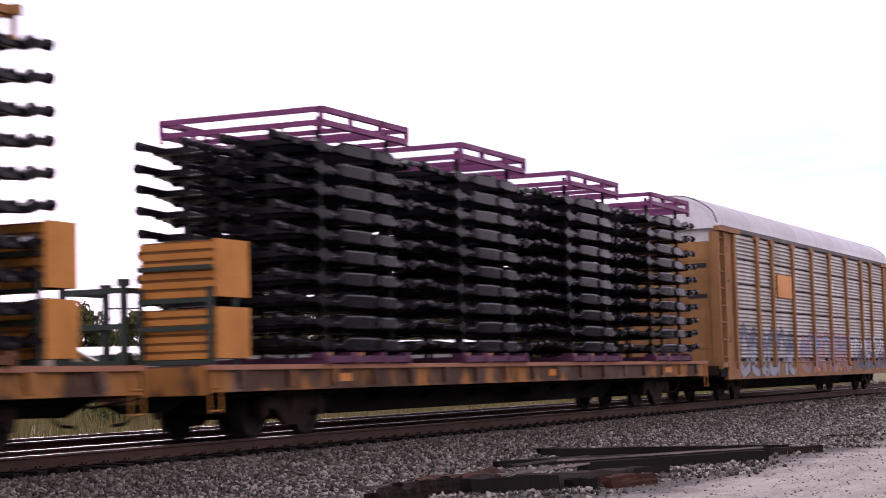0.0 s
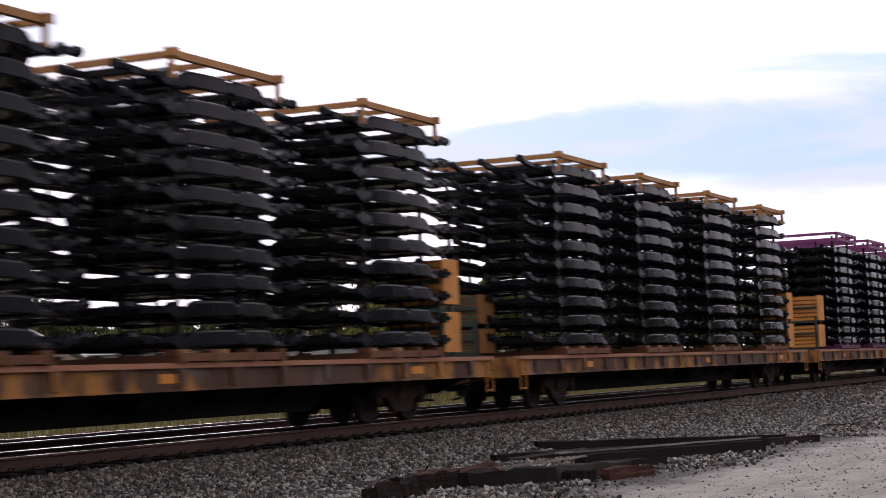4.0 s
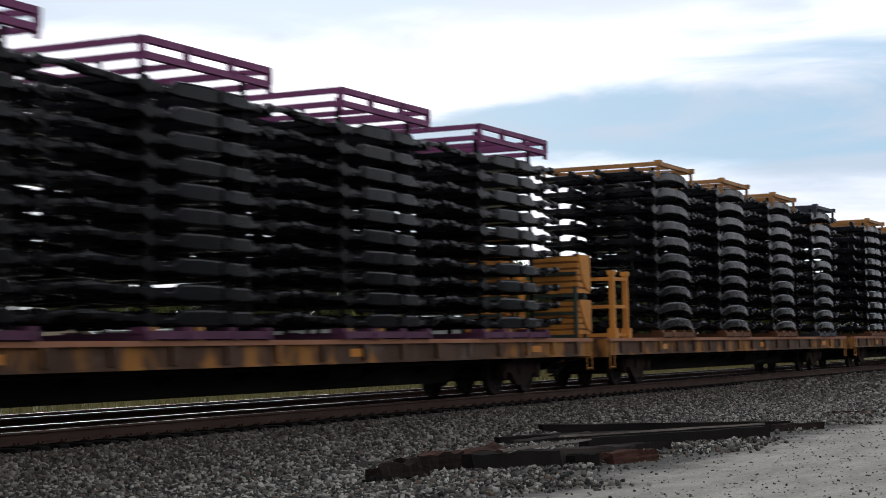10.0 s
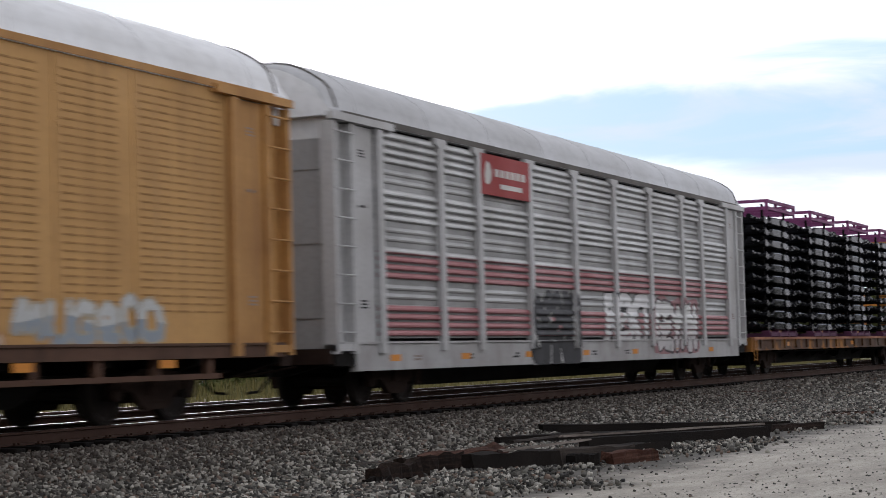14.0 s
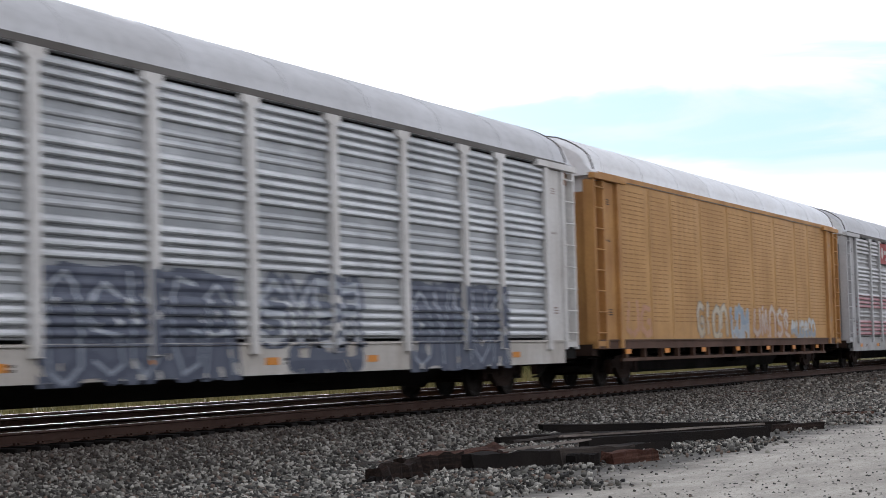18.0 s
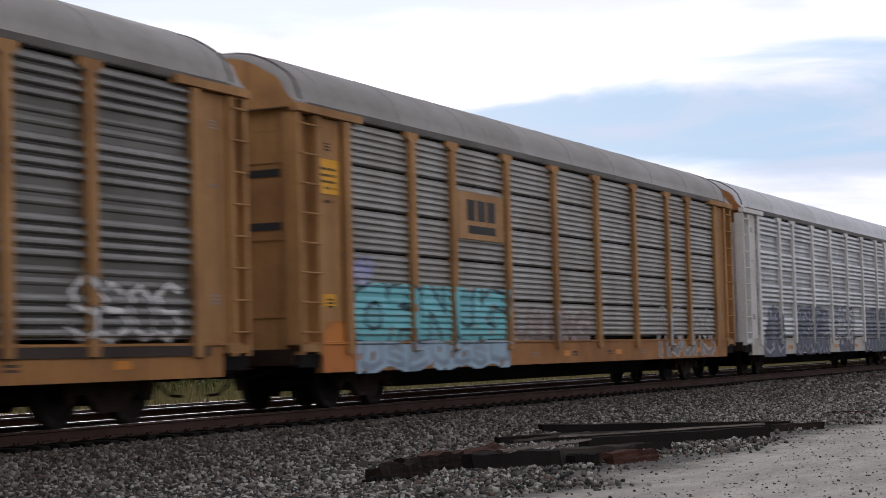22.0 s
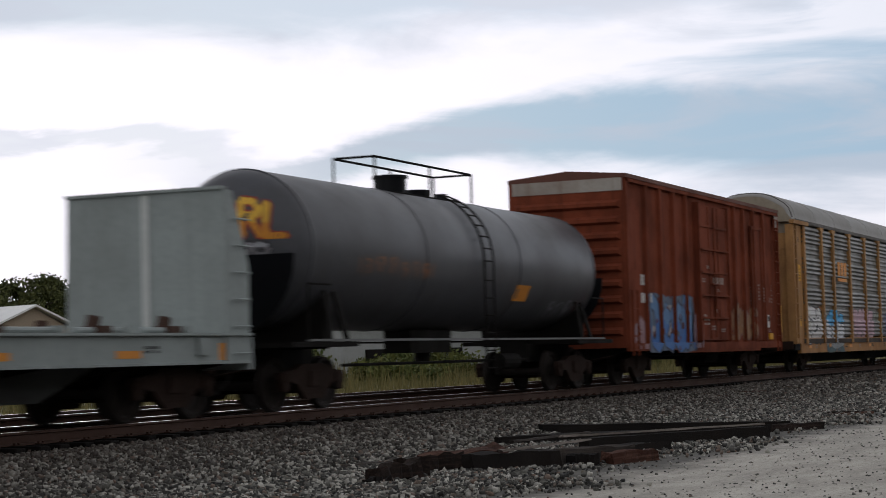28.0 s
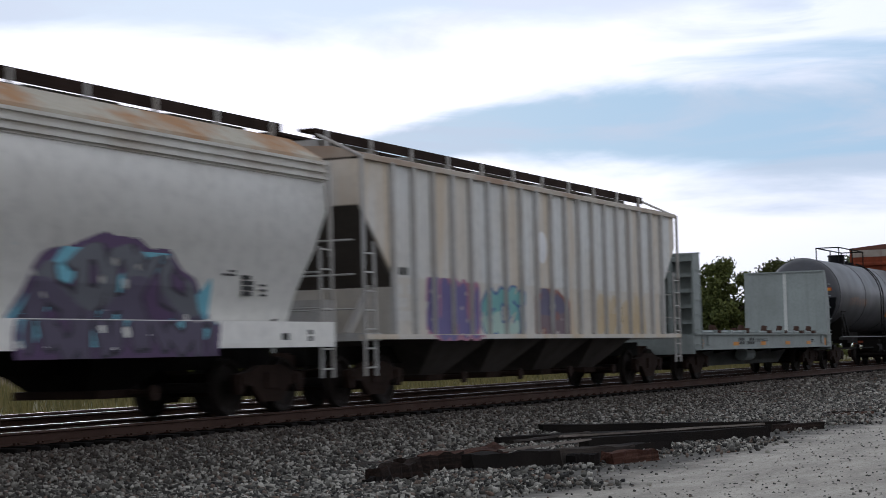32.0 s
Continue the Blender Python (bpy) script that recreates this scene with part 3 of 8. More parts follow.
def leaves_mesh(name, rng, clumps, per, size, mat):
    """Leaf sprays round clump centres (x, y, z, r): small bent quads in one mesh."""
    c = np.repeat(np.array(clumps), per, axis=0)
    n = len(c)
    d = rng.normal(0, 1, (n, 3))
    d /= np.linalg.norm(d, axis=1)[:, None]
    pos = c[:, :3] + d * (c[:, 3] * rng.uniform(0.0, 1.0, n) ** 0.6 * rng.uniform(0.75, 1.45, n))[:, None] * np.array([1, 1, 0.8])
    u = rng.normal(0, 1, (n, 3)); u /= np.linalg.norm(u, axis=1)[:, None]
    w = np.cross(u, rng.normal(0, 1, (n, 3))); w /= np.linalg.norm(w, axis=1)[:, None]
    s = rng.uniform(size[0], size[1], n)[:, None]
    v = np.stack([pos - u * s, pos + w * s * 0.55, pos + u * s, pos - w * s * 0.55], 1)
    f = np.arange(n * 4).reshape(n, 4)
    me = bpy.data.meshes.new(name)
    me.vertices.add(n * 4); me.vertices.foreach_set("co", v.ravel())
    me.loops.add(n * 4); me.loops.foreach_set("vertex_index", f.ravel().astype(np.int32))
    me.polygons.add(n); me.polygons.foreach_set("loop_start", (np.arange(n) * 4).astype(np.int32))
    me.update(calc_edges=True)
    me.materials.append(mat)
    return me


def tree(x, y, height, width, label, leafmat, seed, slim=False, per=230, leaf=(0.11, 0.24), group="trees behind the railway"):
    rng = np.random.default_rng(seed)
    t = thing("tree", label, "tree", group)
    z0 = ground_z(60)
    t.location = (x, y, z0)
    bm = bm_new()
    top = height * (0.55 if not slim else 0.8)
    r0 = 0.028 * height
    px = 0.0
    segs = 6
    for k in range(segs):
        qx = px + rng.uniform(-0.15, 0.15)
        rod(bm, (px, 0, top * k / segs - (0.3 if k == 0 else 0)), (qx, 0, top * (k + 1) / segs), r0 * (1 - 0.8 * k / segs), 7, r0 * (1 - 0.8 * (k + 1) / segs), False)
        px = qx
    tips = []
    for k in range(11):
        a = k * 2.4 + rng.uniform(-0.4, 0.4)
        zb = top * rng.uniform(0.35, 0.98)
        reach = width * 0.5 * rng.uniform(0.45, 0.95)
        tip = (math.cos(a) * reach, math.sin(a) * reach, min(height * 0.80, zb + height * rng.uniform(0.10, 0.30)))
        rod(bm, (0, 0, zb), tip, r0 * 0.32, 5, r0 * 0.08, False)
        tips.append(tip)
    part("trunk", bm, M["bark"], t)
    clumps = []
    for k in range(58 if not slim else 34):
        a, u = rng.uniform(0, 6.283), rng.uniform(0, 1)
        zz = height * (0.22 + 0.76 * u) if not slim else height * (0.12 + 0.86 * u)
        w = width * 0.5 * (math.sin(math.pi * min(1, 0.18 + 0.80 * u)) ** 0.7) * rng.uniform(0.35, 1.0)
        clumps.append((math.cos(a) * w, math.sin(a) * w, zz * 0.85, height * (rng.uniform(0.045, 0.095) if not slim else rng.uniform(0.035, 0.075))))
    # lower skirt of the crown, wide and uneven
    for k in range(26 if not slim else 8):
        a, u = rng.uniform(0, 6.283), rng.uniform(0, 1)
        w = width * (0.56 if not slim else 0.4) * rng.uniform(0.1, 1.0) * (1 - 0.35 * u)
        clumps.append((math.cos(a) * w, math.sin(a) * w, height * (0.16 + 0.42 * u), height * rng.uniform(0.05, 0.10) * (0.7 if slim else 1)))
    for tip in tips:
        clumps.append((*tip, height * rng.uniform(0.05, 0.09)))
    part("crown", leaves_mesh("crown", rng, clumps, per, leaf, leafmat), None, t)
    return t


def build_beyond():
    M["bark"] = paint("tree_bark", (0.05, 0.038, 0.028), 0.9, 0, (0.02, 0.016, 0.012), 0.5, 1.5, 12, 0.5)
    dark = leaf_material("dark_green_leaves", (0.040, 0.052, 0.016), (0.085, 0.090, 0.026))
    mid = leaf_material("green_leaves", (0.055, 0.075, 0.020), (0.105, 0.115, 0.028))
    light = leaf_material("yellow_green_leaves", (0.11, 0.13, 0.025), (0.17, 0.17, 0.04))

    def at(ratio, dist):
        y = dist / math.sqrt(1 + ratio * ratio)
        return ratio * y, y
    # ratio is x over y seen from the camera; height in metres
    rows = [(1.149, 145, 10.4, 8.2, dark), (1.22, 152, 10.2, 7.6, dark), (1.30, 148, 9.9, 6.6, dark), (1.345, 150, 10.0, 5.6, dark), (1.40, 155, 9.9, 4.2, dark), (1.50, 148, 8.5, 3.2, mid),
            (1.575, 150, 7.6, 4.4, mid), (1.66, 154, 10.0, 5.6, dark), (1.715, 150, 10.3, 4.6, dark), (1.785, 152, 9.5, 4.0, dark), (1.897, 150, 12.8, 1.5, dark), (2.025, 154, 12.3, 2.6, dark), (2.010, 140, 8.3, 2.2, light),
            (2.07, 139, 7.6, 1.7, light), (2.15, 149, 9.9, 4.4, dark), (2.24, 145, 9.6, 4.6, dark), (2.32, 156, 9.6, 5.6, dark), (2.40, 150, 10.3, 5.2, mid), (2.50, 155, 9.4, 5.8, dark), (2.60, 148, 8.8, 5.4, dark), (2.71, 154, 9.4, 6.0, dark), (2.827, 155, 10.2, 6.4, dark),
            (3.128, 151, 10.0, 5.7, dark), (3.528, 147, 9.6, 5.6, mid), (4.082, 154, 9.9, 6.8, dark), (4.815, 150, 9.5, 6.6, dark), (5.933, 146, 9.2, 7.3, dark)]
    for k, (r, d, h, w, m) in enumerate(rows):
        x, y = at(r, d)
        lab = {dark: "broad dark green tree in full leaf", mid: "smaller green tree in leaf", light: "yellow-green young tree in leaf"}[m]
        tree(x, y, h, w + 2.0 if w > 1.5 else 2.6, lab if w > 1.5 else "tall dark green tree with a narrow crown", m, 100 + k, slim=w <= 1.5, per=230, leaf=(0.10, 0.21))
    # lower young trees close the gaps of the wood
    rl = random.Random(8)
    for k in range(20):
        x, y = at(1.15 + k * 0.085, 158 + rl.uniform(0, 6))
        tree(x, y, rl.uniform(5.2, 6.8), 8.0, "low spreading green tree at the wood's edge", (dark, mid)[k % 2], 200 + k, per=110, leaf=(0.14, 0.28))
    # unseen trees added across the service road, behind the camera, to darken low reflections
    rb = random.Random(3)
    for k in range(36):
        tree(-70 + k * 9.5 + rb.uniform(-2, 2), -28 + rb.uniform(-4, 3), rb.uniform(12, 14), 13, "broad dark green tree beside the service road", dark, 300 + k, per=55, leaf=(0.32, 0.62), group="trees beside the service road")
    # weeds and bushes beside the far track
    rng = np.random.default_rng(9)
    n = 34000
    x = 18 + rng.uniform(0, 1, n) ** 1.3 * 130
    y = 26.5 + rng.uniform(0, 1, n) ** 1.6 * 30
    h = rng.uniform(0.15, 0.55, n) * (0.6 + 0.6 * np.sin(x * 0.35) ** 2) * (1 + np.clip((y - 30) / 8, 0, 1.6))
    a = rng.uniform(0, 6.28, n)
    gz = np.vectorize(ground_z)(y)
    wx, wy = np.cos(a) * 0.03, np.sin(a) * 0.03
    lx, ly = rng.normal(0, 0.12, n), rng.normal(0, 0.12, n)
    v = np.stack([np.stack([x - wx, y - wy, gz - 0.02], 1), np.stack([x + wx, y + wy, gz - 0.02], 1), np.stack([x + lx, y + ly, gz + h], 1)], 1)
    me = bpy.data.meshes.new("weeds")
    me.from_pydata(v.reshape(-1, 3).tolist(), [], np.arange(n * 3).reshape(n, 3).tolist())
    me.materials.append(leaf_material("dry_weeds", (0.095, 0.095, 0.034), (0.19, 0.155, 0.055)))
    tagged(new("weeds", me), "yellow-green weeds and dry grass beside the far track", "grass", kind="stuff")
    bush = leaf_material("bush_leaves", (0.05, 0.075, 0.02), (0.12, 0.12, 0.03))
    for k in range(16):
        bx, by = 34 + k * 7.5 + rng.uniform(-2, 2), rng.uniform(34, 46)
        cl = [(rng.uniform(-1.6, 1.6), rng.uniform(-0.8, 0.8), rng.uniform(0.1, 0.6), rng.uniform(0.3, 0.55)) for _ in range(9)]
        b = new("bush", leaves_mesh("bush", rng, cl, 90, (0.06, 0.14), bush))
        b.location = (bx, by, ground_z(by) + 0.15)
        tagged(b, "low green bush among dry weeds", "bush", "bushes behind the railway")
    for k in range(26):
        bx = 52 + k * 6.0 + rng.uniform(-2, 2)
        by = rng.uniform(40, 47)
        cl = [(rng.uniform(-3.2, 3.2), rng.uniform(-0.8, 0.8), rng.uniform(0.2, 1.5), rng.uniform(0.4, 0.75)) for _ in range(16)]
        b = new("bush", leaves_mesh("bush", rng, cl, 110, (0.08, 0.18), bush))
        b.location = (bx, by, ground_z(by) + 0.15)
        tagged(b, "tall tangled green bush among dry weeds", "bush", "bushes behind the railway")
    build_house(at)
    build_sheds(at)
    build_pole(at)


def build_house(at):
    wall = paint("tan_house_siding", (0.30, 0.24, 0.18), 0.8, 0, (0.2, 0.16, 0.12), 0.3)
    roof = paint("pale_metal_roof", (0.66, 0.66, 0.64), 0.5, 0, (0.5, 0.5, 0.48), 0.3)
    glass = paint("dark_window_glass", (0.02, 0.022, 0.025), 0.1)
    h = thing("house", "tan gabled house with a pale metal roof", "house")
    x, y = at(1.255, 112)
    h.matrix_world = pose(x, y, ground_z(60), 0, 0, -22)
    bm = bm_new()
    box(bm, -4.6, 4.6, -6, 6, -0.3, 2.55)
    plate(bm, [(-4.6, 2.55), (4.6, 2.55), (0, 4.75)], "y", -6, 6)
    part("wall", bm, wall, h)
    bm = bm_new()
    for s in (-1, 1):
        plate(bm, [(0, 4.80), (s * 5.2, 2.56), (s * 5.2, 2.68), (0, 4.92)], "y", -6.4, 6.4)
    part("roof", bm, roof, h, "pale metal gable roof")
    for wx in (-2.2, 2.0):
        win = part("window", (lambda b: (box(b, wx - 0.55, wx + 0.55, -6.06, -5.98, 1.1, 2.3), b)[1])(bm_new()), M["white_mark"], h)
        bm = bm_new(); box(bm, wx - 0.45, wx + 0.45, -6.075, -6.061, 1.2, 2.2)
        part("pane", bm, glass, win)
    bm = bm_new(); box(bm, -0.5, 0.5, -6.05, -5.98, 3.0, 3.6)
    part("gable_vent", bm, M["black_mark"], h)


def build_sheds(at):
    wall = paint("grey_shed_wall", (0.24, 0.25, 0.24), 0.7, 0, (0.45, 0.45, 0.45), 0.3)
    roof = paint("white_shed_roof", (0.80, 0.81, 0.82), 0.45, 0, (0.6, 0.6, 0.6), 0.25)
    for r, d, w, ht, lab in ((1.58, 118, 26, 3.9, "long low white metal shed"), (1.86, 120, 22, 3.9, "low white metal shed with flat roof"), (2.06, 115, 12, 3.8, "small white metal shed")):
        s = thing("shed", lab, "shed", "white sheds behind the railway")
        x, y = at(r, d)
        s.matrix_world = pose(x, y, ground_z(60), 0, 0, math.degrees(math.atan2(1, -r)) + 180 - 8)
        bm = bm_new(); box(bm, -w / 2, w / 2, -4, 4, -0.3, ht - 0.45)
        part("wall", bm, wall, s)
        bm = bm_new()
        plate(bm, [(-4.4, ht - 0.5), (4.4, ht - 0.5), (4.4, ht - 0.4), (0, ht + 0.15), (-4.4, ht - 0.4)], "x", -w / 2 - 0.3, w / 2 + 0.3)
        part("roof", bm, roof, s, "white metal roof")
        for k in range(int(w // 5)):
            bm = bm_new(); box(bm, -w / 2 + 1.6 + k * 5, -w / 2 + 3.4 + k * 5, -4.05, -3.99, 0.0, 1.9)
            part("door", bm, M["steel_dark"], s)


def build_pole(at):
    wood = paint("pole_wood", (0.09, 0.07, 0.055), 0.9, 0, (0.05, 0.04, 0.03), 0.4)
    for r, d, ht in ((1.475, 120, 6.9), (2.03, 170, 8.0)):
        p = thing("utility_pole", "weathered wooden utility pole with a crossarm", "utility pole")
        x, y = at(r, d)
        p.matrix_world = pose(x, y, ground_z(60), 0, 0, -40)
        bm = bm_new(); rod(bm, (0, 0, -0.5), (0, 0, ht), 0.11, 10, 0.07)
        part("post", bm, wood, p)
        bm = bm_new(); box(bm, -1.1, 1.1, -0.05, 0.05, ht - 0.40, ht - 0.30)
        part("crossarm", bm, wood, p)
        for sx in (-1.1, -0.5, 0.5, 1.1):
            bm = bm_new(); rod(bm, (sx, 0, ht - 0.4), (sx, 0, ht - 0.2), 0.05, 7, 0.03)
            part("insulator", bm, M["white_mark"], p)


build_ground()
build_track("track_near", LINE_Y, "railway track with rusty rails on dark timber ties")
build_track("track_far", LINE_Y + 4.35, "second railway track with bright rails on timber ties")
build_timbers()
build_beyond()


# ---- rolling stock: common parts ----
WHEEL_R = 0.457


def wheel_mesh():
    bm = bm_new()
    for s in (-1, 1):
        prof = [(0.0, 0.80), (0.10, 0.80), (0.13, 0.745), (0.34, 0.735), (0.40, 0.79), (0.455, 0.79), (0.457, 0.70), (0.485, 0.685), (0.485, 0.665), (0.40, 0.665), (0.35, 0.70), (0.0, 0.70)]
        seg = 28
        rings = [[bm.verts.new((r * math.cos(2 * math.pi * k / seg), s * y, r * math.sin(2 * math.pi * k / seg))) for k in range(seg)] if r > 0 else [bm.verts.new((0, s * y, 0))] for r, y in prof]
        for a, b in zip(rings, rings[1:]):
            for k in range(seg):
                j = (k + 1) % seg
                if len(a) == 1:
                    bm.faces.new((a[0], b[k], b[j]))
                elif len(b) == 1:
                    bm.faces.new((a[k], a[j], b[0]))
                else:
                    bm.faces.new((a[k], a[j], b[j], b[k]))
        # bearing cap with its bolts
        rod(bm, (0, s * 0.80, 0), (0, s * 1.02, 0), 0.11, 14)
        for k in range(3):
            a = k * 2.094
            rod(bm, (0.06 * math.cos(a), s * 1.02, 0.06 * math.sin(a)), (0.06 * math.cos(a), s * 1.045, 0.06 * math.sin(a)), 0.02, 6)
    rod(bm, (0, -0.7, 0), (0, 0.7, 0), 0.085, 10)
    return to_mesh("wheelset", bm, M["wheel"])


def side_frame_mesh():
    bm = bm_new()
    prof = [(-1.12, 0.56), (-1.08, 0.66), (-0.70, 0.70), (-0.38, 0.80), (0.38, 0.80), (0.70, 0.70), (1.08, 0.66), (1.12, 0.56), (1.04, 0.34), (0.94, 0.34), (0.84, 0.50), (0.62, 0.46), (0.30, 0.20), (-0.30, 0.20), (-0.62, 0.46), (-0.84, 0.50), (-0.94, 0.34), (-1.04, 0.34)]
    plate(bm, prof, "y", -0.07, 0.07)
    for k in range(3):
        x = -0.20 + 0.20 * k
        for q in range(5):
            rod(bm, (x, 0, 0.28 + q * 0.062), (x, 0, 0.315 + q * 0.062), 0.085, 10)
    for s in (-1, 1):
        box(bm, s * 0.89 - 0.13, s * 0.89 + 0.13, -0.10, 0.10, 0.50, 0.64)
    return to_mesh("side_frame", bm, M["truck"])


def bolster_mesh():
    bm = bm_new()
    box(bm, -0.20, 0.20, -1.10, 1.10, 0.42, 0.68)
    rod(bm, (0, 0, 0.66), (0, 0, 0.78), 0.20, 16)
    for s in (-1, 1):
        box(bm, s * 0.36 - 0.05, s * 0.36 + 0.05, -0.85, 0.85, 0.30, 0.42)
    return to_mesh("truck", bm, M["truck"])


WHEELSET, SIDE_FRAME, BOLSTER = wheel_mesh(), side_frame_mesh(), bolster_mesh()


def add_truck(car, x):
    t = part("truck", BOLSTER, None, car, "rust-brown cast steel truck", at=pose(x, 0, 0))
    for y in (-0.99, 0.99):
        part("side_frame", SIDE_FRAME, None, t, at=pose(0, y, 0))
    for dx in (-0.89, 0.89):
        w = part("wheelset", WHEELSET, None, t, "dark steel wheelset", at=pose(dx, 0, WHEEL_R))
        WHEELS.append((w, dx))


def coupler_mesh():
    bm = bm_new()
    box(bm, -0.62, 0.0, -0.09, 0.09, 0.72, 0.96)
    plate(bm, [(0.0, -0.16), (0.30, -0.20), (0.36, -0.05), (0.24, 0.02), (0.34, 0.10), (0.28, 0.20), (0.0, 0.16)], "z", 0.68, 1.00)
    rod(bm, (0.02, -0.35, 0.60), (0.02, -1.35, 0.75), 0.018, 6)
    rod(bm, (0.02, 0.0, 0.66), (0.02, -0.35, 0.60), 0.018, 6)
    return to_mesh("coupler", bm, M["truck"])


def hose_mesh():
    bm = bm_new()
    pts = [Vector((0.0, 0.28, 0.72)), Vector((0.18, 0.30, 0.50)), Vector((0.38, 0.24, 0.34)), Vector((0.62, 0.16, 0.32))]
    for a, b in zip(pts, pts[1:]):
        rod(bm, a, b, 0.025, 8)
    return to_mesh("air_hose", bm, M["steel_dark"])


COUPLER, HOSE = coupler_mesh(), hose_mesh()


def add_ends(car, half, reach=0.36):
    for s in (-1, 1):
        turn = 0 if s > 0 else 180
        part("coupler", COUPLER, None, car, at=pose(s * (half + reach - 0.06), 0, 0, 0, 0, turn))
        part("air_hose", HOSE, None, car, at=pose(s * half, 0, 0, 0, 0, turn))


def add_underframe(car, half, depth=0.36, top=1.0, brake=True):
    bm = bm_new()
    box(bm, -half + 0.25, half - 0.25, -0.33, 0.33, top - 0.36, top)
    n = int(half * 2 // 2.4)
    for k in range(n + 1):
        x = -half + 0.4 + (2 * half - 0.8) * k / n
        plate(bm, [(-1.42, top - 0.05), (1.42, top - 0.05), (1.42, top - 0.14), (0.4, top - depth), (-0.4, top - depth), (-1.42, top - 0.14)], "x", x - 0.05, x + 0.05)
    part("underframe", bm, M["steel_dark"], car)
    if brake:
        bm = bm_new()
        rod(bm, (1.2, -0.75, 0.66), (2.4, -0.75, 0.66), 0.19, 14)
        part("brake_reservoir", bm, M["steel_dark"], car)
        bm = bm_new()
        rod(bm, (-0.4, -0.62, 0.70), (0.2, -0.62, 0.70), 0.14, 12)
        part("brake_cylinder", bm, M["steel_dark"], car)
        bm = bm_new()
        rod(bm, (-half + 1.0, -0.9, 0.72), (half - 1.0, -0.9, 0.72), 0.022, 6)
        part("brake_pipe", bm, M["steel_dark"], car)


def belly(car, reach, low, top):
    """Deep centre sill between the trucks."""
    bm = bm_new()
    plate(bm, [(-reach, top), (reach, top), (reach - 1.6, low), (-reach + 1.6, low)], "y", -0.45, 0.45)
    part("centre_sill", bm, M["steel_dark"], car)


def add_ladder(car, mat, x, y, z0, z1, w=0.42, step=0.34, r=0.016):
    """A ladder against the side: two stiles, the first of which carries the other and the rungs."""
    first = None
    for k in (-0.5, 0.5):
        bm = bm_new(); beam(bm, (x + k * w, y, z0), (x + k * w, y, z1), 0.05, 0.03)
        if first is None:
            first = part("ladder", bm, mat, car)
        else:
            part("stile", bm, mat, first)
    z = z0 + 0.15
    while z < z1:
        bm = bm_new(); rod(bm, (x - w / 2, y, z), (x + w / 2, y, z), r, 6)
        part("rung", bm, mat, first)
        z += step


def start_car(name, label, category, centre, half, trucks):
    car = thing(name, label, category, "cars of the freight train")
    car.location = (centre, LINE_Y, 0)
    MOVERS.append((car, centre, LINE_Y, 0.0))
    for x in trucks:
        add_truck(car, x)
    add_ends(car, half)
    return car


def stencil(car, name, x, z, w, h, mat, y=-1.535, rows=1, gap=0.35, cells=0, seed=0):
    """Writing that cannot be read: plain bars."""
    rng = random.Random(seed)
    bm = bm_new()
    for r in range(rows):
        hh = h / rows
        zz = z + h - (r + 1) * hh
        if cells:
            for c in range(cells):
                ww = w / cells
                if rng.random() < 0.85:
                    box(bm, x + c * ww, x + c * ww + ww * 0.72, y - 0.004, y, zz, zz + hh * (1 - gap))
        else:
            box(bm, x, x + w * rng.uniform(0.7, 1.0), y - 0.004, y, zz, zz + hh * (1 - gap))
    return tagged(part(name, bm, mat, car), kind="stuff" if cells else "")


# ---- spray paint: thin films that follow the sides ----
FILM_PAINT = {}


def film_paint(c):
    if c not in FILM_PAINT:
        FILM_PAINT[c] = paint("spray_paint", c, 0.6, 0, tuple(v * 0.72 + 0.02 for v in c), 0.6, 2.6, 22, 0.05, spread=0.3)
    return FILM_PAINT[c]


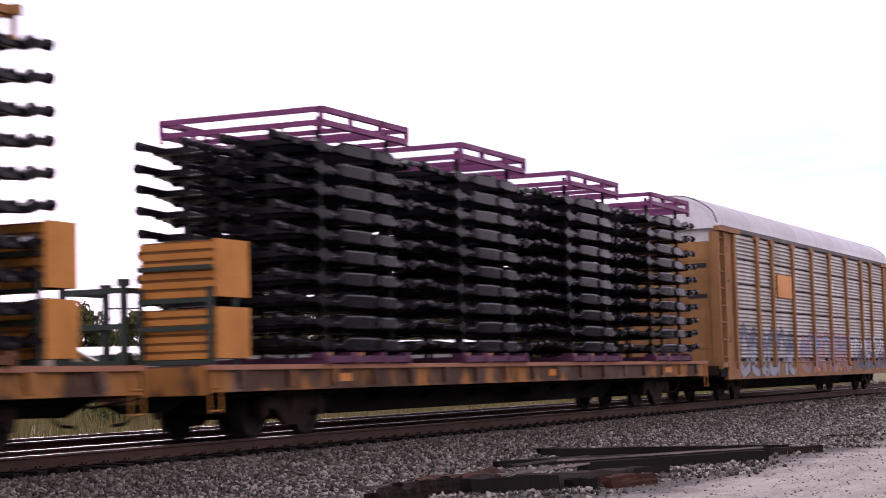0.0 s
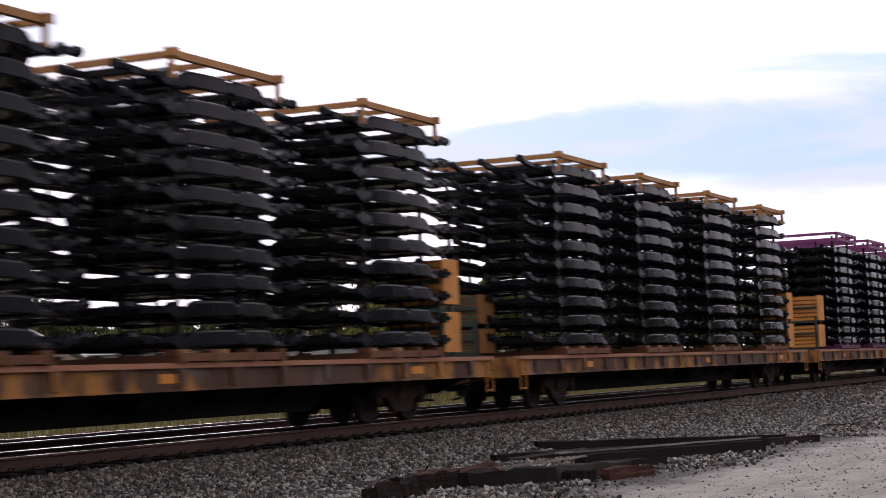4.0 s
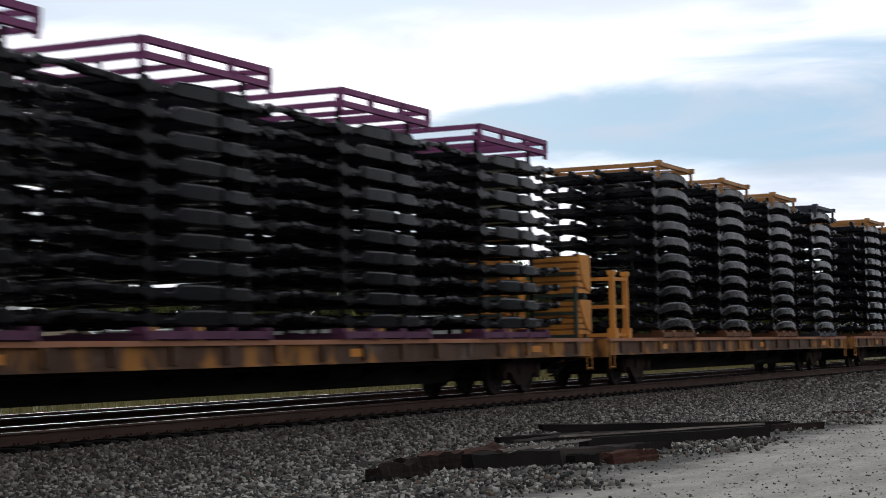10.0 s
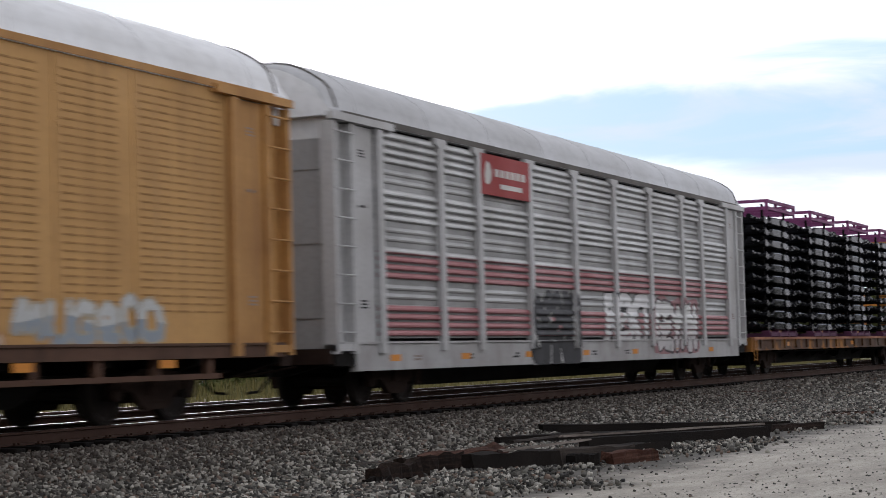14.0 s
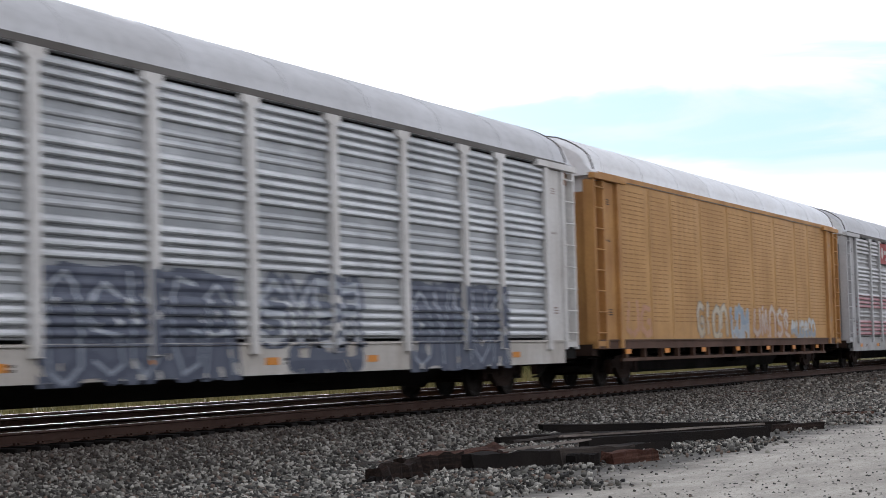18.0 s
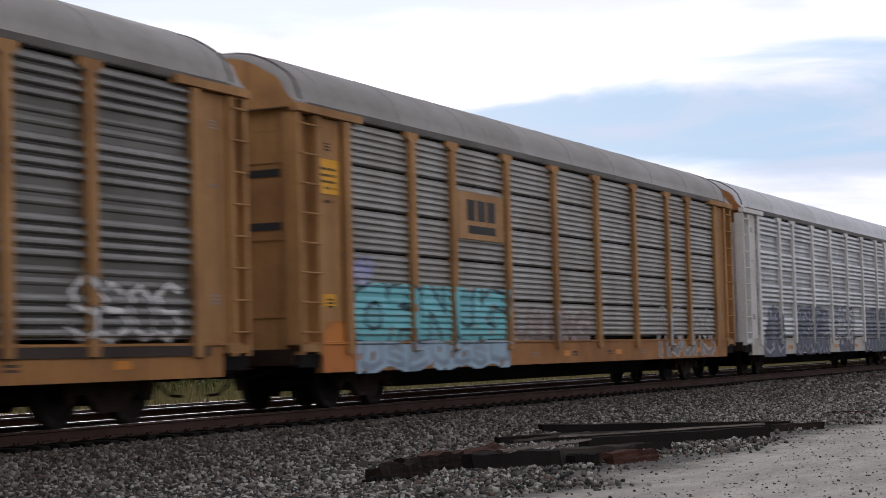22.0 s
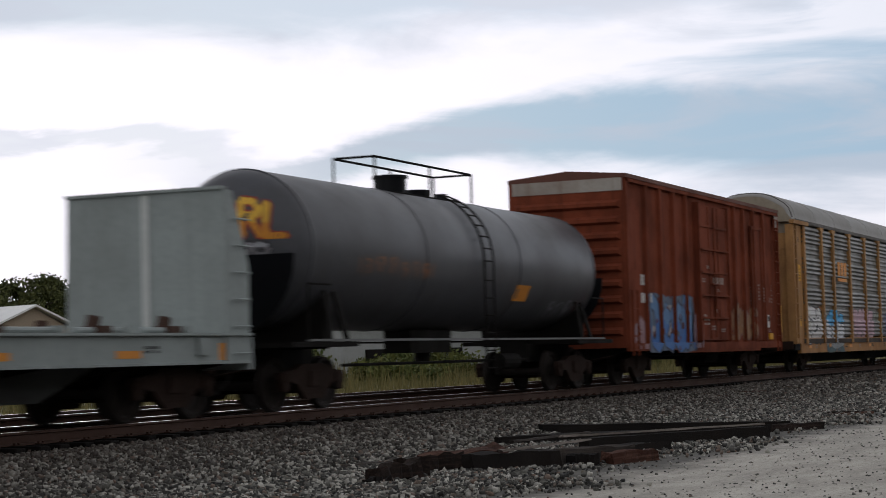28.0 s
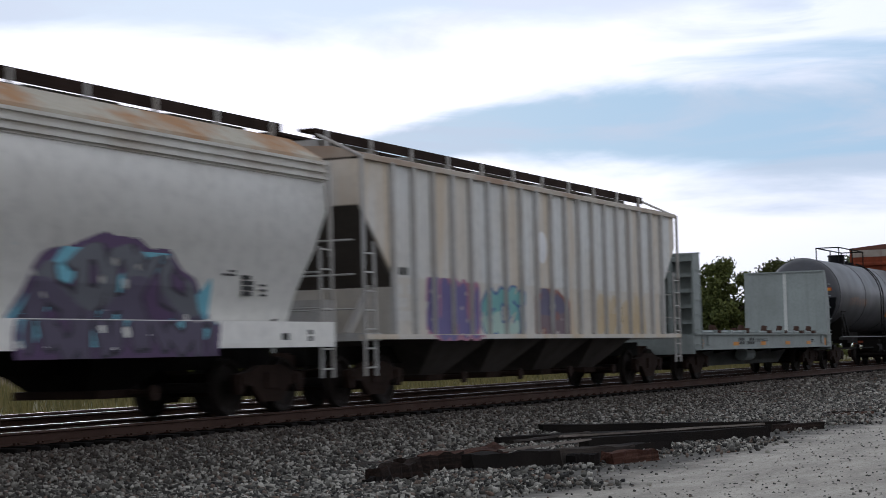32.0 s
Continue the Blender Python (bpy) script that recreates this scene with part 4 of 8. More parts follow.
# glyph strokes in a unit box
GLYPHS = {"R": [[(0.1, 0), (0.1, 1), (0.7, 1), (0.85, 0.75), (0.7, 0.52), (0.15, 0.52)], [(0.45, 0.5), (0.9, 0)]],
          "E": [[(0.9, 1), (0.1, 1), (0.1, 0), (0.9, 0)], [(0.1, 0.5), (0.7, 0.5)]],
          "K": [[(0.1, 0), (0.1, 1)], [(0.85, 1), (0.15, 0.48), (0.9, 0)]],
          "T": [[(0.0, 1), (1.0, 1)], [(0.5, 1), (0.5, 0)]],
          "hook": [[(0.9, 0.85), (0.5, 1), (0.1, 0.8), (0.2, 0.55), (0.8, 0.45), (0.9, 0.15), (0.5, 0), (0.1, 0.15)]],
          "ring": [[(0.5, 1), (0.15, 0.85), (0.05, 0.5), (0.15, 0.1), (0.5, 0), (0.85, 0.1), (0.95, 0.5), (0.85, 0.85), (0.5, 1)]],
          "arch": [[(0.1, 0), (0.15, 0.8), (0.5, 1), (0.85, 0.8), (0.9, 0)], [(0.15, 0.42), (0.85, 0.42)]],
          "zig": [[(0.1, 0), (0.1, 1), (0.85, 0.05), (0.9, 1)]],
          "cup": [[(0.1, 1), (0.1, 0.2), (0.5, 0), (0.9, 0.2), (0.9, 1)]],
          "fork": [[(0.1, 0.95), (0.5, 0.45), (0.9, 0.95)], [(0.5, 0.5), (0.5, 0)]],
          "comb": [[(0.1, 0), (0.1, 0.95), (0.5, 0.3), (0.9, 0.95), (0.9, 0)]],
          "vault": [[(0.1, 0), (0.15, 0.8), (0.5, 1), (0.85, 0.8), (0.9, 0)]],
          "coil": [[(0.8, 0.7), (0.5, 0.9), (0.2, 0.7), (0.25, 0.4), (0.6, 0.3), (0.75, 0.5), (0.5, 0.6)], [(0.3, 0.1), (0.9, 0.0)]],
          "spike": [[(0.1, 0.1), (0.3, 1), (0.5, 0.2), (0.75, 0.9), (0.95, 0.05)]],
          "L": [[(0.15, 1), (0.15, 0), (0.9, 0)]], "bar": [[(0.5, 1), (0.5, 0)]],
          "bend": [[(0.9, 0.9), (0.4, 1), (0.1, 0.7), (0.1, 0.25), (0.45, 0), (0.9, 0.12), (0.9, 0.45), (0.6, 0.45)]]}


def wavy(u, z, seed, scale):
    """A smooth value in -1..1 over a grid."""
    r = np.random.default_rng(seed)
    out = 0
    for _ in range(5):
        a, b, c = r.uniform(0.5, 1.4) * scale, r.uniform(0.5, 1.4) * scale, r.uniform(0, 6.28)
        out = out + np.sin(u * a * r.choice([-1, 1]) + z * b + c)
    return out / 3.2


def spray(car, label, surf, x0, x1, z0, z1, glyphs, fill, fill2, line, seed=0, r=0.13, edge=0.05, back=None, grow=0.16, dome=False, counter=None, split=0.5, worn=0.06, slant=0.0, on_end=False):
    """Letters of fat sprayed strokes on the near side; back: a block of colour behind them; counter: spots of colour inside."""
    rng = random.Random(seed)
    step = 0.022
    us, zs = np.arange(x0 - grow, x1 + grow, step), np.arange(z0 - (grow if back else 0.04), z1 + grow, step)
    U, Z = np.meshgrid(us, zs)
    wu, wz = U + 0.075 * wavy(U, Z, seed + 1, 3.0), Z + 0.06 * wavy(U, Z, seed + 2, 3.0)
    d, own = np.full(U.shape, 9.0), np.full(U.shape, 0)
    n = len(glyphs)
    w = (x1 - x0) / n
    for k, g in enumerate(glyphs):
        a, top, low = x0 + k * w, z1 - rng.uniform(0, 0.14) * (z1 - z0), z0 + rng.uniform(0, 0.05)
        for line_pts in GLYPHS[g]:
            pts = [(a + w * (0.03 + 0.94 * px) + slant * pz + rng.uniform(-0.03, 0.03), low + (top - low) * pz) for px, pz in line_pts]
            for (ax, az), (bx, bz) in zip(pts, pts[1:]):
                l2 = (bx - ax) ** 2 + (bz - az) ** 2 + 1e-9
                q = np.clip(((wu - ax) * (bx - ax) + (wz - az) * (bz - az)) / l2, 0, 1)
                e = np.hypot(wu - ax - q * (bx - ax), wz - az - q * (bz - az))
                own = np.where(e < d, k, own)
                d = np.minimum(d, e)
    idx = np.full(U.shape, -1)
    cols = [fill, fill2, line, back or line, counter or line]
    c, hw = (x0 + x1) / 2, (x1 - x0) / 2
    if dome:
        bd = ((wu - c) / (hw + grow * 0.6)) ** 2 + (np.maximum(wz - z0, 0) / (z1 - z0 + grow * 0.4)) ** 2 + 0.10 * wavy(U, Z, seed + 5, 5.0)
        idx[bd < 1] = 3
        d = np.where(bd < 0.86, d, 9.0)
    elif back:
        bd = np.maximum(np.abs(wu - c) - hw, np.maximum(z0 - wz, wz - z1)) + 0.05 * wavy(U, Z, seed + 5, 4.0)
        idx[bd < grow * 0.7] = 3
    if counter:
        inner = (wavy(U, Z, seed + 8, 3.4) > 0.22) & (np.abs(U - c) < hw) & (Z > z0) & (Z < z1 - 0.15)
        idx[inner] = 4
    idx[d < r + edge] = 2
    body = d < r
    idx[body] = 0
    tone = (Z - z0) / (z1 - z0) + 0.22 * wavy(U, Z, seed + 3, 2.6)
    idx[body & (tone < split)] = 1
    idx[wavy(U, Z, seed + 9, 11.0) > 1.0 - 2.2 * worn] = -1
    own = np.where(idx >= 3, n, own)
    films = {}
    for j, z in enumerate(zs):
        ys0, ys1 = surf(us + step / 2, np.full(len(us), z)), surf(us + step / 2, np.full(len(us), z + step))
        k = 0
        while k < len(us):
            m, o = idx[j, k], own[j, k]
            e = k + 1
            while e < len(us) and idx[j, e] == m and own[j, e] == o and abs(ys0[e] - ys0[k]) < 1e-4 and e - k < 60:
                e += 1
            if m >= 0:
                verts, faces, mi = films.setdefault(int(o), ([], [], []))
                b = len(verts)
                verts += [(us[k], ys0[k] - 0.005, z), (us[k] + step * (e - k), ys0[k] - 0.005, z), (us[k] + step * (e - k), ys1[k] - 0.005, z + step), (us[k], ys1[k] - 0.005, z + step)]
                faces.append((b, b + 1, b + 2, b + 3)); mi.append(m)
            k = e
    for o in sorted(films):
        verts, faces, mi = films[o]
        name = "sprayed_ground" if o == n else "sprayed_letter"
        me = bpy.data.meshes.new(name)
        me.from_pydata([(y, -u, z) for u, y, z in verts] if on_end else verts, [], faces)
        for col in cols:
            me.materials.append(film_paint(tuple(col[:3])))
        me.polygons.foreach_set("material_index", np.array(mi, np.int32))
        me.update()
        film = part(name, me, None, car, label)
        if o == n:
            tagged(film, label, kind="stuff")


def letters(seed, n):
    rng = random.Random(seed)
    return [rng.choice(["hook", "ring", "vault", "cup", "coil", "spike", "bend"]) for _ in range(n)]


# ---- enclosed car carriers ----
M["slot_brown"] = paint("louvre_slot_steel", (0.33, 0.18, 0.065), 0.8)
M["eave"] = paint("grimy_eave_steel", (0.125, 0.118, 0.108), 0.75, 0, (0.06, 0.05, 0.045), 0.5, 1.0, 12, 0.1, streak=0.3)
EDGES = [-11.68, -8.88, -7.01, -4.2, -1.4, 1.4, 4.2, 7.0, 8.87, 11.67]


def rib_profile(kind):
    """(y, z) outline of the pressed side sheets, from the sill to the eave."""
    z0, z1, y = 1.22, 5.03, -1.49
    out = [(y, z0)]
    if kind == "grouped":
        step = 0.152
        for g in range(4):
            zb = z0 + 0.03 + g * (4 * step + 0.452)
            for r in range(4):
                a = zb + r * step
                out += [(y, a), (y - 0.046, a + 0.010), (y - 0.064, a + 0.030), (y - 0.062, a + 0.062), (y - 0.036, a + 0.105), (y, a + 0.134)]
            # two faint swages across the flat
            for r in range(2 if g < 3 else 0):
                a = zb + 4 * step + 0.075 + r * 0.16
                out += [(y, a), (y - 0.018, a + 0.02), (y - 0.024, a + 0.05), (y - 0.014, a + 0.085), (y, a + 0.11)]
    else:
        n = 5
        ph = (z1 - z0) / n
        for p in range(n):
            zb = z0 + p * ph
            out += [(y, zb + 0.001), (y + 0.17, zb + 0.002), (y + 0.17, zb + 0.040), (y, zb + 0.042)]
            for r in range(6):
                a = zb + 0.05 + r * 0.118
                out += [(y, a), (y - 0.030, a + 0.008), (y - 0.040, a + 0.020), (y - 0.038, a + 0.046), (y - 0.022, a + 0.078), (y, a + 0.100)]
    out.append((y, z1))
    return out


ROOF_ARC = [(1.53, 5.09), (1.53, 5.20), (1.475, 5.24), (1.44, 5.42), (1.375, 5.60), (1.24, 5.75), (1.04, 5.89), (0.82, 6.01), (0.58, 6.10), (0.30, 6.145), (0.0, 6.155)]
POST_W = 0.11


def rack_side(kind):
    """The near side's outermost y over (x, z): sill, pressed sheet, and the posts before it."""
    prof = rib_profile(kind) if kind != "slots" else [(-1.497, 1.22), (-1.497, 5.06)]
    pz, py = [z for _, z in prof], [y for y, _ in prof]

    def surf(x, z):
        y = np.interp(z, pz, np.minimum(py, -1.49))
        if kind != "slots":
            for e in EDGES[1:-1]:
                y = np.where((np.abs(x - e) < POST_W) & (z > 0.98), -1.605, y)
        y = np.where(np.abs(x) > 11.66, np.where(np.abs(x) > 12.55, -1.58, -1.505), y)
        return np.where(z < 1.122, np.minimum(y, -1.537), np.where(z < 1.16, np.minimum(y, -1.562), y))
    return surf


def autorack(centre, label, side, frame_mat, roof_mat, end_mat, door_mat, sill_mat, kind="grouped", half=13.4, group_posts=True):
    car = start_car("autorack_car", label, "railcar", centre, half, (-10.0, 10.0))
    add_underframe(car, half, 0.40, 0.98)
    belly(car, 9.0, 0.30, 0.90)
    arc = ROOF_ARC + [(-y, z) for y, z in ROOF_ARC[-2::-1]]
    # roof: arched shell with its end hips
    bm = bm_new()
    ends = [(0.03, 0.945, -0.15), (0.10, 0.97, -0.085), (0.24, 0.985, -0.045), (0.50, 0.995, -0.015), (0.95, 1.0, 0.0)]
    stations = [(-half + d, k, dz) for d, k, dz in ends] + [(half - d, k, dz) for d, k, dz in ends[::-1]]
    rings = []
    for x, k, dz in stations:
        rings.append([bm.verts.new((x, y * (k if z > 5.35 else 1.0), z + dz * max(0.0, min(1.0, (z - 5.3) / 0.6)))) for y, z in arc])
    for a, b in zip(rings, rings[1:]):
        for i in range(len(arc) - 1):
            f = bm.faces.new((a[i], a[i + 1], b[i + 1], b[i]))
            f.smooth = min(arc[i][1], arc[i + 1][1]) > 5.21
    bm.faces.new(rings[0]).material_index = 1; bm.faces.new(rings[-1][::-1]).material_index = 1
    for i in range(len(rings) - 1):
        bm.faces.new((rings[i][0], rings[i + 1][0], rings[i + 1][-1], rings[i][-1]))
    part("roof", bm, [roof_mat, end_mat], car)
    # standing seams across the roof
    for k in range(9):
        x = -12.28 + k * 3.07
        bm = bm_new()
        lo = [bm.verts.new((x + dx, y, z + dz)) for dx, dz in ((-0.02, -0.01), (0.02, -0.01)) for y, z in arc]
        hi = [bm.verts.new((x + dx, y * 1.003, z + 0.006)) for dx in (-0.02, 0.02) for y, z in arc]
        m = len(arc)
        for q in range(m - 1):
            bm.faces.new((hi[q], hi[q + 1], hi[m + q + 1], hi[m + q]))
            bm.faces.new((lo[q], hi[q], hi[m + q], lo[m + q]) if q == 0 else (lo[q], lo[q + 1], hi[q + 1], hi[q]))
            bm.faces.new((lo[m + q], hi[m + q], hi[m + q + 1], lo[m + q + 1]))
        part("roof_seam", bm, roof_mat, car)
    for e in (-1, 1):
        bm = bm_new()
        rim = [(y * (0.992 if z > 5.35 else 1.0), z - 0.028 * max(0.0, min(1.0, (z - 5.3) / 0.6))) for y, z in arc if z > 5.21]
        for (ya, za), (yb, zb) in zip(rim, rim[1:]):
            beam(bm, (e * (half - 0.36), ya, za + 0.012), (e * (half - 0.36), yb, zb + 0.012), 0.05, 0.03)
        part("roof_rim", bm, M["eave"], car, "dark roof end seam")
    # grimy eave rail; under it a dark bar paints the open slot's shade
    for s in (-1, 1):
        bm = bm_new()
        box(bm, -half + 0.5, half - 0.5, *sorted((s * 1.50, s * 1.545)), 5.10, 5.21)
        part("eave_rail", bm, M["eave"] if kind != "slots" else frame_mat, car)
    for s in (-1, 1) if kind != "slots" else ():
        bm = bm_new()
        box(bm, -11.7, 11.7, *sorted((s * 1.30, s * 1.40)), 4.9, 5.16)
        part("eave_slot", bm, M["steel_dark"], car)
    prof = rib_profile(kind) if kind != "slots" else [(-1.49, 1.16), (-1.49, 5.10)]
    for s in (-1, 1):
        for a, b in zip(EDGES, EDGES[1:]):
            bm = bm_new()
            sheet(bm, [(-s * y, z) for y, z in prof], a + 0.02, b - 0.02, s * 1.28)
            panel = part("side_panel", bm, side, car)
            if kind == "slots" and s < 0:
                bm = bm_new()
                k = a + 0.16
                while k < b - 0.5:
                    for j in range(30):
                        z = 1.62 + j * 0.112
                        box(bm, k, k + 0.36, -1.497, -1.488, z, z + 0.028)
                    k += 0.47
                tagged(part("louvre_sheet", bm, M["slot_brown"], panel), kind="stuff")
        # dark bars in the recesses paint the shade of the open joints
        if kind == "even":
            for k in range(6):
                zb = 1.22 + k * 0.762 if k < 5 else 5.03
                bm = bm_new(); box(bm, -11.66, 11.66, *sorted((s * 1.33, s * 1.41)), zb + 0.005, zb + 0.037)
                part("sheet_joint", bm, M["steel_dark"], car, "dark open joint between the sheets")
        if kind != "slots":
            for e in EDGES[1:-1]:
                pw = POST_W
                bm = bm_new()
                plate(bm, [(e - pw, 0.98), (e + pw, 0.98), (e + pw, 4.90), (e + 2.3 * pw, 4.97), (e + 2.3 * pw, 5.08), (e - 2.3 * pw, 5.08), (e - 2.3 * pw, 4.97), (e - pw, 4.90)], "y", *sorted((s * 1.48, s * 1.605)))
                part("post", bm, frame_mat, car)
        else:
            for e in EDGES[1:-1]:
                bm = bm_new(); box(bm, e - 0.02, e + 0.02, *sorted((s * 1.49, s * 1.502)), 1.22, 5.08)
                part("seam_strip", bm, side, car)
        # end sections: flat panel between posts, then the recessed ladder bay at the corner
        for e in (-1, 1):
            def slab(name, xa, xb, ya, yb, za, zb, label=""):
                q = bm_new()
                box(q, *sorted((e * xa, e * xb)), *sorted((s * ya, s * yb)), za, zb)
                return part(name, q, frame_mat, car, label)
            slab("end_panel", 11.68, 12.56, 1.44, 1.50, 1.02, 5.0)
            slab("ladder_bay", 12.56, half - 0.08, 1.30, 1.39, 1.02, 5.0)
            slab("corner_post", 11.44, 11.66, 1.47, 1.60, 0.95, 5.0)
            slab("corner_post", 12.54, 12.68, 1.34, 1.575, 0.95, 5.0)
            slab("corner_post", half - 0.17, half - 0.07, 1.30, 1.575, 0.95, 5.0)
            slab("end_cap", 11.0, half - 0.02, 1.46, 1.62, 5.02, 5.15)
            slab("corner_gusset", half - 0.75, half - 0.07, 1.30, 1.56, 1.00, 1.12)
            for k in range(8):
                z = 1.32 + k * 0.50
                q = bm_new()
                rod(q, (e * 12.60, s * 1.585, z), (e * (half - 0.09), s * 1.585, z), 0.017, 6)
                part("rung", q, frame_mat, car)
            if s < 0:
                for z, w2, h2 in ((4.45, 0.22, 0.16), (3.55, 0.34, 0.05), (1.75, 0.26, 0.18)):
                    stencil(car, "notice", e * 12.15 - w2 / 2, z, w2, h2, M["grey_mark"] if e > 0 else M["black_mark"], -1.503, 3, 0.5, 0, int(z * 10))
        # side sill
        bm = bm_new()
        y0, y1 = sorted((s * 1.40, s * 1.53))
        if kind == "slots":
            # shallow sill, and an open row of stubs over a lower rail
            box(bm, -half + 0.3, half - 0.3, y0, y1, 0.93, 1.12)
            part("side_sill", bm, sill_mat, car)
            bm = bm_new(); box(bm, -half + 2.2, half - 2.2, *sorted((s * 1.38, s * 1.46)), 0.62, 0.70)
            part("lower_rail", bm, sill_mat, car)
            for k in range(16):
                x = -10.9 + k * 1.453
                bm = bm_new(); box(bm, x - 0.07, x + 0.07, *sorted((s * 1.36, s * 1.47)), 0.66, 0.94)
                part("sill_stub", bm, sill_mat, car)
        else:
            box(bm, -half + 0.85, half - 0.85, y0, y1, 0.64, 1.12)
            part("side_sill", bm, sill_mat, car)
            for e in (-1, 1):
                bm = bm_new(); box(bm, *sorted((e * (half - 0.83), e * (half - 0.10))), *sorted((s * 1.30, s * 1.50)), 0.74, 0.99)
                part("corner_steel", bm, M["steel_dark"], car, "soot-black corner casting")
        bm = bm_new(); box(bm, -half + 0.3, half - 0.3, *sorted((s * 1.36, s * 1.56)), 1.122, 1.16)
        part("sill_lip", bm, sill_mat, car)
        if s < 0 and kind != "slots":
            for k in range(9):
                stencil(car, "stencil", -10.2 + k * 2.45, 0.80, 0.34, 0.13, M["black_mark"] if k % 3 else M["grey_mark"], -1.531, 2, 0.4, 5, k)
        for x in (-11.2, -8.0, -4.6, -1.0, 2.6, 6.0, 9.4):
            bm = bm_new(); box(bm, x, x + 0.42, *sorted((s * 1.531, s * 1.536)), 0.80, 0.92)
            part("reflector", bm, M["reflector"], car)
    # end doors with their hinge rods and centre seam
    for e in (-1, 1):
        bm = bm_new()
        x0, x1 = sorted((e * (half - 0.32), e * (half - 0.22)))
        lower = [(-1.38, 0.95), (1.38, 0.95), (1.38, 4.72), (-1.38, 4.72)]
        plate(bm, lower, "x", x0, x1)
        door = part("end_door", bm, door_mat, car)
        bm = bm_new()
        up = [(-1.44, 4.725), (1.44, 4.725), (1.44, 5.2), (-1.44, 5.2)]
        plate(bm, up, "x", x0, x1)
        part("end_hood", bm, end_mat, car)
        xx = e * (half - 0.215)
        for y in (-0.03, 0.03):
            bm = bm_new(); box(bm, *sorted((xx - e * 0.02, xx + e * 0.015)), y - 0.012, y + 0.012, 0.98, 4.70)
            part("door_edge", bm, door_mat, door)
        for z in (1.6, 2.9, 4.2):
            bm = bm_new(); box(bm, *sorted((xx - e * 0.02, xx + e * 0.02)), -1.30, 1.30, z - 0.02, z + 0.02)
            part("door_bar", bm, door_mat, door)
        bm = bm_new(); box(bm, *sorted((e * (half - 0.30), e * (half + 0.02))), -1.45, 1.45, 0.78, 1.05)
        part("end_sill", bm, M["truck"], car)
        for z in (3.05, 3.95) if kind == "even" else ():
            bm = bm_new(); box(bm, *sorted((xx, xx + e * 0.012)), -1.15, -0.55, z, z + 0.13)
            part("hand_slot", bm, M["black_mark"], door)
    return car


def board(car, name, x0, x1, z0, z1, mat, y=-1.60, label=""):
    bm = bm_new(); box(bm, x0, x1, y, y + 0.045, z0, z1)
    return part(name, bm, mat, car, label)


GREY_BLUE, DARK_BLUE, PALE = (0.12, 0.14, 0.19, 1), (0.045, 0.055, 0.09, 1), (0.50, 0.52, 0.56, 1)
WHITE, BLACK, PINK = (0.72, 0.72, 0.72, 1), (0.02, 0.02, 0.022, 1), (0.50, 0.30, 0.36, 1)
TEAL, ORANGE, BLUE = (0.12, 0.46, 0.52, 1), (0.55, 0.19, 0.03, 1), (0.05, 0.10, 0.42, 1)
CYAN, PURPLE, RED = (0.09, 0.36, 0.62, 1), (0.13, 0.05, 0.20, 1), (0.34, 0.045, 0.035, 1)


def yellow_frame(name, base=(0.37, 0.195, 0.068), streak=0.4):
    return paint(name, base, 0.7, 0, (0.17, 0.086, 0.038), 0.65, 1.4, 12, 0.12, streak=min(0.8, streak + 0.25))


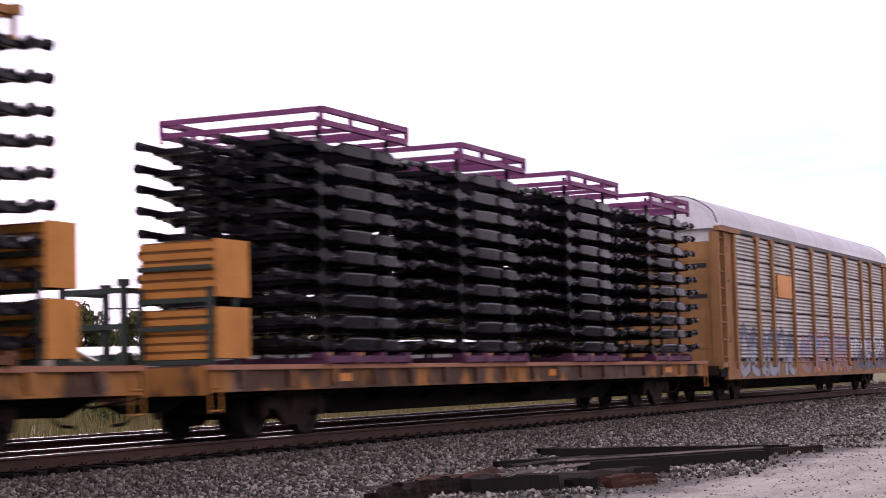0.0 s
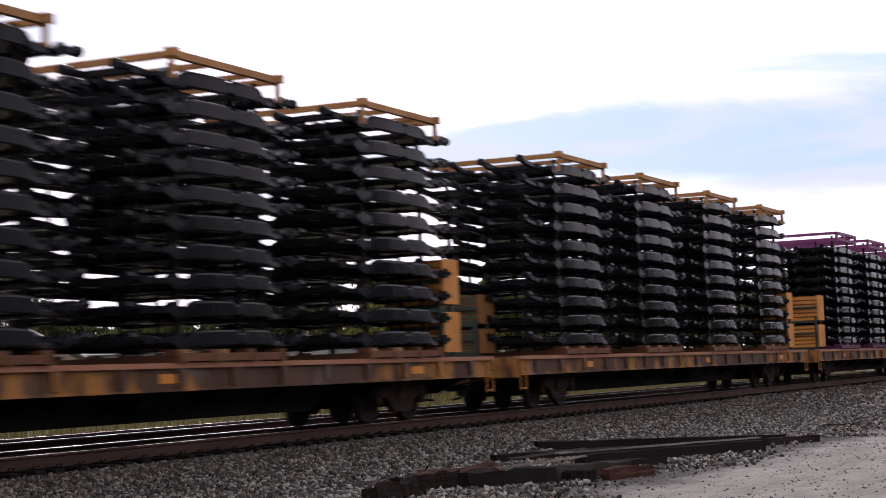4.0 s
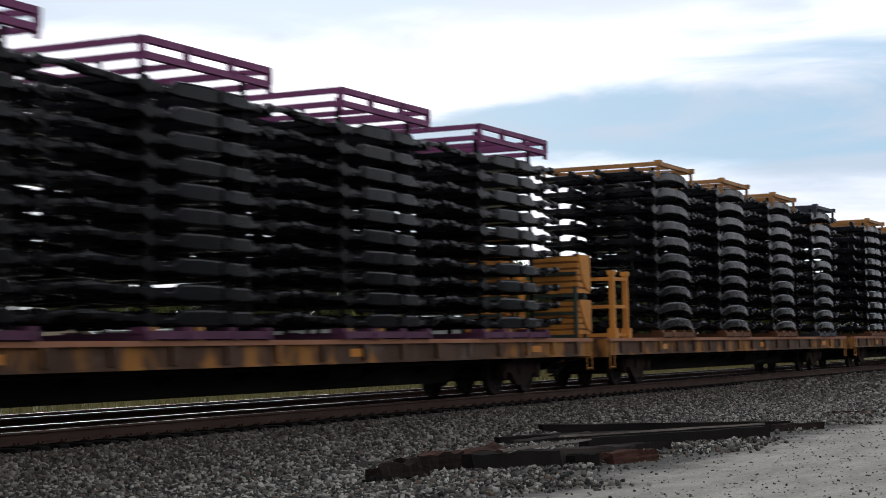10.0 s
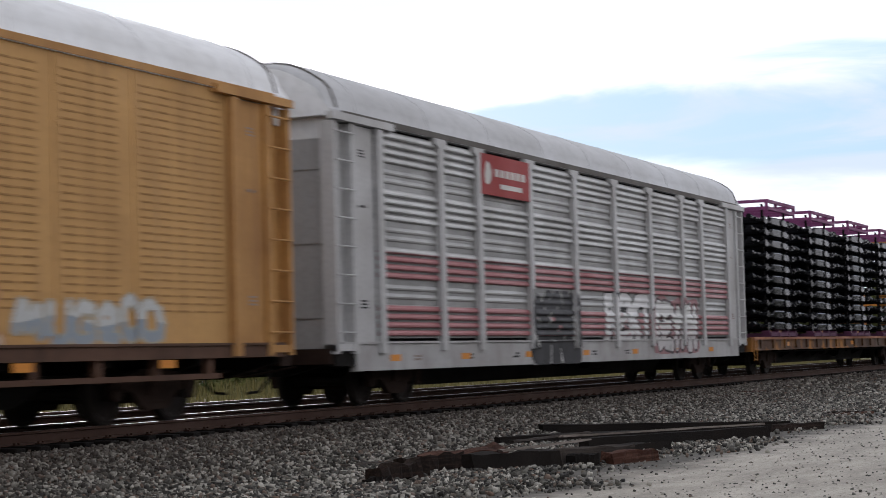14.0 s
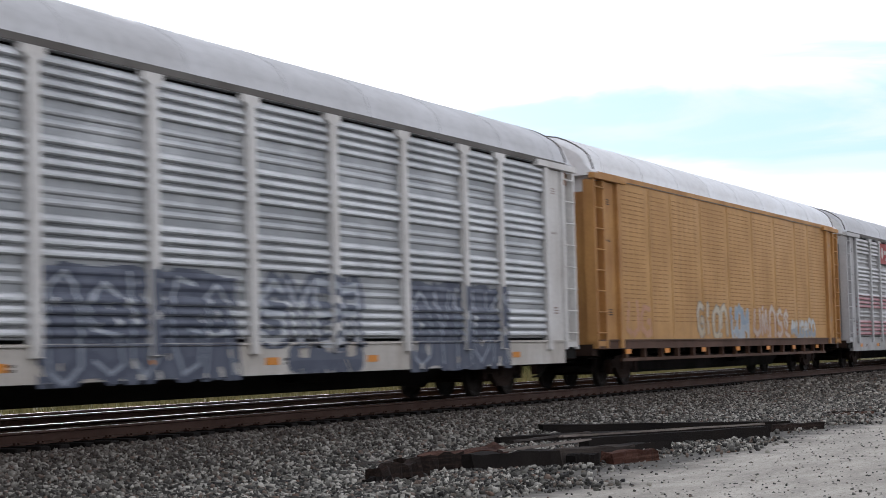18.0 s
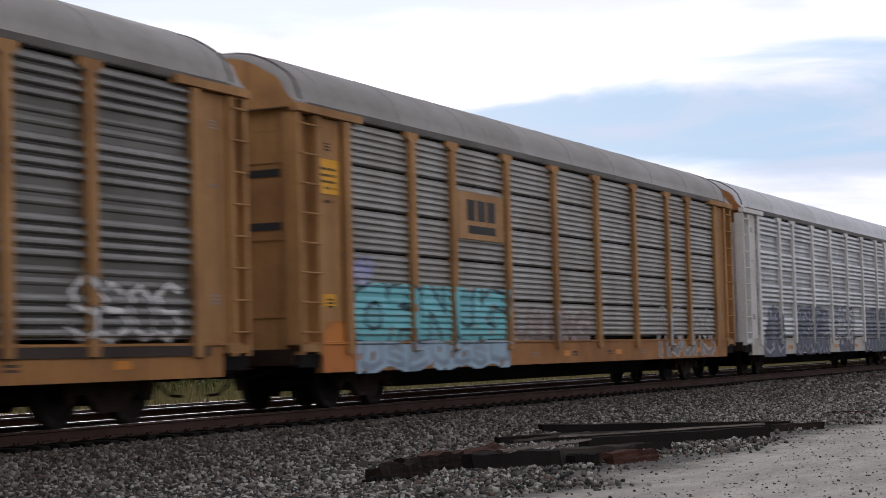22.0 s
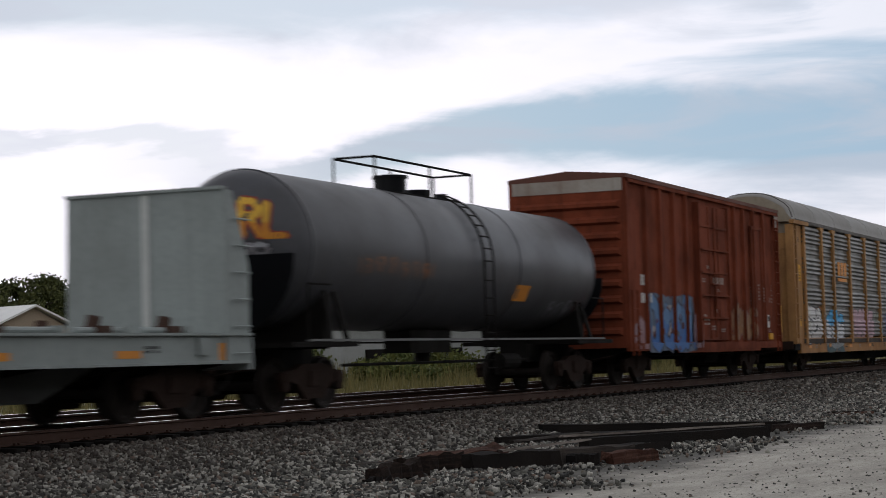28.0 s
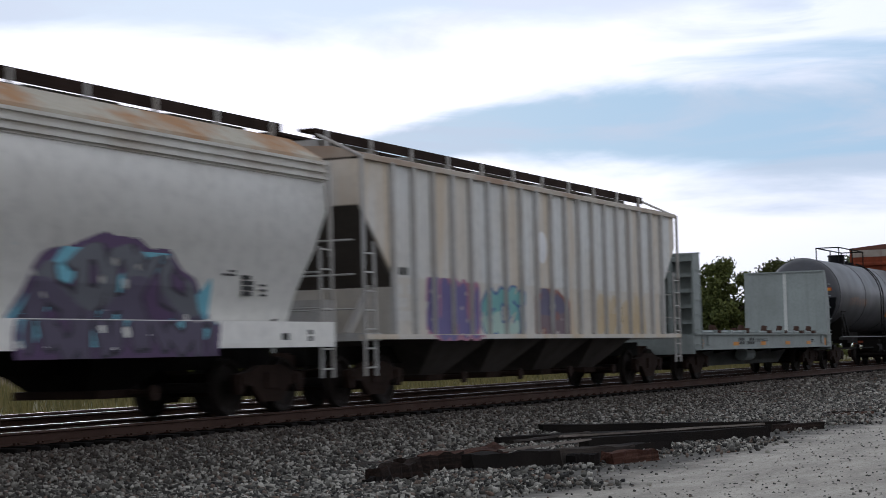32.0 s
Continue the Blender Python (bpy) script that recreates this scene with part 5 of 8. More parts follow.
def build_autoracks():
    roof_grey = paint("galvanised_roof_sheet", (0.43, 0.435, 0.445), 0.5, 0.1, (0.34, 0.335, 0.33), 0.45, 0.6, 10, 0.08, streak=0.25)
    roof_dark = paint("dull_grey_roof_sheet", (0.24, 0.23, 0.215), 0.6, 0.0, (0.17, 0.16, 0.145), 0.4, 0.6, 10, 0.08, streak=0.25)
    roof_white = paint("white_roof_sheet", (0.66, 0.67, 0.68), 0.5, 0.0, (0.48, 0.47, 0.45), 0.35, 0.6, 10, 0.08, streak=0.25)
    yellow, yellow_old = yellow_frame("yellow_steel"), yellow_frame("aged_yellow_steel", (0.30, 0.15, 0.055), 0.55)
    silver = paint("silver_grey_steel", (0.46, 0.46, 0.46), 0.5, 0.1, (0.28, 0.26, 0.24), 0.4, 1.0, 12, 0.1, streak=0.3)
    white = paint("white_steel", (0.62, 0.61, 0.59), 0.55, 0.0, (0.40, 0.37, 0.33), 0.45, 1.0, 12, 0.1, streak=0.35)
    galv = dict(rough=0.42, metal=0.45, amount=0.5, scale=1.0, fine=10, bump=0.08, streak=0.35)

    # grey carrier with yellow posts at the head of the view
    p = Paint("galvanised_side_sheet", (0.36, 0.345, 0.31), stain=(0.20, 0.17, 0.13), **galv).shade_flats(1.50, (0.17, 0.15, 0.125, 1), 0.45)
    car = autorack(272.8, "grey sheet-sided car carrier with yellow posts and spray-painted sides", p.done(), yellow_old, roof_grey, roof_white, yellow, yellow_old, "even")
    board(car, "logo_panel", -6.4, -4.5, 3.25, 4.0, M["reflector"], -1.57, "faded orange emblem panel")
    even, grouped, slots = rack_side("even"), rack_side("grouped"), rack_side("slots")
    spray(car, "slate grey spray-painted letters", even, -11.3, -4.3, 0.75, 2.25, letters(3, 6), GREY_BLUE, (0.30, 0.33, 0.38), DARK_BLUE, 3, 0.14)
    spray(car, "faded blue spray-painted letters with red edges", even, -3.6, 4.8, 0.8, 2.1, letters(5, 7), (0.18, 0.22, 0.33), (0.28, 0.20, 0.20), RED, 5, 0.13)
    spray(car, "pale spray-painted letters", even, 5.4, 11.3, 0.85, 2.0, letters(6, 6), PALE, GREY_BLUE, DARK_BLUE, 6, 0.1)

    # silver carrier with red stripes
    p = Paint("striped_side_sheet", (0.47, 0.47, 0.465), stain=(0.30, 0.29, 0.28), **galv).shade_flats(1.505, (0.16, 0.16, 0.155, 1), 0.8)
    p.stripe(2.30, 2.80, (0.26, 0.05, 0.055, 1), -1.512).stripe(1.24, 1.90, (0.26, 0.05, 0.055, 1), -1.512)
    stripe_side = p.done()
    p = Paint("silver_sill", (0.40, 0.40, 0.40), 0.5, 0.1, (0.2, 0.17, 0.15), 0.5, 1.0, 12, 0.1, streak=0.4)
    car = autorack(103.5, "silver car carrier with red striped sides and spray-painted lettering", stripe_side, silver, roof_grey, roof_white, paint("dull_grey_door_steel", (0.33, 0.33, 0.33), 0.6, 0, (0.22, 0.21, 0.20), 0.4, 1.0, 12, 0.1, streak=0.3), p.done())
    spray(car, "black spray-painted block letters with grey gaps", grouped, -4.2, -1.2, 0.68, 2.2, ["hook", "arch", "zig", "ring"], (0.045, 0.045, 0.05), (0.03, 0.03, 0.033), (0.012, 0.012, 0.013), 2, 0.17, 0.05, back=(0.24, 0.24, 0.235), grow=0.06, counter=(0.45, 0.45, 0.44))
    spray(car, "white spray-painted letters with black outlines", grouped, 0.65, 4.2, 1.16, 2.16, ["R", "E", "K", "T"], (0.66, 0.66, 0.66), (0.56, 0.56, 0.555), (0.015, 0.015, 0.016), 9, 0.185, 0.055)
    spray(car, "white spray-painted letters on a dull pink ground", grouped, 4.5, 8.25, 0.98, 2.02, ["bend", "E", "fork", "arch", "zig"], (0.60, 0.60, 0.59), (0.52, 0.50, 0.50), (0.035, 0.02, 0.022), 14, 0.165, 0.06, back=(0.30, 0.155, 0.165), grow=0.30)
    sign = board(car, "logo_panel", -6.95, -4.30, 4.16, 5.0, paint("red_sign_paint", (0.30, 0.030, 0.028), 0.55), -1.61, "red emblem panel with white marks")
    bm = bm_new()
    plate(bm, [(-6.75, 4.40), (-6.60, 4.36), (-6.45, 4.48), (-6.40, 4.62), (-6.50, 4.80), (-6.62, 4.86), (-6.72, 4.76), (-6.78, 4.58)], "y", -1.616, -1.611)
    for k in range(6):
        box(bm, -6.22 + k * 0.29, -6.22 + k * 0.29 + 0.2, -1.616, -1.611, 4.56, 4.72)
    box(bm, -5.95, -4.75, -1.616, -1.611, 4.32, 4.42)
    part("emblem", bm, M["white_mark"], sign)

    # tan carrier with perforated flat sides and a white roof
    p = Paint("tan_perforated_sheet", (0.50, 0.285, 0.100), 0.65, 0, (0.33, 0.185, 0.075), 0.6, 0.8, 10, 0.1, streak=0.7)
    tan_frame = paint("tan_steel", (0.44, 0.235, 0.075), 0.65, 0, (0.20, 0.09, 0.04), 0.5, 1.0, 12, 0.1, streak=0.5)
    brown_sill = paint("brown_sill_steel", (0.10, 0.050, 0.030), 0.75, 0, (0.04, 0.025, 0.018), 0.6, 1.0, 12, 0.2, streak=0.5)
    car = autorack(75.3, "tan car carrier with slotted flat sides and a white roof", p.done(), tan_frame, roof_white, roof_white, tan_frame, brown_sill, "slots")
    spray(car, "pale cream spray-painted letters", slots, -4.9, -1.7, 1.22, 2.1, ["bend", "bar", "ring", "vault"], (0.52, 0.46, 0.35), (0.48, 0.40, 0.28), (0.24, 0.21, 0.17), 21, 0.085, 0.045)
    spray(car, "blue-grey spray-painted letters", slots, -1.4, 0.6, 1.2, 2.1, ["cup", "ring", "comb"], (0.26, 0.32, 0.38), (0.34, 0.38, 0.42), (0.42, 0.42, 0.40), 22, 0.10, 0.05)
    spray(car, "pale spray-painted letters with pink edges", slots, 1.2, 5.9, 1.2, 2.15, ["cup", "spike", "vault", "hook", "coil"], (0.54, 0.47, 0.38), (0.48, 0.38, 0.30), (0.38, 0.20, 0.13), 23, 0.08, 0.04)
    spray(car, "thin white spray-painted scrawl", slots, 6.1, 9.6, 1.2, 1.75, letters(24, 6), (0.52, 0.53, 0.52), (0.28, 0.32, 0.36), (0.40, 0.36, 0.28), 24, 0.07, 0.04)
    spray(car, "faint pink spray-painted scrawl", slots, -11.0, -8.9, 1.2, 2.1, letters(25, 2), (0.50, 0.27, 0.17), (0.48, 0.26, 0.15), (0.44, 0.25, 0.13), 25, 0.06, 0.03)

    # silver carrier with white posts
    p = Paint("bright_galvanised_side", (0.52, 0.535, 0.545), stain=(0.27, 0.28, 0.29), **galv).shade_flats(1.505, (0.19, 0.205, 0.215, 1), 0.85)
    side = p.done()
    p = Paint("white_sill", (0.52, 0.50, 0.46), 0.6, 0.0, (0.25, 0.2, 0.15), 0.5, 1.0, 12, 0.1, streak=0.4)
    brown_end = paint("brown_end_hood", (0.30, 0.13, 0.040), 0.65, 0, (0.16, 0.07, 0.03), 0.4, 1.0, 10, 0.1)
    car = autorack(47.3, "silver car carrier with white posts and grey-blue spray-painted letters", side, white, roof_grey, brown_end, white, p.done())
    slate, slate2, chalk = (0.098, 0.112, 0.150), (0.070, 0.082, 0.118), (0.36, 0.39, 0.43)
    spray(car, "slate block with pale sprayed outlines", grouped, -11.1, -8.4, 0.68, 2.15, ["ring", "bend"], chalk, (0.30, 0.33, 0.37), slate2, 31, 0.05, 0.10, back=slate, grow=0.12, dome=True)
    spray(car, "slate block letters with pale sprayed outlines", grouped, -6.85, -1.9, 0.68, 2.16, ["ring", "hook", "cup", "bend", "arch"], chalk, (0.26, 0.29, 0.34), slate2, 32, 0.035, 0.14, back=slate, grow=0.10)
    spray(car, "pale and slate sprayed letters", grouped, -1.2, 2.5, 1.1, 2.2, ["hook", "fork", "E", "R"], chalk, (0.46, 0.48, 0.50), slate, 33, 0.07, 0.12)
    spray(car, "slate drips on the sill under the sprayed letters", grouped, -0.2, 2.4, 0.68, 1.0, ["cup", "comb", "cup"], slate, slate2, slate, 36, 0.10, 0.05)
    spray(car, "slate block letters with pale sprayed outlines", grouped, 4.45, 9.2, 0.68, 2.2, ["ring", "fork", "comb", "cup", "arch"], chalk, (0.26, 0.29, 0.34), slate2, 34, 0.035, 0.14, back=slate, grow=0.10)

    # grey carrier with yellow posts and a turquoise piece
    p = Paint("weathered_galvanised_side", (0.262, 0.260, 0.238), stain=(0.19, 0.165, 0.14), **galv).shade_flats(1.50, (0.13, 0.115, 0.10, 1), 0.45)
    side = p.done()
    p = Paint("yellow_sill", (0.34, 0.15, 0.04), 0.65, 0.0, (0.12, 0.055, 0.025), 0.5, 1.0, 12, 0.1, streak=0.4)
    car = autorack(19.3, "grey car carrier with yellow posts and a large turquoise spray-painted piece", side, yellow, roof_dark, yellow, yellow, p.done(), "even")
    sign = board(car, "logo_panel", -6.8, -4.45, 3.2, 4.15, yellow_frame("tan_emblem_ground", (0.42, 0.24, 0.10), 0.2), -1.57, "tan emblem panel with dark marks")
    bm = bm_new()
    for k in range(3):
        box(bm, -6.35 + k * 0.52, -6.35 + k * 0.52 + 0.40, -1.576, -1.571, 3.58, 4.0)
    box(bm, -6.3, -4.9, -1.576, -1.571, 3.32, 3.48)
    part("emblem", bm, M["black_mark"], sign)
    spray(car, "light blue sprayed ground along the sill", even, -11.2, -4.3, 0.68, 1.1, ["cup", "hook", "E", "cup", "bend", "hook", "cup"], (0.26, 0.33, 0.40), (0.22, 0.28, 0.35), (0.29, 0.40, 0.49), 47, 0.045, 0.03, back=(0.34, 0.47, 0.57), grow=0.08, split=0.3)
    spray(car, "orange sprayed corner of the turquoise piece", even, -12.45, -11.5, 0.68, 1.35, ["arch"], (0.55, 0.20, 0.035), (0.50, 0.17, 0.03), (0.42, 0.14, 0.03), 46, 0.26, 0.08)
    spray(car, "large turquoise spray-painted letters with dark outlines and orange centres", even, -11.3, -4.3, 1.16, 2.16, ["ring", "arch", "zig", "cup", "bend"], (0.17, 0.50, 0.55), (0.15, 0.46, 0.50), (0.02, 0.06, 0.075), 41, 0.165, 0.075, back=(0.16, 0.42, 0.47), grow=0.06, counter=(0.52, 0.25, 0.06), split=0.4, worn=0.0)
    spray(car, "small lilac spray-painted scrawl", even, -11.35, -10.5, 2.2, 2.6, ["comb", "hook"], (0.30, 0.32, 0.52), (0.36, 0.38, 0.52), (0.20, 0.20, 0.34), 43, 0.07, 0.04)
    spray(car, "faded pinkish spray-painted letters", even, -3.9, 0.7, 1.16, 1.80, letters(44, 5), (0.23, 0.185, 0.165), (0.20, 0.165, 0.15), (0.44, 0.36, 0.35), 44, 0.11, 0.035)
    spray(car, "pale grey spray-painted outlines", even, 6.0, 11.2, 0.72, 1.95, letters(45, 5), (0.25, 0.235, 0.22), (0.22, 0.205, 0.19), (0.48, 0.47, 0.46), 45, 0.10, 0.045)
    board(car, "placard", -12.48, -11.78, 3.7, 4.3, M["yellow_placard"], -1.512, "yellow notice board")
    stencil(car, "stencil", -12.42, 3.78, 0.56, 0.44, M["black_mark"], -1.513, 4, 0.62, 5, 31)
    board(car, "placard", -12.42, -11.95, 1.75, 1.98, M["yellow_placard"], -1.506, "small worn yellow notice")

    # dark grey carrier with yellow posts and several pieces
    p = Paint("sooty_galvanised_side", (0.185, 0.183, 0.170), stain=(0.10, 0.09, 0.08), **galv).shade_flats(1.505, (0.068, 0.066, 0.056, 1), 0.85)
    side = p.done()
    p = Paint("yellow_brown_sill", (0.35, 0.165, 0.045), 0.65, 0.0, (0.12, 0.055, 0.025), 0.5, 1.0, 12, 0.1, streak=0.4)
    car = autorack(-8.75, "dark grey car carrier with yellow posts and many spray-painted pieces", side, yellow, roof_dark, paint("dirty_tan_grey_hood", (0.27, 0.235, 0.18), 0.7, 0, (0.16, 0.12, 0.08), 0.5, 1.0, 10, 0.1, streak=0.4), yellow, p.done(), half=13.15)
    bm = bm_new()
    for k in range(3):
        box(bm, -6.3 + k * 0.55, -6.3 + k * 0.55 + 0.42, -1.556, -1.548, 3.45, 3.95)
    box(bm, -6.3, -4.75, -1.556, -1.548, 3.24, 3.36)
    part("emblem", bm, M["reflector"], car, "orange emblem marks")
    bm = bm_new(); box(bm, -11.9, 11.9, -1.556, -1.538, 0.97, 1.121)
    part("sill_band", bm, paint("sooty_brown_band", (0.045, 0.033, 0.026), 0.8, 0, (0.02, 0.016, 0.013), 0.5), car, "soot-brown band along the sill")
    spray(car, "white spray-painted heap of letters with black and orange rim", grouped, -11.35, -9.1, 1.12, 2.12, ["bend", "E", "hook"], (0.64, 0.63, 0.62), (0.58, 0.57, 0.56), (0.02, 0.02, 0.02), 51, 0.175, 0.06, back=(0.40, 0.17, 0.06), grow=0.22)
    spray(car, "blue and white spray-painted letters", grouped, -8.35, -5.55, 1.0, 2.0, ["hook", "T", "arch", "bend"], (0.07, 0.34, 0.62), (0.60, 0.61, 0.63), (0.02, 0.06, 0.11), 52, 0.165, 0.055, split=0.72)
    spray(car, "grey and dark green sprayed ground on the sill", grouped, -8.4, -5.6, 0.66, 0.95, ["cup", "comb", "hook"], (0.25, 0.27, 0.27), (0.06, 0.10, 0.11), (0.05, 0.06, 0.06), 59, 0.10, 0.04)
    spray(car, "dull pink spray-painted letters", grouped, -3.6, 0.0, 1.16, 2.1, ["R", "arch", "zig", "bend"], (0.46, 0.31, 0.36), (0.42, 0.29, 0.33), (0.17, 0.115, 0.13), 53, 0.19, 0.04, split=0.45)
    spray(car, "pale green spray-painted outline", grouped, 0.2, 1.5, 1.3, 2.2, ["hook", "hook"], (0.30, 0.34, 0.29), (0.24, 0.26, 0.23), (0.12, 0.12, 0.11), 54, 0.05, 0.03)
    spray(car, "faded indigo spray-painted letters", grouped, 1.9, 3.1, 1.2, 2.1, ["cup", "arch"], (0.10, 0.105, 0.20), (0.11, 0.11, 0.15), (0.09, 0.09, 0.10), 55, 0.09, 0.03)
    spray(car, "bright blue spray-painted block", grouped, 3.45, 4.85, 1.0, 1.8, ["cup", "ring"], (0.08, 0.10, 0.46), (0.08, 0.11, 0.42), (0.07, 0.09, 0.40), 56, 0.22, 0.06)
    spray(car, "white spray-painted outline letters", grouped, 8.3, 11.2, 1.2, 2.05, ["hook", "hook", "ring", "hook"], (0.62, 0.61, 0.60), (0.54, 0.53, 0.52), (0.10, 0.10, 0.095), 57, 0.045, 0.03)
    board(car, "placard", -12.58, -11.98, 3.1, 3.65, M["yellow_placard"], -1.512, "yellow notice board")
    stencil(car, "stencil", -12.52, 3.18, 0.48, 0.40, M["black_mark"], -1.513, 4, 0.62, 5, 32)
    board(car, "placard", -12.5, -12.05, 1.55, 1.80, M["yellow_placard"], -1.506, "small yellow notice")


# ---- flat cars that carry vehicle chassis ----
def flat_car(centre, label, half=13.4):
    car = start_car("flat_car", label, "railcar", centre, half, (-10.0, 10.0))
    add_underframe(car, half, 0.62, 1.10)
    belly(car, 9.0, 0.32, 1.05)
    for s in (-1, 1):
        bm = bm_new()
        plate(bm, [(s * 1.38, 0.78), (s * 1.50, 0.78), (s * 1.50, 0.82), (s * 1.46, 0.82), (s * 1.46, 1.118), (s * 1.38, 1.118)], "x", -half, half)
        part("side_sill", bm, M["flat_side"], car)
        bm = bm_new(); box(bm, -half, half, *sorted((s * 1.375, s * 1.53)), 1.12, 1.20)
        part("deck_lip", bm, M["deck_lip"], car, "worn pinkish deck edge")
        for k in range(17):
            x = -12.4 + k * 1.55
            bm = bm_new()
            plate(bm, [(x - 0.13, 1.12), (x + 0.13, 1.12), (x + 0.09, 0.84), (x - 0.09, 0.84)], "y", *sorted((s * 1.46, s * 1.52)))
            part("stake_pocket", bm, M["flat_side"], car)
        for x in (-9.6, 0.6, 9.2):
            bm = bm_new(); box(bm, x + 0.4, x + 0.95, *sorted((s * 1.461, s * 1.468)), 0.90, 1.04)
            part("reflector", bm, M["reflector"], car)
    for k in range(27):
        x = -half + 0.02 + k * (2 * half / 27)
        bm = bm_new(); box(bm, x, x + 2 * half / 27 - 0.02, -1.37, 1.37, 1.12, 1.195)
        part("deck_panel", bm, M["deck"], car)
    for e in (-1, 1):
        bm = bm_new()
        box(bm, *sorted((e * (half - 0.05), e * (half + 0.12))), -1.46, 1.46, 0.74, 1.17)
        box(bm, *sorted((e * (half + 0.12), e * (half + 0.22))), -0.35, 0.35, 0.62, 1.02)
        part("end_sill", bm, M["flat_side"], car)
        bm = bm_new()
        for z in (0.5, 0.85):
            rod(bm, (e * (half - 0.35), -1.50, z), (e * (half - 0.02), -1.50, z), 0.016, 6)
        for x in (half - 0.35, half - 0.02):
            rod(bm, (e * x, -1.50, 0.46), (e * x, -1.50, 1.1), 0.016, 6)
        part("step", bm, M["flat_side"], car)
    return car


def chassis_mesh(kind):
    """A pressed-steel vehicle frame lying along x: two side rails that deepen amidships, cross members, brackets, horns."""
    bm = bm_new()
    # x, underside, top of the side rail; the deep plate amidships steps down at both ends
    HUMP = [(-1.72, 0.0, 0.10), (-1.48, -0.01, 0.11), (-1.36, 0.0, 0.17), (-1.26, 0.02, 0.245), (-1.14, 0.03, 0.275), (-0.7, 0.03, 0.285), (-0.10, 0.03, 0.285), (-0.06, 0.06, 0.24), (0.12, 0.06, 0.24), (0.16, 0.03, 0.28), (0.55, 0.03, 0.285), (0.92, 0.03, 0.275), (1.06, 0.02, 0.235), (1.16, 0.0, 0.16), (1.28, -0.01, 0.10)]
    prof = {"flat": [(-3.0, 0.12, 0.24), (-2.4, 0.10, 0.22), (-1.75, 0.03, 0.14), (-1.15, 0.04, 0.13), (-1.02, 0.02, 0.20), (-0.92, 0.01, 0.25), (-0.2, 0.0, 0.26), (0.22, 0.01, 0.25), (0.30, 0.05, 0.16), (0.46, 0.05, 0.16), (0.52, 0.01, 0.24), (1.05, 0.01, 0.24), (1.15, 0.02, 0.19), (1.25, 0.05, 0.14), (2.0, 0.06, 0.17), (2.4, 0.14, 0.23), (2.7, 0.14, 0.23)],
            "lobe": [(-2.7, 0.13, 0.23), (-2.2, 0.10, 0.20)] + HUMP + [(1.9, 0.03, 0.13), (2.3, 0.14, 0.23)],
            "long": [(-3.30, 0.17, 0.30), (-3.15, 0.12, 0.25), (-2.8, 0.08, 0.21), (-2.3, 0.05, 0.17)] + HUMP + [(1.9, 0.03, 0.13), (2.3, 0.14, 0.23)],
            "arch": [(-2.9, 0.13, 0.22), (-2.3, 0.10, 0.18), (-1.8, 0.0, 0.09), (-1.5, -0.03, 0.09), (-1.28, -0.02, 0.17), (-1.08, 0.02, 0.25), (-0.8, 0.06, 0.295), (-0.4, 0.08, 0.315), (0.0, 0.085, 0.32), (0.4, 0.08, 0.315), (0.8, 0.06, 0.295), (1.08, 0.02, 0.25), (1.28, -0.02, 0.17), (1.5, -0.03, 0.09), (1.8, 0.0, 0.10), (2.3, 0.10, 0.18), (2.6, 0.13, 0.22)]}[kind]
    x0, x1 = prof[0][0], prof[-1][0]
    for s in (-1, 1):
        prev = None
        for x, za, zb in prof:
            off = s * (0.47 + 0.17 * math.exp(-(x / 1.7) ** 4))
            # channel with a rolled upper edge
            c = min(0.045, (zb - za) * 0.35)
            ring = [bm.verts.new((x, off + s * dy, z)) for dy, z in ((-0.045, za), (0.030, za), (0.045, za + 0.02), (0.045, zb - c), (0.030, zb - c * 0.35), (0.0, zb), (-0.045, zb))]
            n = len(ring)
            if prev:
                for j in range(n):
                    bm.faces.new((prev[j], prev[(j + 1) % n], ring[(j + 1) % n], ring[j]))
            else:
                bm.faces.new(ring[::-1])
            prev = ring
        bm.faces.new(prev)
        # body mounts, spring hangers and tow ends
        for x, w in ((-2.0, 0.16), (1.85, 0.16)):
            plate(bm, [(x - w, s * 0.50), (x + w, s * 0.50), (x + w * 0.5, s * 0.70), (x - w * 0.5, s * 0.70)], "z", 0.08, 0.15)
        for x, o in ((x0, -0.16), (x1, 0.16)):
            rod(bm, (x, s * 0.47, 0.5 * (prof[0][1] + prof[0][2])), (x + o, s * 0.47, 0.5 * (prof[0][1] + prof[0][2])), 0.085, 8)
        plate(bm, [(-2.12, 0.10), (-1.86, 0.20), (-1.75, 0.25), (-1.66, 0.18), (-1.45, 0.09), (-1.66, 0.04), (-1.75, -0.02), (-1.86, 0.04)], "y", *sorted((s * 0.50, s * 0.66)))
        plate(bm, [(1.55, 0.10), (1.75, 0.18), (1.82, 0.22), (1.95, 0.12), (1.82, 0.03), (1.75, 0.03)], "y", *sorted((s * 0.50, s * 0.66)))
        if kind == "flat":
            box(bm, 0.18, 0.38, *sorted((s * 0.60, s * 0.72)), 0.04, 0.20)
    for x, r, z in ((-2.4, 0.05, 0.16), (-1.4, 0.08, 0.10), (-0.45, 0.06, 0.16), (0.75, 0.06, 0.15), (1.45, 0.08, 0.10), (2.15, 0.05, 0.17)):
        rod(bm, (x, -0.62 if abs(x) < 1.5 else -0.47, z), (x, 0.62 if abs(x) < 1.5 else 0.47, z), r, 8)
    if kind == "flat":
        for x in (-2.05, -0.9, 0.2, 1.3, 2.1):
            box(bm, x - 0.03, x + 0.03, -0.50, 0.50, 0.03, 0.20)
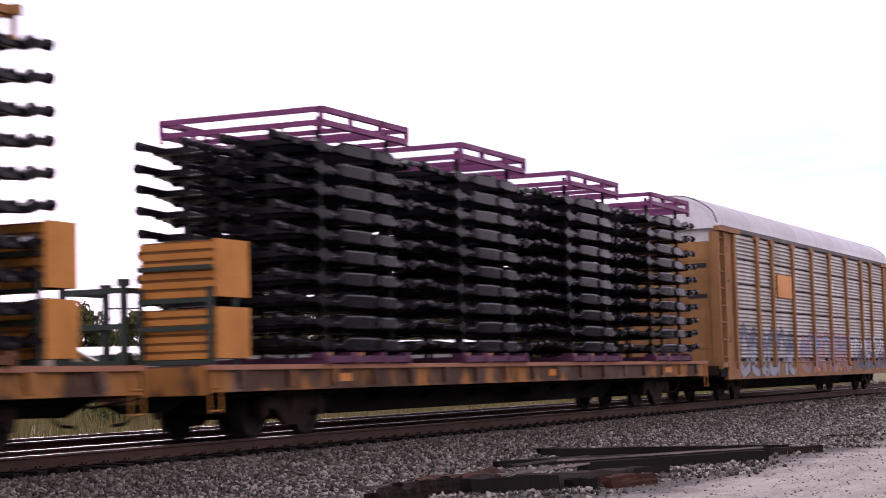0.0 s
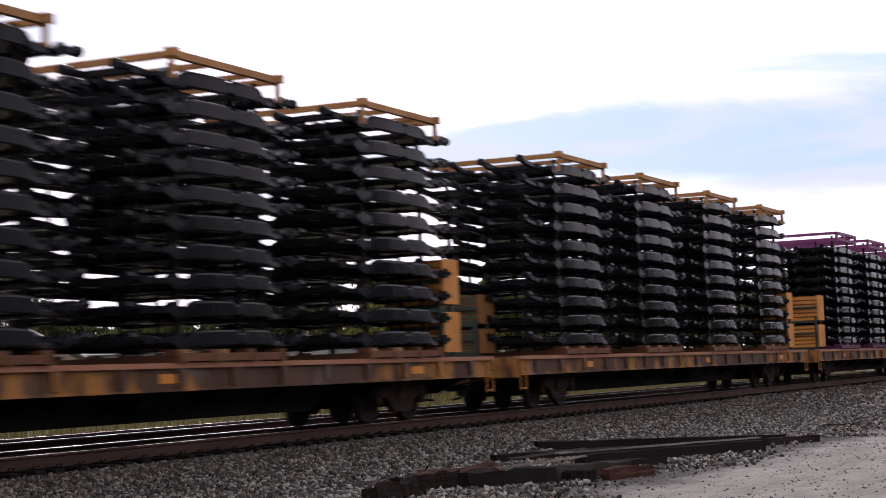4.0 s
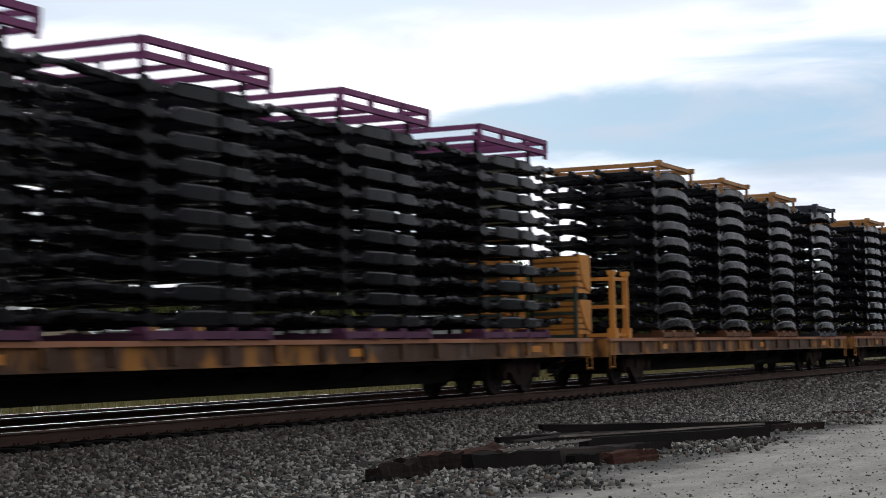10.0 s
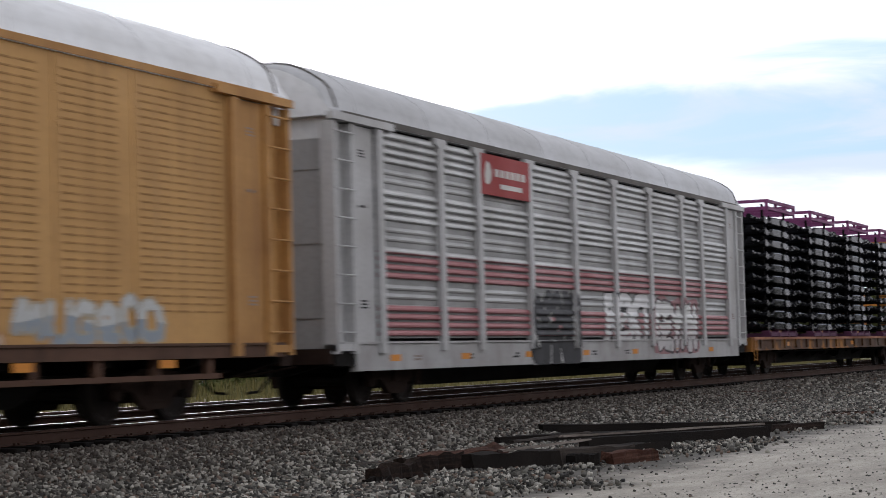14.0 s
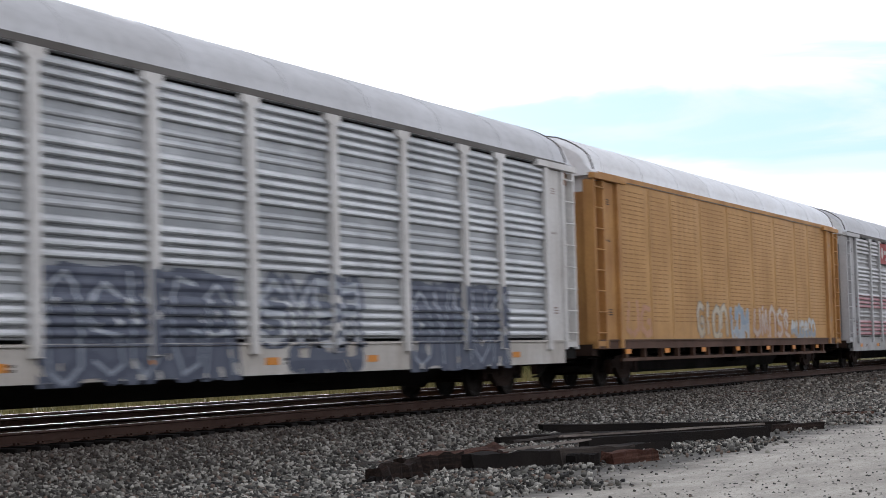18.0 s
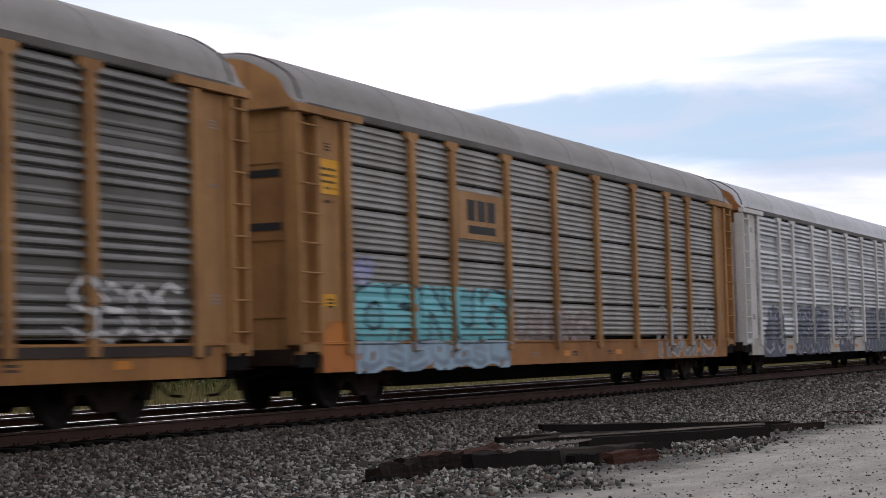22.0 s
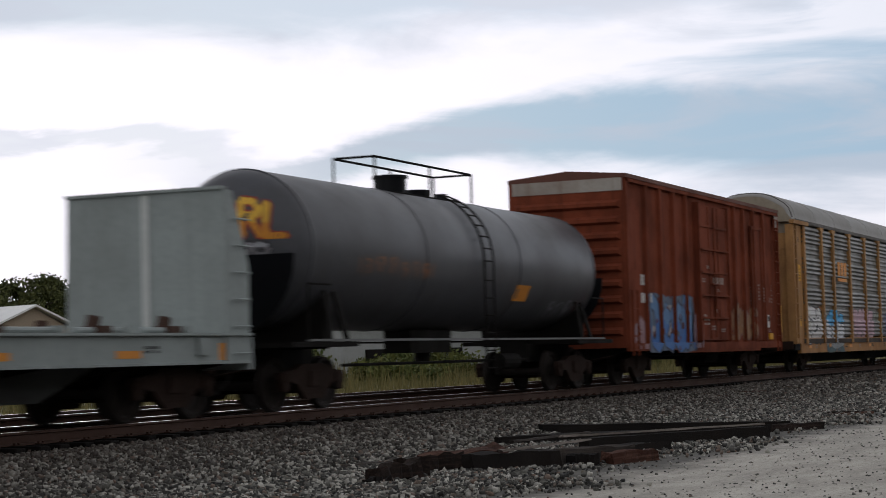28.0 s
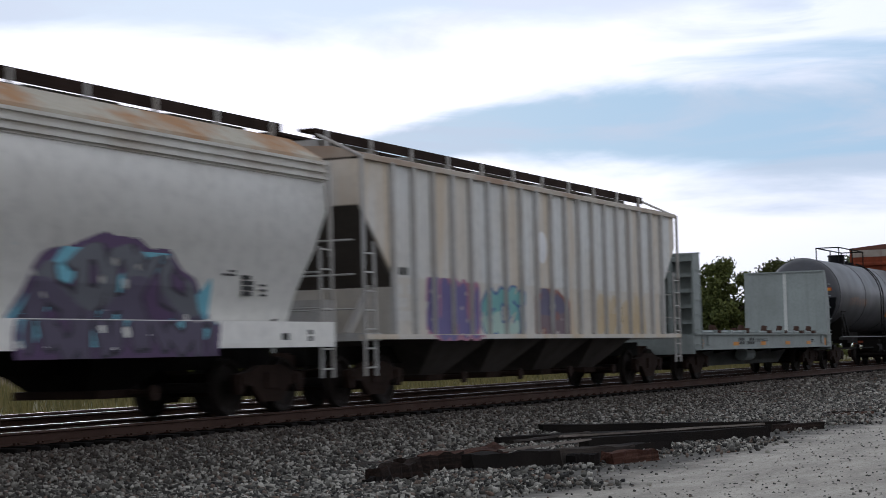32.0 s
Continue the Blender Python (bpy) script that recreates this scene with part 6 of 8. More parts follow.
    plate(bm, [(0.75, -0.60), (1.5, -0.56), (1.5, 0.56), (0.75, 0.60), (0.62, 0.3), (0.62, -0.3)], "z", 0.06, 0.14)
    box(bm, -1.65, -1.20, -0.60, 0.60, 0.05, 0.16)
    box(bm, -2.55, -2.30, -0.56, 0.56, 0.08, 0.18)
    return to_mesh("truck_chassis", bm, M["black"])


CHASSIS = {k: chassis_mesh(k) for k in ("flat", "lobe", "long", "arch")}


def chassis_stack(x0, x1, top, colour, label, layers=10, kind="flat", seed=0, flip=False):
    """Nested vehicle frames between a base rack and a top rack; x0..x1 is the rack's stretch of the train."""
    rng = random.Random(seed)
    x0, x1 = x0 - 0.34, x1 - 0.35
    c = (x0 + x1) / 2
    st = thing("chassis_stack", label, "chassis stack", "stacks of chassis on the flat cars")
    st.location = (c, LINE_Y, 1.20)
    MOVERS.append((st, c, LINE_Y, 1.20))
    half, w = (x1 - x0) / 2, 1.61
    zt = top - 1.29
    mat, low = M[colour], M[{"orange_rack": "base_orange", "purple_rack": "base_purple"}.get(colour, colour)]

    def bar(name, p, q, a, b):
        bm = bm_new(); beam(bm, p, q, a, b)
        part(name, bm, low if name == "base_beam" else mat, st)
    # base rack
    for s in (-1, 1):
        bar("base_beam", (-half, s * (w - 0.08), 0.08), (half, s * (w - 0.08), 0.08), 0.12, 0.12)
        bar("base_beam", (s * half * 0.96, -w, 0.06), (s * half * 0.96, w, 0.06), 0.12, 0.12)
        bar("base_beam", (s * half * 0.35, -w, 0.06), (s * half * 0.35, w, 0.06), 0.10, 0.12)
        for x in (-half * 0.96, -half * 0.35, half * 0.35, half * 0.96):
            bm = bm_new(); box(bm, x - 0.09, x + 0.09, *sorted((s * (w - 0.30), s * (w - 0.04))), 0.10, 0.20)
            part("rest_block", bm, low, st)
    # top rack
    if colour == "purple_rack":
        for z in (zt - 0.05, zt - 0.28):
            for s in (-1, 1):
                bar("top_beam", (-half, s * w, z), (half, s * w, z), 0.09, 0.10)
                bar("top_beam", (s * half, -w, z), (s * half, w, z), 0.09, 0.10)
        for x in (-half, -half * 0.35, half * 0.35, half):
            for s in (-1, 1):
                bar("top_post", (x, s * w, zt - 0.28), (x, s * w, zt), 0.09, 0.09)
        for x in (-half * 0.35, half * 0.35):
            bar("top_beam", (x, -w, zt - 0.28), (x, w, zt - 0.28), 0.09, 0.09)
    else:
        for s in (-1, 1):
            bar("top_beam", (-half, s * w, zt - 0.06), (half, s * w, zt - 0.06), 0.10, 0.11)
            bar("top_beam", (s * half, -w, zt - 0.06), (s * half, w, zt - 0.06), 0.10, 0.11)
            for x in (-half, half):
                bm = bm_new(); box(bm, x - 0.09, x + 0.09, *sorted((s * (w - 0.09), s * (w + 0.09))), zt - 0.10, zt + 0.03)
                part("corner_cap", bm, mat, st)
        for x in (-half * 0.4, half * 0.4):
            bar("top_beam", (x, -w, zt - 0.10), (x, w, zt - 0.10), 0.09, 0.09)
    for sx in (-1, 1):
        for s in (-1, 1):
            bm = bm_new()
            beam(bm, (sx * half, s * w, zt), (sx * half, s * w, zt - 0.42), 0.07, 0.07)
            part("rack_post", bm, mat, st)
            bm = bm_new()
            beam(bm, (sx * half * 0.92, s * 0.78, 0.12), (sx * half * 0.92, s * 0.78, zt - 0.3), 0.06, 0.06)
            part("inner_post", bm, M["black"], st)
    pitch = (zt - (0.98 if colour == "purple_rack" else 0.70)) / (layers - 1)
    for x, y in ((-half * 0.80, 1.36), (half * 0.78, 1.36)):
        for s in (-1, 1):
            bm = bm_new(); beam(bm, (x, s * y, 0.12), (x, s * y, zt - 0.12), 0.07, 0.07)
            part("stack_post", bm, M["steel_dark"], st)
    for x in (-half * 0.82, -half * 0.12, half * 0.5):
        bm = bm_new(); box(bm, x - 0.10, x + 0.10, -1.52, -1.36, 0.0, 0.13 if x > 0 else 0.20)
        part("deck_block", bm, M["orange_rack"], st, "small orange blocking piece")
    for k in range(layers):
        for s in (-1, 1):
            turn = 180 if flip else 0
            part("truck_chassis", CHASSIS[kind], None, st, at=pose(0.26 + rng.uniform(-0.05, 0.05), s * 0.84 + rng.uniform(-0.02, 0.02), 0.22 + k * pitch, rng.uniform(-0.8, 0.8), rng.uniform(-0.5, 0.5), turn + rng.uniform(-0.4, 0.4)))
    return st


def rack_crate(x0, x1, y0, y1, label, h=1.95, skew=0.0, colour="yellow_crate"):
    """Folded yellow rack parts strapped in two tiers at the end of a flat car."""
    c, yc = (x0 + x1) / 2, (y0 + y1) / 2
    cr = thing("rack_crate", label, "rack", "folded racks on the flat cars")
    cr.location = (c, LINE_Y + yc, 1.20)
    MOVERS.append((cr, c, LINE_Y + yc, 1.20))
    a, b = (x1 - x0) / 2, (y1 - y0) / 2
    for tier, (z0, z1) in enumerate(((0.10, h * 0.46), (h * 0.54, h))):
        n = 6
        for k in range(n):
            z = z0 + (z1 - z0) * k / n
            bm = bm_new(); box(bm, -a, a, -b, b, z, z + (z1 - z0) / n * 0.66)
            part("slat", bm, M[colour], cr)
        # inner block in darkened rack paint, so shade shows between the slats
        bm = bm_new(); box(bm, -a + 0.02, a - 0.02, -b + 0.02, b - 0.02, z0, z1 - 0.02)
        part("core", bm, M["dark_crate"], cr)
        bm = bm_new()
        if skew:
            plate(bm, [(-a * 0.9, z1), (a, z1), (a, z0 + 0.05), (a * 0.2, z0 + 0.12), (-a * 0.5, z0 + 0.45)], "y", -b - 0.03, -b)
        else:
            plate(bm, [(-a, z0), (a, z0), (a, z1), (-a, z1)], "y", -b - 0.03, -b)
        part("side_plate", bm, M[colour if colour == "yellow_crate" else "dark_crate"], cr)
    for x in (-a - 0.05, a * 0.35):
        for s in (-1, 1):
            bm = bm_new(); beam(bm, (x, s * b * 0.92, 0), (x, s * b * 0.92, h * 0.62), 0.07, 0.09)
            part("upright", bm, M["green_strap"], cr)
    for z in (0.02, h * 0.28, h * 0.5, h * 0.76):
        bm = bm_new(); beam(bm, (-a - 0.06, -b, z + 0.03), (-a - 0.06, b, z + 0.03), 0.05, 0.07)
        part("cross_strap", bm, M["green_strap"], cr)
    return cr


def rail_stand(x0, x1, y0, y1, label, colour="yellow_crate", h=1.62):
    st = thing("rack_stand", label, "rack", "folded racks on the flat cars")
    c = (x0 + x1) / 2
    st.location = (c, LINE_Y, 1.20)
    MOVERS.append((st, c, LINE_Y, 1.20))
    a = (x1 - x0) / 2
    for x in (-a, a):
        for y in (y0, y1):
            bm = bm_new(); beam(bm, (x, y, 0), (x, y, h), 0.12, 0.12)
            box(bm, x - 0.11, x + 0.11, y - 0.11, y + 0.11, 0, 0.24)
            box(bm, x - 0.09, x + 0.09, y - 0.09, y + 0.09, h - 0.06, h + 0.04)
            part("post", bm, M[colour], st)
    for z in (0.08, h * 0.48, h * 0.9):
        for p, q in (((-a, y0, z), (a, y0, z)), ((-a, y1, z), (a, y1, z)), ((-a, y0, z), (-a, y1, z))):
            bm = bm_new(); beam(bm, p, q, 0.07, 0.085)
            part("rail", bm, M[colour], st)
    return st


def build_flats():
    lab = "yellow-brown rusty flat car loaded with stacked vehicle chassis"
    flat_car(244.7, lab, 13.45)
    flat_car(216.05, lab, 13.45)
    flat_car(187.6, lab, 13.5)
    flat_car(159.3, lab, 13.4)
    flat_car(131.3, lab, 13.35)
    pl, ol, dl = ("stack of black vehicle chassis under a magenta steel rack", "stack of black vehicle chassis under an orange steel rack", "stack of black vehicle chassis under a dark blue steel rack")
    for k, (a, b) in enumerate(((235.2, 238.6), (241.1, 244.5), (247.3, 250.7), (253.4, 256.7))):
        chassis_stack(a, b, 5.70, "purple_rack", pl, 10, "flat", 20 + k)
    for k, (a, b) in enumerate(((205.6, 208.7), (211.6, 214.75), (217.8, 220.8), (223.8, 226.8))):
        chassis_stack(a, b, 5.93, "orange_rack", ol, 10, "long" if k == 0 else "lobe", 30 + k)
    for k, (a, b) in enumerate(((177.4, 180.4), (183.1, 186.2), (189.3, 192.5), (195.6, 198.75))):
        chassis_stack(a, b, 5.95, "orange_rack", ol, 10, "long" if k == 0 else "lobe", 40 + k)
    for k, (a, b) in enumerate(((150.25, 153.2), (156.3, 159.1), (162.3, 165.1), (168.3, 171.1))):
        chassis_stack(a, b, 5.93, "dark_rack" if k == 3 else "orange_rack", dl if k == 3 else ol, 10, "arch", 50 + k)
    for k, (a, b) in enumerate(((120.0, 123.6), (126.05, 129.7), (132.2, 135.8), (138.3, 142.0))):
        chassis_stack(a, b, 5.68, "purple_rack", pl, 10, "flat", 60 + k)
    cl = "folded yellow rack parts strapped in two tiers with dark green uprights"
    rack_crate(231.5, 232.5, -1.48, -0.10, cl)
    rack_crate(227.3, 228.05, -1.40, -0.20, cl)
    rail_stand(231.6, 232.8, 0.25, 1.42, "dark green open steel rack stand on the flat car", "green_strap", 1.36)
    rack_crate(143.85, 144.65, -1.48, -0.30, cl, skew=1)
    rack_crate(143.85, 144.65, 0.45, 1.50, cl, skew=1)
    rack_crate(198.9, 199.65, -1.40, -0.20, cl)
    rack_crate(203.2, 204.1, -0.30, 0.90, "dark green folded rack parts strapped on the flat car's end", 1.40, 0, "green_crate")
    rail_stand(146.5, 147.5, -1.40, 1.40, "open yellow steel rack stand on the flat car's end")


# ---- box car ----
def build_boxcar():
    half = 7.7
    p = Paint("oxide_red_side", (0.185, 0.046, 0.022), 0.8, 0, (0.070, 0.021, 0.012), 0.75, 1.1, 12, 0.15, streak=0.75, gloss=0.08)
    red = p.done()
    car = start_car("box_car", "oxide-red ribbed box car with weathered spray paint", "railcar", -31.6, half, (-5.55, 5.55))
    add_underframe(car, half, 0.45, 1.05)
    bm = bm_new()
    box(bm, -half + 0.08, half - 0.08, -1.48, 1.48, 1.02, 5.24)
    part("body", bm, red, car)
    bm = bm_new()
    plate(bm, [(-1.60, 5.22), (1.60, 5.22), (1.60, 5.32), (0, 5.46), (-1.60, 5.32)], "x", -half, half)
    part("roof", bm, paint("red_brown_roof", (0.13, 0.05, 0.035), 0.7, 0, (0.06, 0.03, 0.02), 0.5), car)
    for s in (-1, 1):
        k = 0
        for x in (-6.05, -4.85, -3.65, -2.5, 2.45, 3.5, 4.65, 5.85):
            bm = bm_new()
            plate(bm, [(x - 0.10, s * 1.48), (x + 0.10, s * 1.48), (x + 0.06, s * 1.580), (x - 0.06, s * 1.580)], "z", 1.05, 5.16)
            part("side_rib", bm, red, car)
        bm = bm_new()
        y0, y1 = sorted((s * 1.48, s * 1.585))
        box(bm, -half + 0.02, half - 0.02, y0, y1, 5.12, 5.24)
        box(bm, -half + 0.02, half - 0.02, y0, y1, 0.86, 1.06)
        for x in (-half + 0.02, half - 0.16):
            box(bm, x, x + 0.14, y0, y1, 1.0, 5.2)
        part("frame", bm, red, car)
        bm = bm_new()
        box(bm, -1.55, 1.35, *sorted((s * 1.50, s * 1.60)), 1.12, 4.95)
        door = part("door", bm, red, car)
        for z in (1.75, 2.40, 3.05, 3.70, 4.35):
            bm = bm_new(); box(bm, -1.50, 1.30, *sorted((s * 1.60, s * 1.63)), z - 0.03, z + 0.03)
            part("door_bar", bm, red, door)
        for x in (-1.5, -0.55, 0.4, 1.3):
            bm = bm_new(); box(bm, x - 0.04, x + 0.04, *sorted((s * 1.60, s * 1.62)), 1.15, 4.92)
            part("door_stile", bm, red, door)
        bm = bm_new()
        rod(bm, (-0.2, s * 1.66, 1.2), (-0.2, s * 1.66, 4.9), 0.025, 6)
        rod(bm, (-0.55, s * 1.67, 2.7), (0.15, s * 1.67, 2.7), 0.03, 6)
        part("lock_bar", bm, red, door)
        add_ladder(car, red, -half + 0.42, s * 1.60, 0.75, 2.4)
        add_ladder(car, red, half - 0.42, s * 1.60, 0.75, 5.0)
        bm = bm_new()
        box(bm, 1.72, 1.92, *sorted((s * 1.486, s * 1.492)), 1.28, 1.80)
        part("reflector", bm, M["yellow_placard"], car)
        bm = bm_new(); box(bm, half - 0.13, half - 0.01, *sorted((s * 1.586, s * 1.592)), 1.32, 2.20)
        part("reflector", bm, M["yellow_placard"], car)
        bm = bm_new(); box(bm, -3.2, 5.0, *sorted((s * 1.40, s * 1.57)), 0.78, 0.86)
        part("door_track", bm, red, car)
        bm = bm_new(); box(bm, -0.20, 0.20, *sorted((s * 1.631, s * 1.70)), 2.0, 2.30)
        part("lock_box", bm, red, door)
    def red_side(x, z):
        y = np.full(np.shape(x), -1.482)
        for e in (-6.05, -4.85, -3.65, -2.5, 2.45, 3.5, 4.65, 5.85):
            y = np.where(np.abs(x - e) < 0.10, -1.582, y)
        y = np.where((x > 4.35) & (x < 5.5) & (y > -1.54), -1.537, y)
        return np.where((x > -1.55) & (x < 1.35), -1.632, np.where(z < 1.06, -1.587, y))
    spray(car, "blue spray-painted letters with a black crest", red_side, -6.0, -2.0, 0.95, 2.2, ["ring", "coil", "hook", "spike"], (0.10, 0.20, 0.36), (0.05, 0.14, 0.36), (0.02, 0.03, 0.06), 71, 0.16, 0.06, back=(0.09, 0.12, 0.17), grow=0.16, counter=(0.34, 0.30, 0.30))
    spray(car, "faded lilac spray paint", red_side, -2.1, -1.6, 0.95, 1.7, ["zig"], (0.28, 0.22, 0.27), (0.22, 0.16, 0.20), (0.16, 0.07, 0.07), 72, 0.12, 0.05)
    spray(car, "faded pink spray paint", red_side, -7.0, -6.3, 0.95, 1.6, ["arch"], (0.30, 0.20, 0.22), (0.26, 0.15, 0.16), (0.18, 0.08, 0.07), 75, 0.12, 0.05)
    spray(car, "faded tan spray-painted letters", red_side, 1.6, 4.7, 1.15, 2.05, ["coil", "vault", "spike", "ring", "hook"], (0.22, 0.115, 0.055), (0.24, 0.12, 0.05), (0.12, 0.045, 0.03), 73, 0.10, 0.05, worn=0.14)
    # hatch in a raised frame beside the far end
    for s in (-1, 1):
        for xa, xb, za, zb in ((4.30, 4.38, 1.08, 4.62), (5.47, 5.55, 1.08, 4.62), (4.30, 5.55, 4.54, 4.64)):
            bm = bm_new(); box(bm, xa, xb, *sorted((s * 1.50, s * 1.575)), za, zb)
            part("hatch_frame", bm, red, car)
        for z, w2 in ((1.72, 1.32), (2.36, 1.40), (3.00, 0.9), (3.66, 1.40)):
            bm = bm_new(); box(bm, -1.52, -1.52 + 2 * w2, *sorted((s * 1.60, s * 1.672)), z, z + 0.045)
            part("door_ledge", bm, red, car)
        for x in (-1.62, 1.36):
            bm = bm_new(); box(bm, x, x + 0.09, *sorted((s * 1.48, s * 1.655)), 1.10, 5.0)
            part("door_jamb", bm, red, car)
    for s in (-1, 1):
        bm = bm_new(); box(bm, 4.35, 5.5, *sorted((s * 1.481, s * 1.535)), 1.10, 4.55)
        part("side_hatch", bm, red, car)
    white_top = paint("weathered_white_end_band", (0.34, 0.31, 0.27), 0.7, 0, (0.16, 0.10, 0.07), 0.6, 1.2, 12, 0.1, streak=0.4)
    for e in (-1, 1):
        bm = bm_new()
        box(bm, *sorted((e * (half - 0.08), e * half)), -1.50, 1.50, 0.95, 5.24)
        part("end_wall", bm, red, car)
        for k in range(9):
            z = 1.25 + k * 0.40
            bm = bm_new()
            sgn = e
            lo = [(-1.42, z), (1.42, z), (1.36, z + 0.09), (1.42, z + 0.20), (-1.42, z + 0.20), (-1.36, z + 0.09)]
            v = [((half + 0.002), -1.42, z), ((half + 0.12), -1.36, z + 0.06), ((half + 0.12), -1.36, z + 0.15), ((half + 0.002), -1.42, z + 0.22)]
            a = [bm.verts.new((e * x, y, zz)) for x, y, zz in v]
            b = [bm.verts.new((e * x, -y, zz)) for x, y, zz in v]
            for i in range(3):
                bm.faces.new((a[i], a[i + 1], b[i + 1], b[i]))
            bm.faces.new(a); bm.faces.new(b[::-1]); bm.faces.new((a[3], a[0], b[0], b[3]))
            part("end_rib", bm, red, car)
        bm = bm_new(); box(bm, *sorted((e * (half + 0.001), e * (half + 0.02))), -1.48, 1.48, 4.90, 5.22)
        part("end_band", bm, white_top, car, "weathered white band")
    stencil(car, "stencil", -6.45, 2.55, 0.5, 0.30, M["white_mark"], -1.486, 1, 0.1, 3, 3)
    stencil(car, "stencil", -6.45, 2.10, 0.95, 0.28, M["white_mark"], -1.486, 1, 0.1, 5, 4)
    stencil(car, "stencil", 5.2, 2.2, 0.6, 0.8, M["grey_mark"], -1.486, 6, 0.55, 3, 5)
    for x, z, w2, h2, sd in ((-1.3, 2.75, 0.32, 0.14, 11), (-0.05, 1.9, 0.2, 0.34, 12), (0.5, 1.35, 0.45, 0.12, 13), (-0.6, 1.4, 0.7, 0.16, 14), (0.1, 2.5, 0.42, 0.1, 15), (-0.8, 3.15, 0.28, 0.1, 16)):
        stencil(car, "stencil", x, z, w2, h2, M["grey_mark"], -1.606, 2, 0.35, 4, sd)
    for x, z, w2, h2, sd in ((5.05, 2.35, 0.16, 0.55, 17), (5.62, 2.3, 0.2, 0.5, 18), (6.3, 2.3, 0.5, 0.16, 19), (6.6, 2.5, 0.14, 0.4, 20), (6.2, 1.35, 0.3, 0.1, 21), (2.9, 1.5, 0.25, 0.12, 22)):
        stencil(car, "stencil", x, z, w2, h2, M["grey_mark"], -1.542, 5, 0.5, 2, sd)
    bm = bm_new(); box(bm, half - 0.55, half - 0.06, -1.592, -1.587, 4.74, 5.10)
    part("end_band", bm, M["grey_mark"], car, "faded white corner patch")
    board(car, "placard", 6.05, 6.35, 1.50, 1.90, M["white_mark"], -1.54)
    board(car, "placard_panel", 6.10, 6.30, 1.70, 1.85, M["black_mark"], -1.546)
    stencil(car, "stencil", 4.3, 2.2, 0.35, 0.6, M["grey_mark"], -1.486, 6, 0.5, 2, 6)
    stencil(car, "stencil", -0.2, 2.72, 1.1, 0.22, M["grey_mark"], -1.604, 1, 0.1, 5, 7)
    stencil(car, "stencil", -1.2, 1.55, 0.6, 0.35, M["grey_mark"], -1.604, 3, 0.5, 2, 8)
    board(car, "placard", 6.35, 6.75, 1.12, 1.32, M["yellow_placard"], -1.54)


# ---- tank car ----
def build_tank():
    half = 8.0
    p = Paint("sooty_black_tank", (0.060, 0.062, 0.070), 0.40, 0, (0.050, 0.046, 0.044), 0.6, 0.6, 10, 0.06, streak=0.4)
    p.spray(-5.2, -2.2, 2.35, 2.75, (0.26, 0.10, 0.03, 1), (0.14, 0.07, 0.04, 1), (0.06, 0.05, 0.045, 1), 81, 2.4, 0.6)
    p.spray(4.6, 6.2, 1.6, 2.1, (0.3, 0.3, 0.32, 1), (0.12, 0.12, 0.13, 1), (0.06, 0.06, 0.06, 1), 85, 2.0, 0.6)
    shell = p.done()
    car = start_car("tank_car", "sooty dark grey tank car with orange spray paint on its head", "railcar", -48.35, half, (-6.5, 6.5))
    R, zc, a = 1.40, 2.80, 7.05
    bm = bm_new()
    seg = 48
    stations = [(-a - 0.62, 0.0), (-a - 0.60, 0.30), (-a - 0.52, 0.62), (-a - 0.38, 0.86), (-a - 0.18, 0.97), (-a, 1.0)]
    stations += [(x, 1.0) for x in (-4.0, 0.0, 4.0)] + [(-x, k) for x, k in stations[::-1]]
    rings = []
    for x, k in stations:
        rings.append([bm.verts.new((x, R * k * math.cos(2 * math.pi * j / seg), zc + R * k * math.sin(2 * math.pi * j / seg))) for j in range(seg)] if k > 0 else [bm.verts.new((x, 0, zc))])
    for r, s in zip(rings, rings[1:]):
        for j in range(seg):
            i = (j + 1) % seg
            if len(r) == 1:
                bm.faces.new((r[0], s[j], s[i]))
            elif len(s) == 1:
                bm.faces.new((r[j], r[i], s[0]))
            else:
                bm.faces.new((r[j], r[i], s[i], s[j]))
    for f in bm.faces:
        f.smooth = True
    part("tank", bm, shell, car)
    ks, xs = [k for _, k in stations[:6]], [x for x, _ in stations[:6]]

    def head(u, z):
        return np.interp(np.hypot(u, z - zc) / R, ks, xs) - 0.004
    spray(car, "orange and yellow spray-painted letters on the tank head", head, -0.65, 1.15, 2.96, 3.58, ["bend", "bar", "R", "L"], (0.74, 0.44, 0.05), (0.66, 0.27, 0.03), (0.30, 0.05, 0.03), 84, 0.06, 0.035, worn=0.0, on_end=True)
    spray(car, "white and grey spray-painted drips on the tank head", head, -0.65, 0.85, 2.70, 2.90, ["ring", "cup", "ring", "cup", "ring"], (0.42, 0.42, 0.44), (0.22, 0.21, 0.22), (0.04, 0.038, 0.04), 86, 0.04, 0.03, on_end=True)
    for x in (-a, -2.4, 2.4, a):
        bm = bm_new()
        hoop = [[bm.verts.new((x + dx, rr * math.cos(2 * math.pi * j / seg), zc + rr * math.sin(2 * math.pi * j / seg))) for j in range(seg)] for dx, rr in ((-0.04, R - 0.01), (-0.04, R + 0.012), (0.04, R + 0.012), (0.04, R - 0.01))]
        for q in range(4):
            for j in range(seg):
                i = (j + 1) % seg
                bm.faces.new((hoop[q][j], hoop[q][i], hoop[(q + 1) % 4][i], hoop[(q + 1) % 4][j]))
        part("weld_band", bm, shell, car)
    # running board, saddles and stub sills
    for s in (-1, 1):
        bm = bm_new(); box(bm, -half + 0.6, half - 0.6, *sorted((s * 1.42, s * 1.50)), 1.175, 1.215)
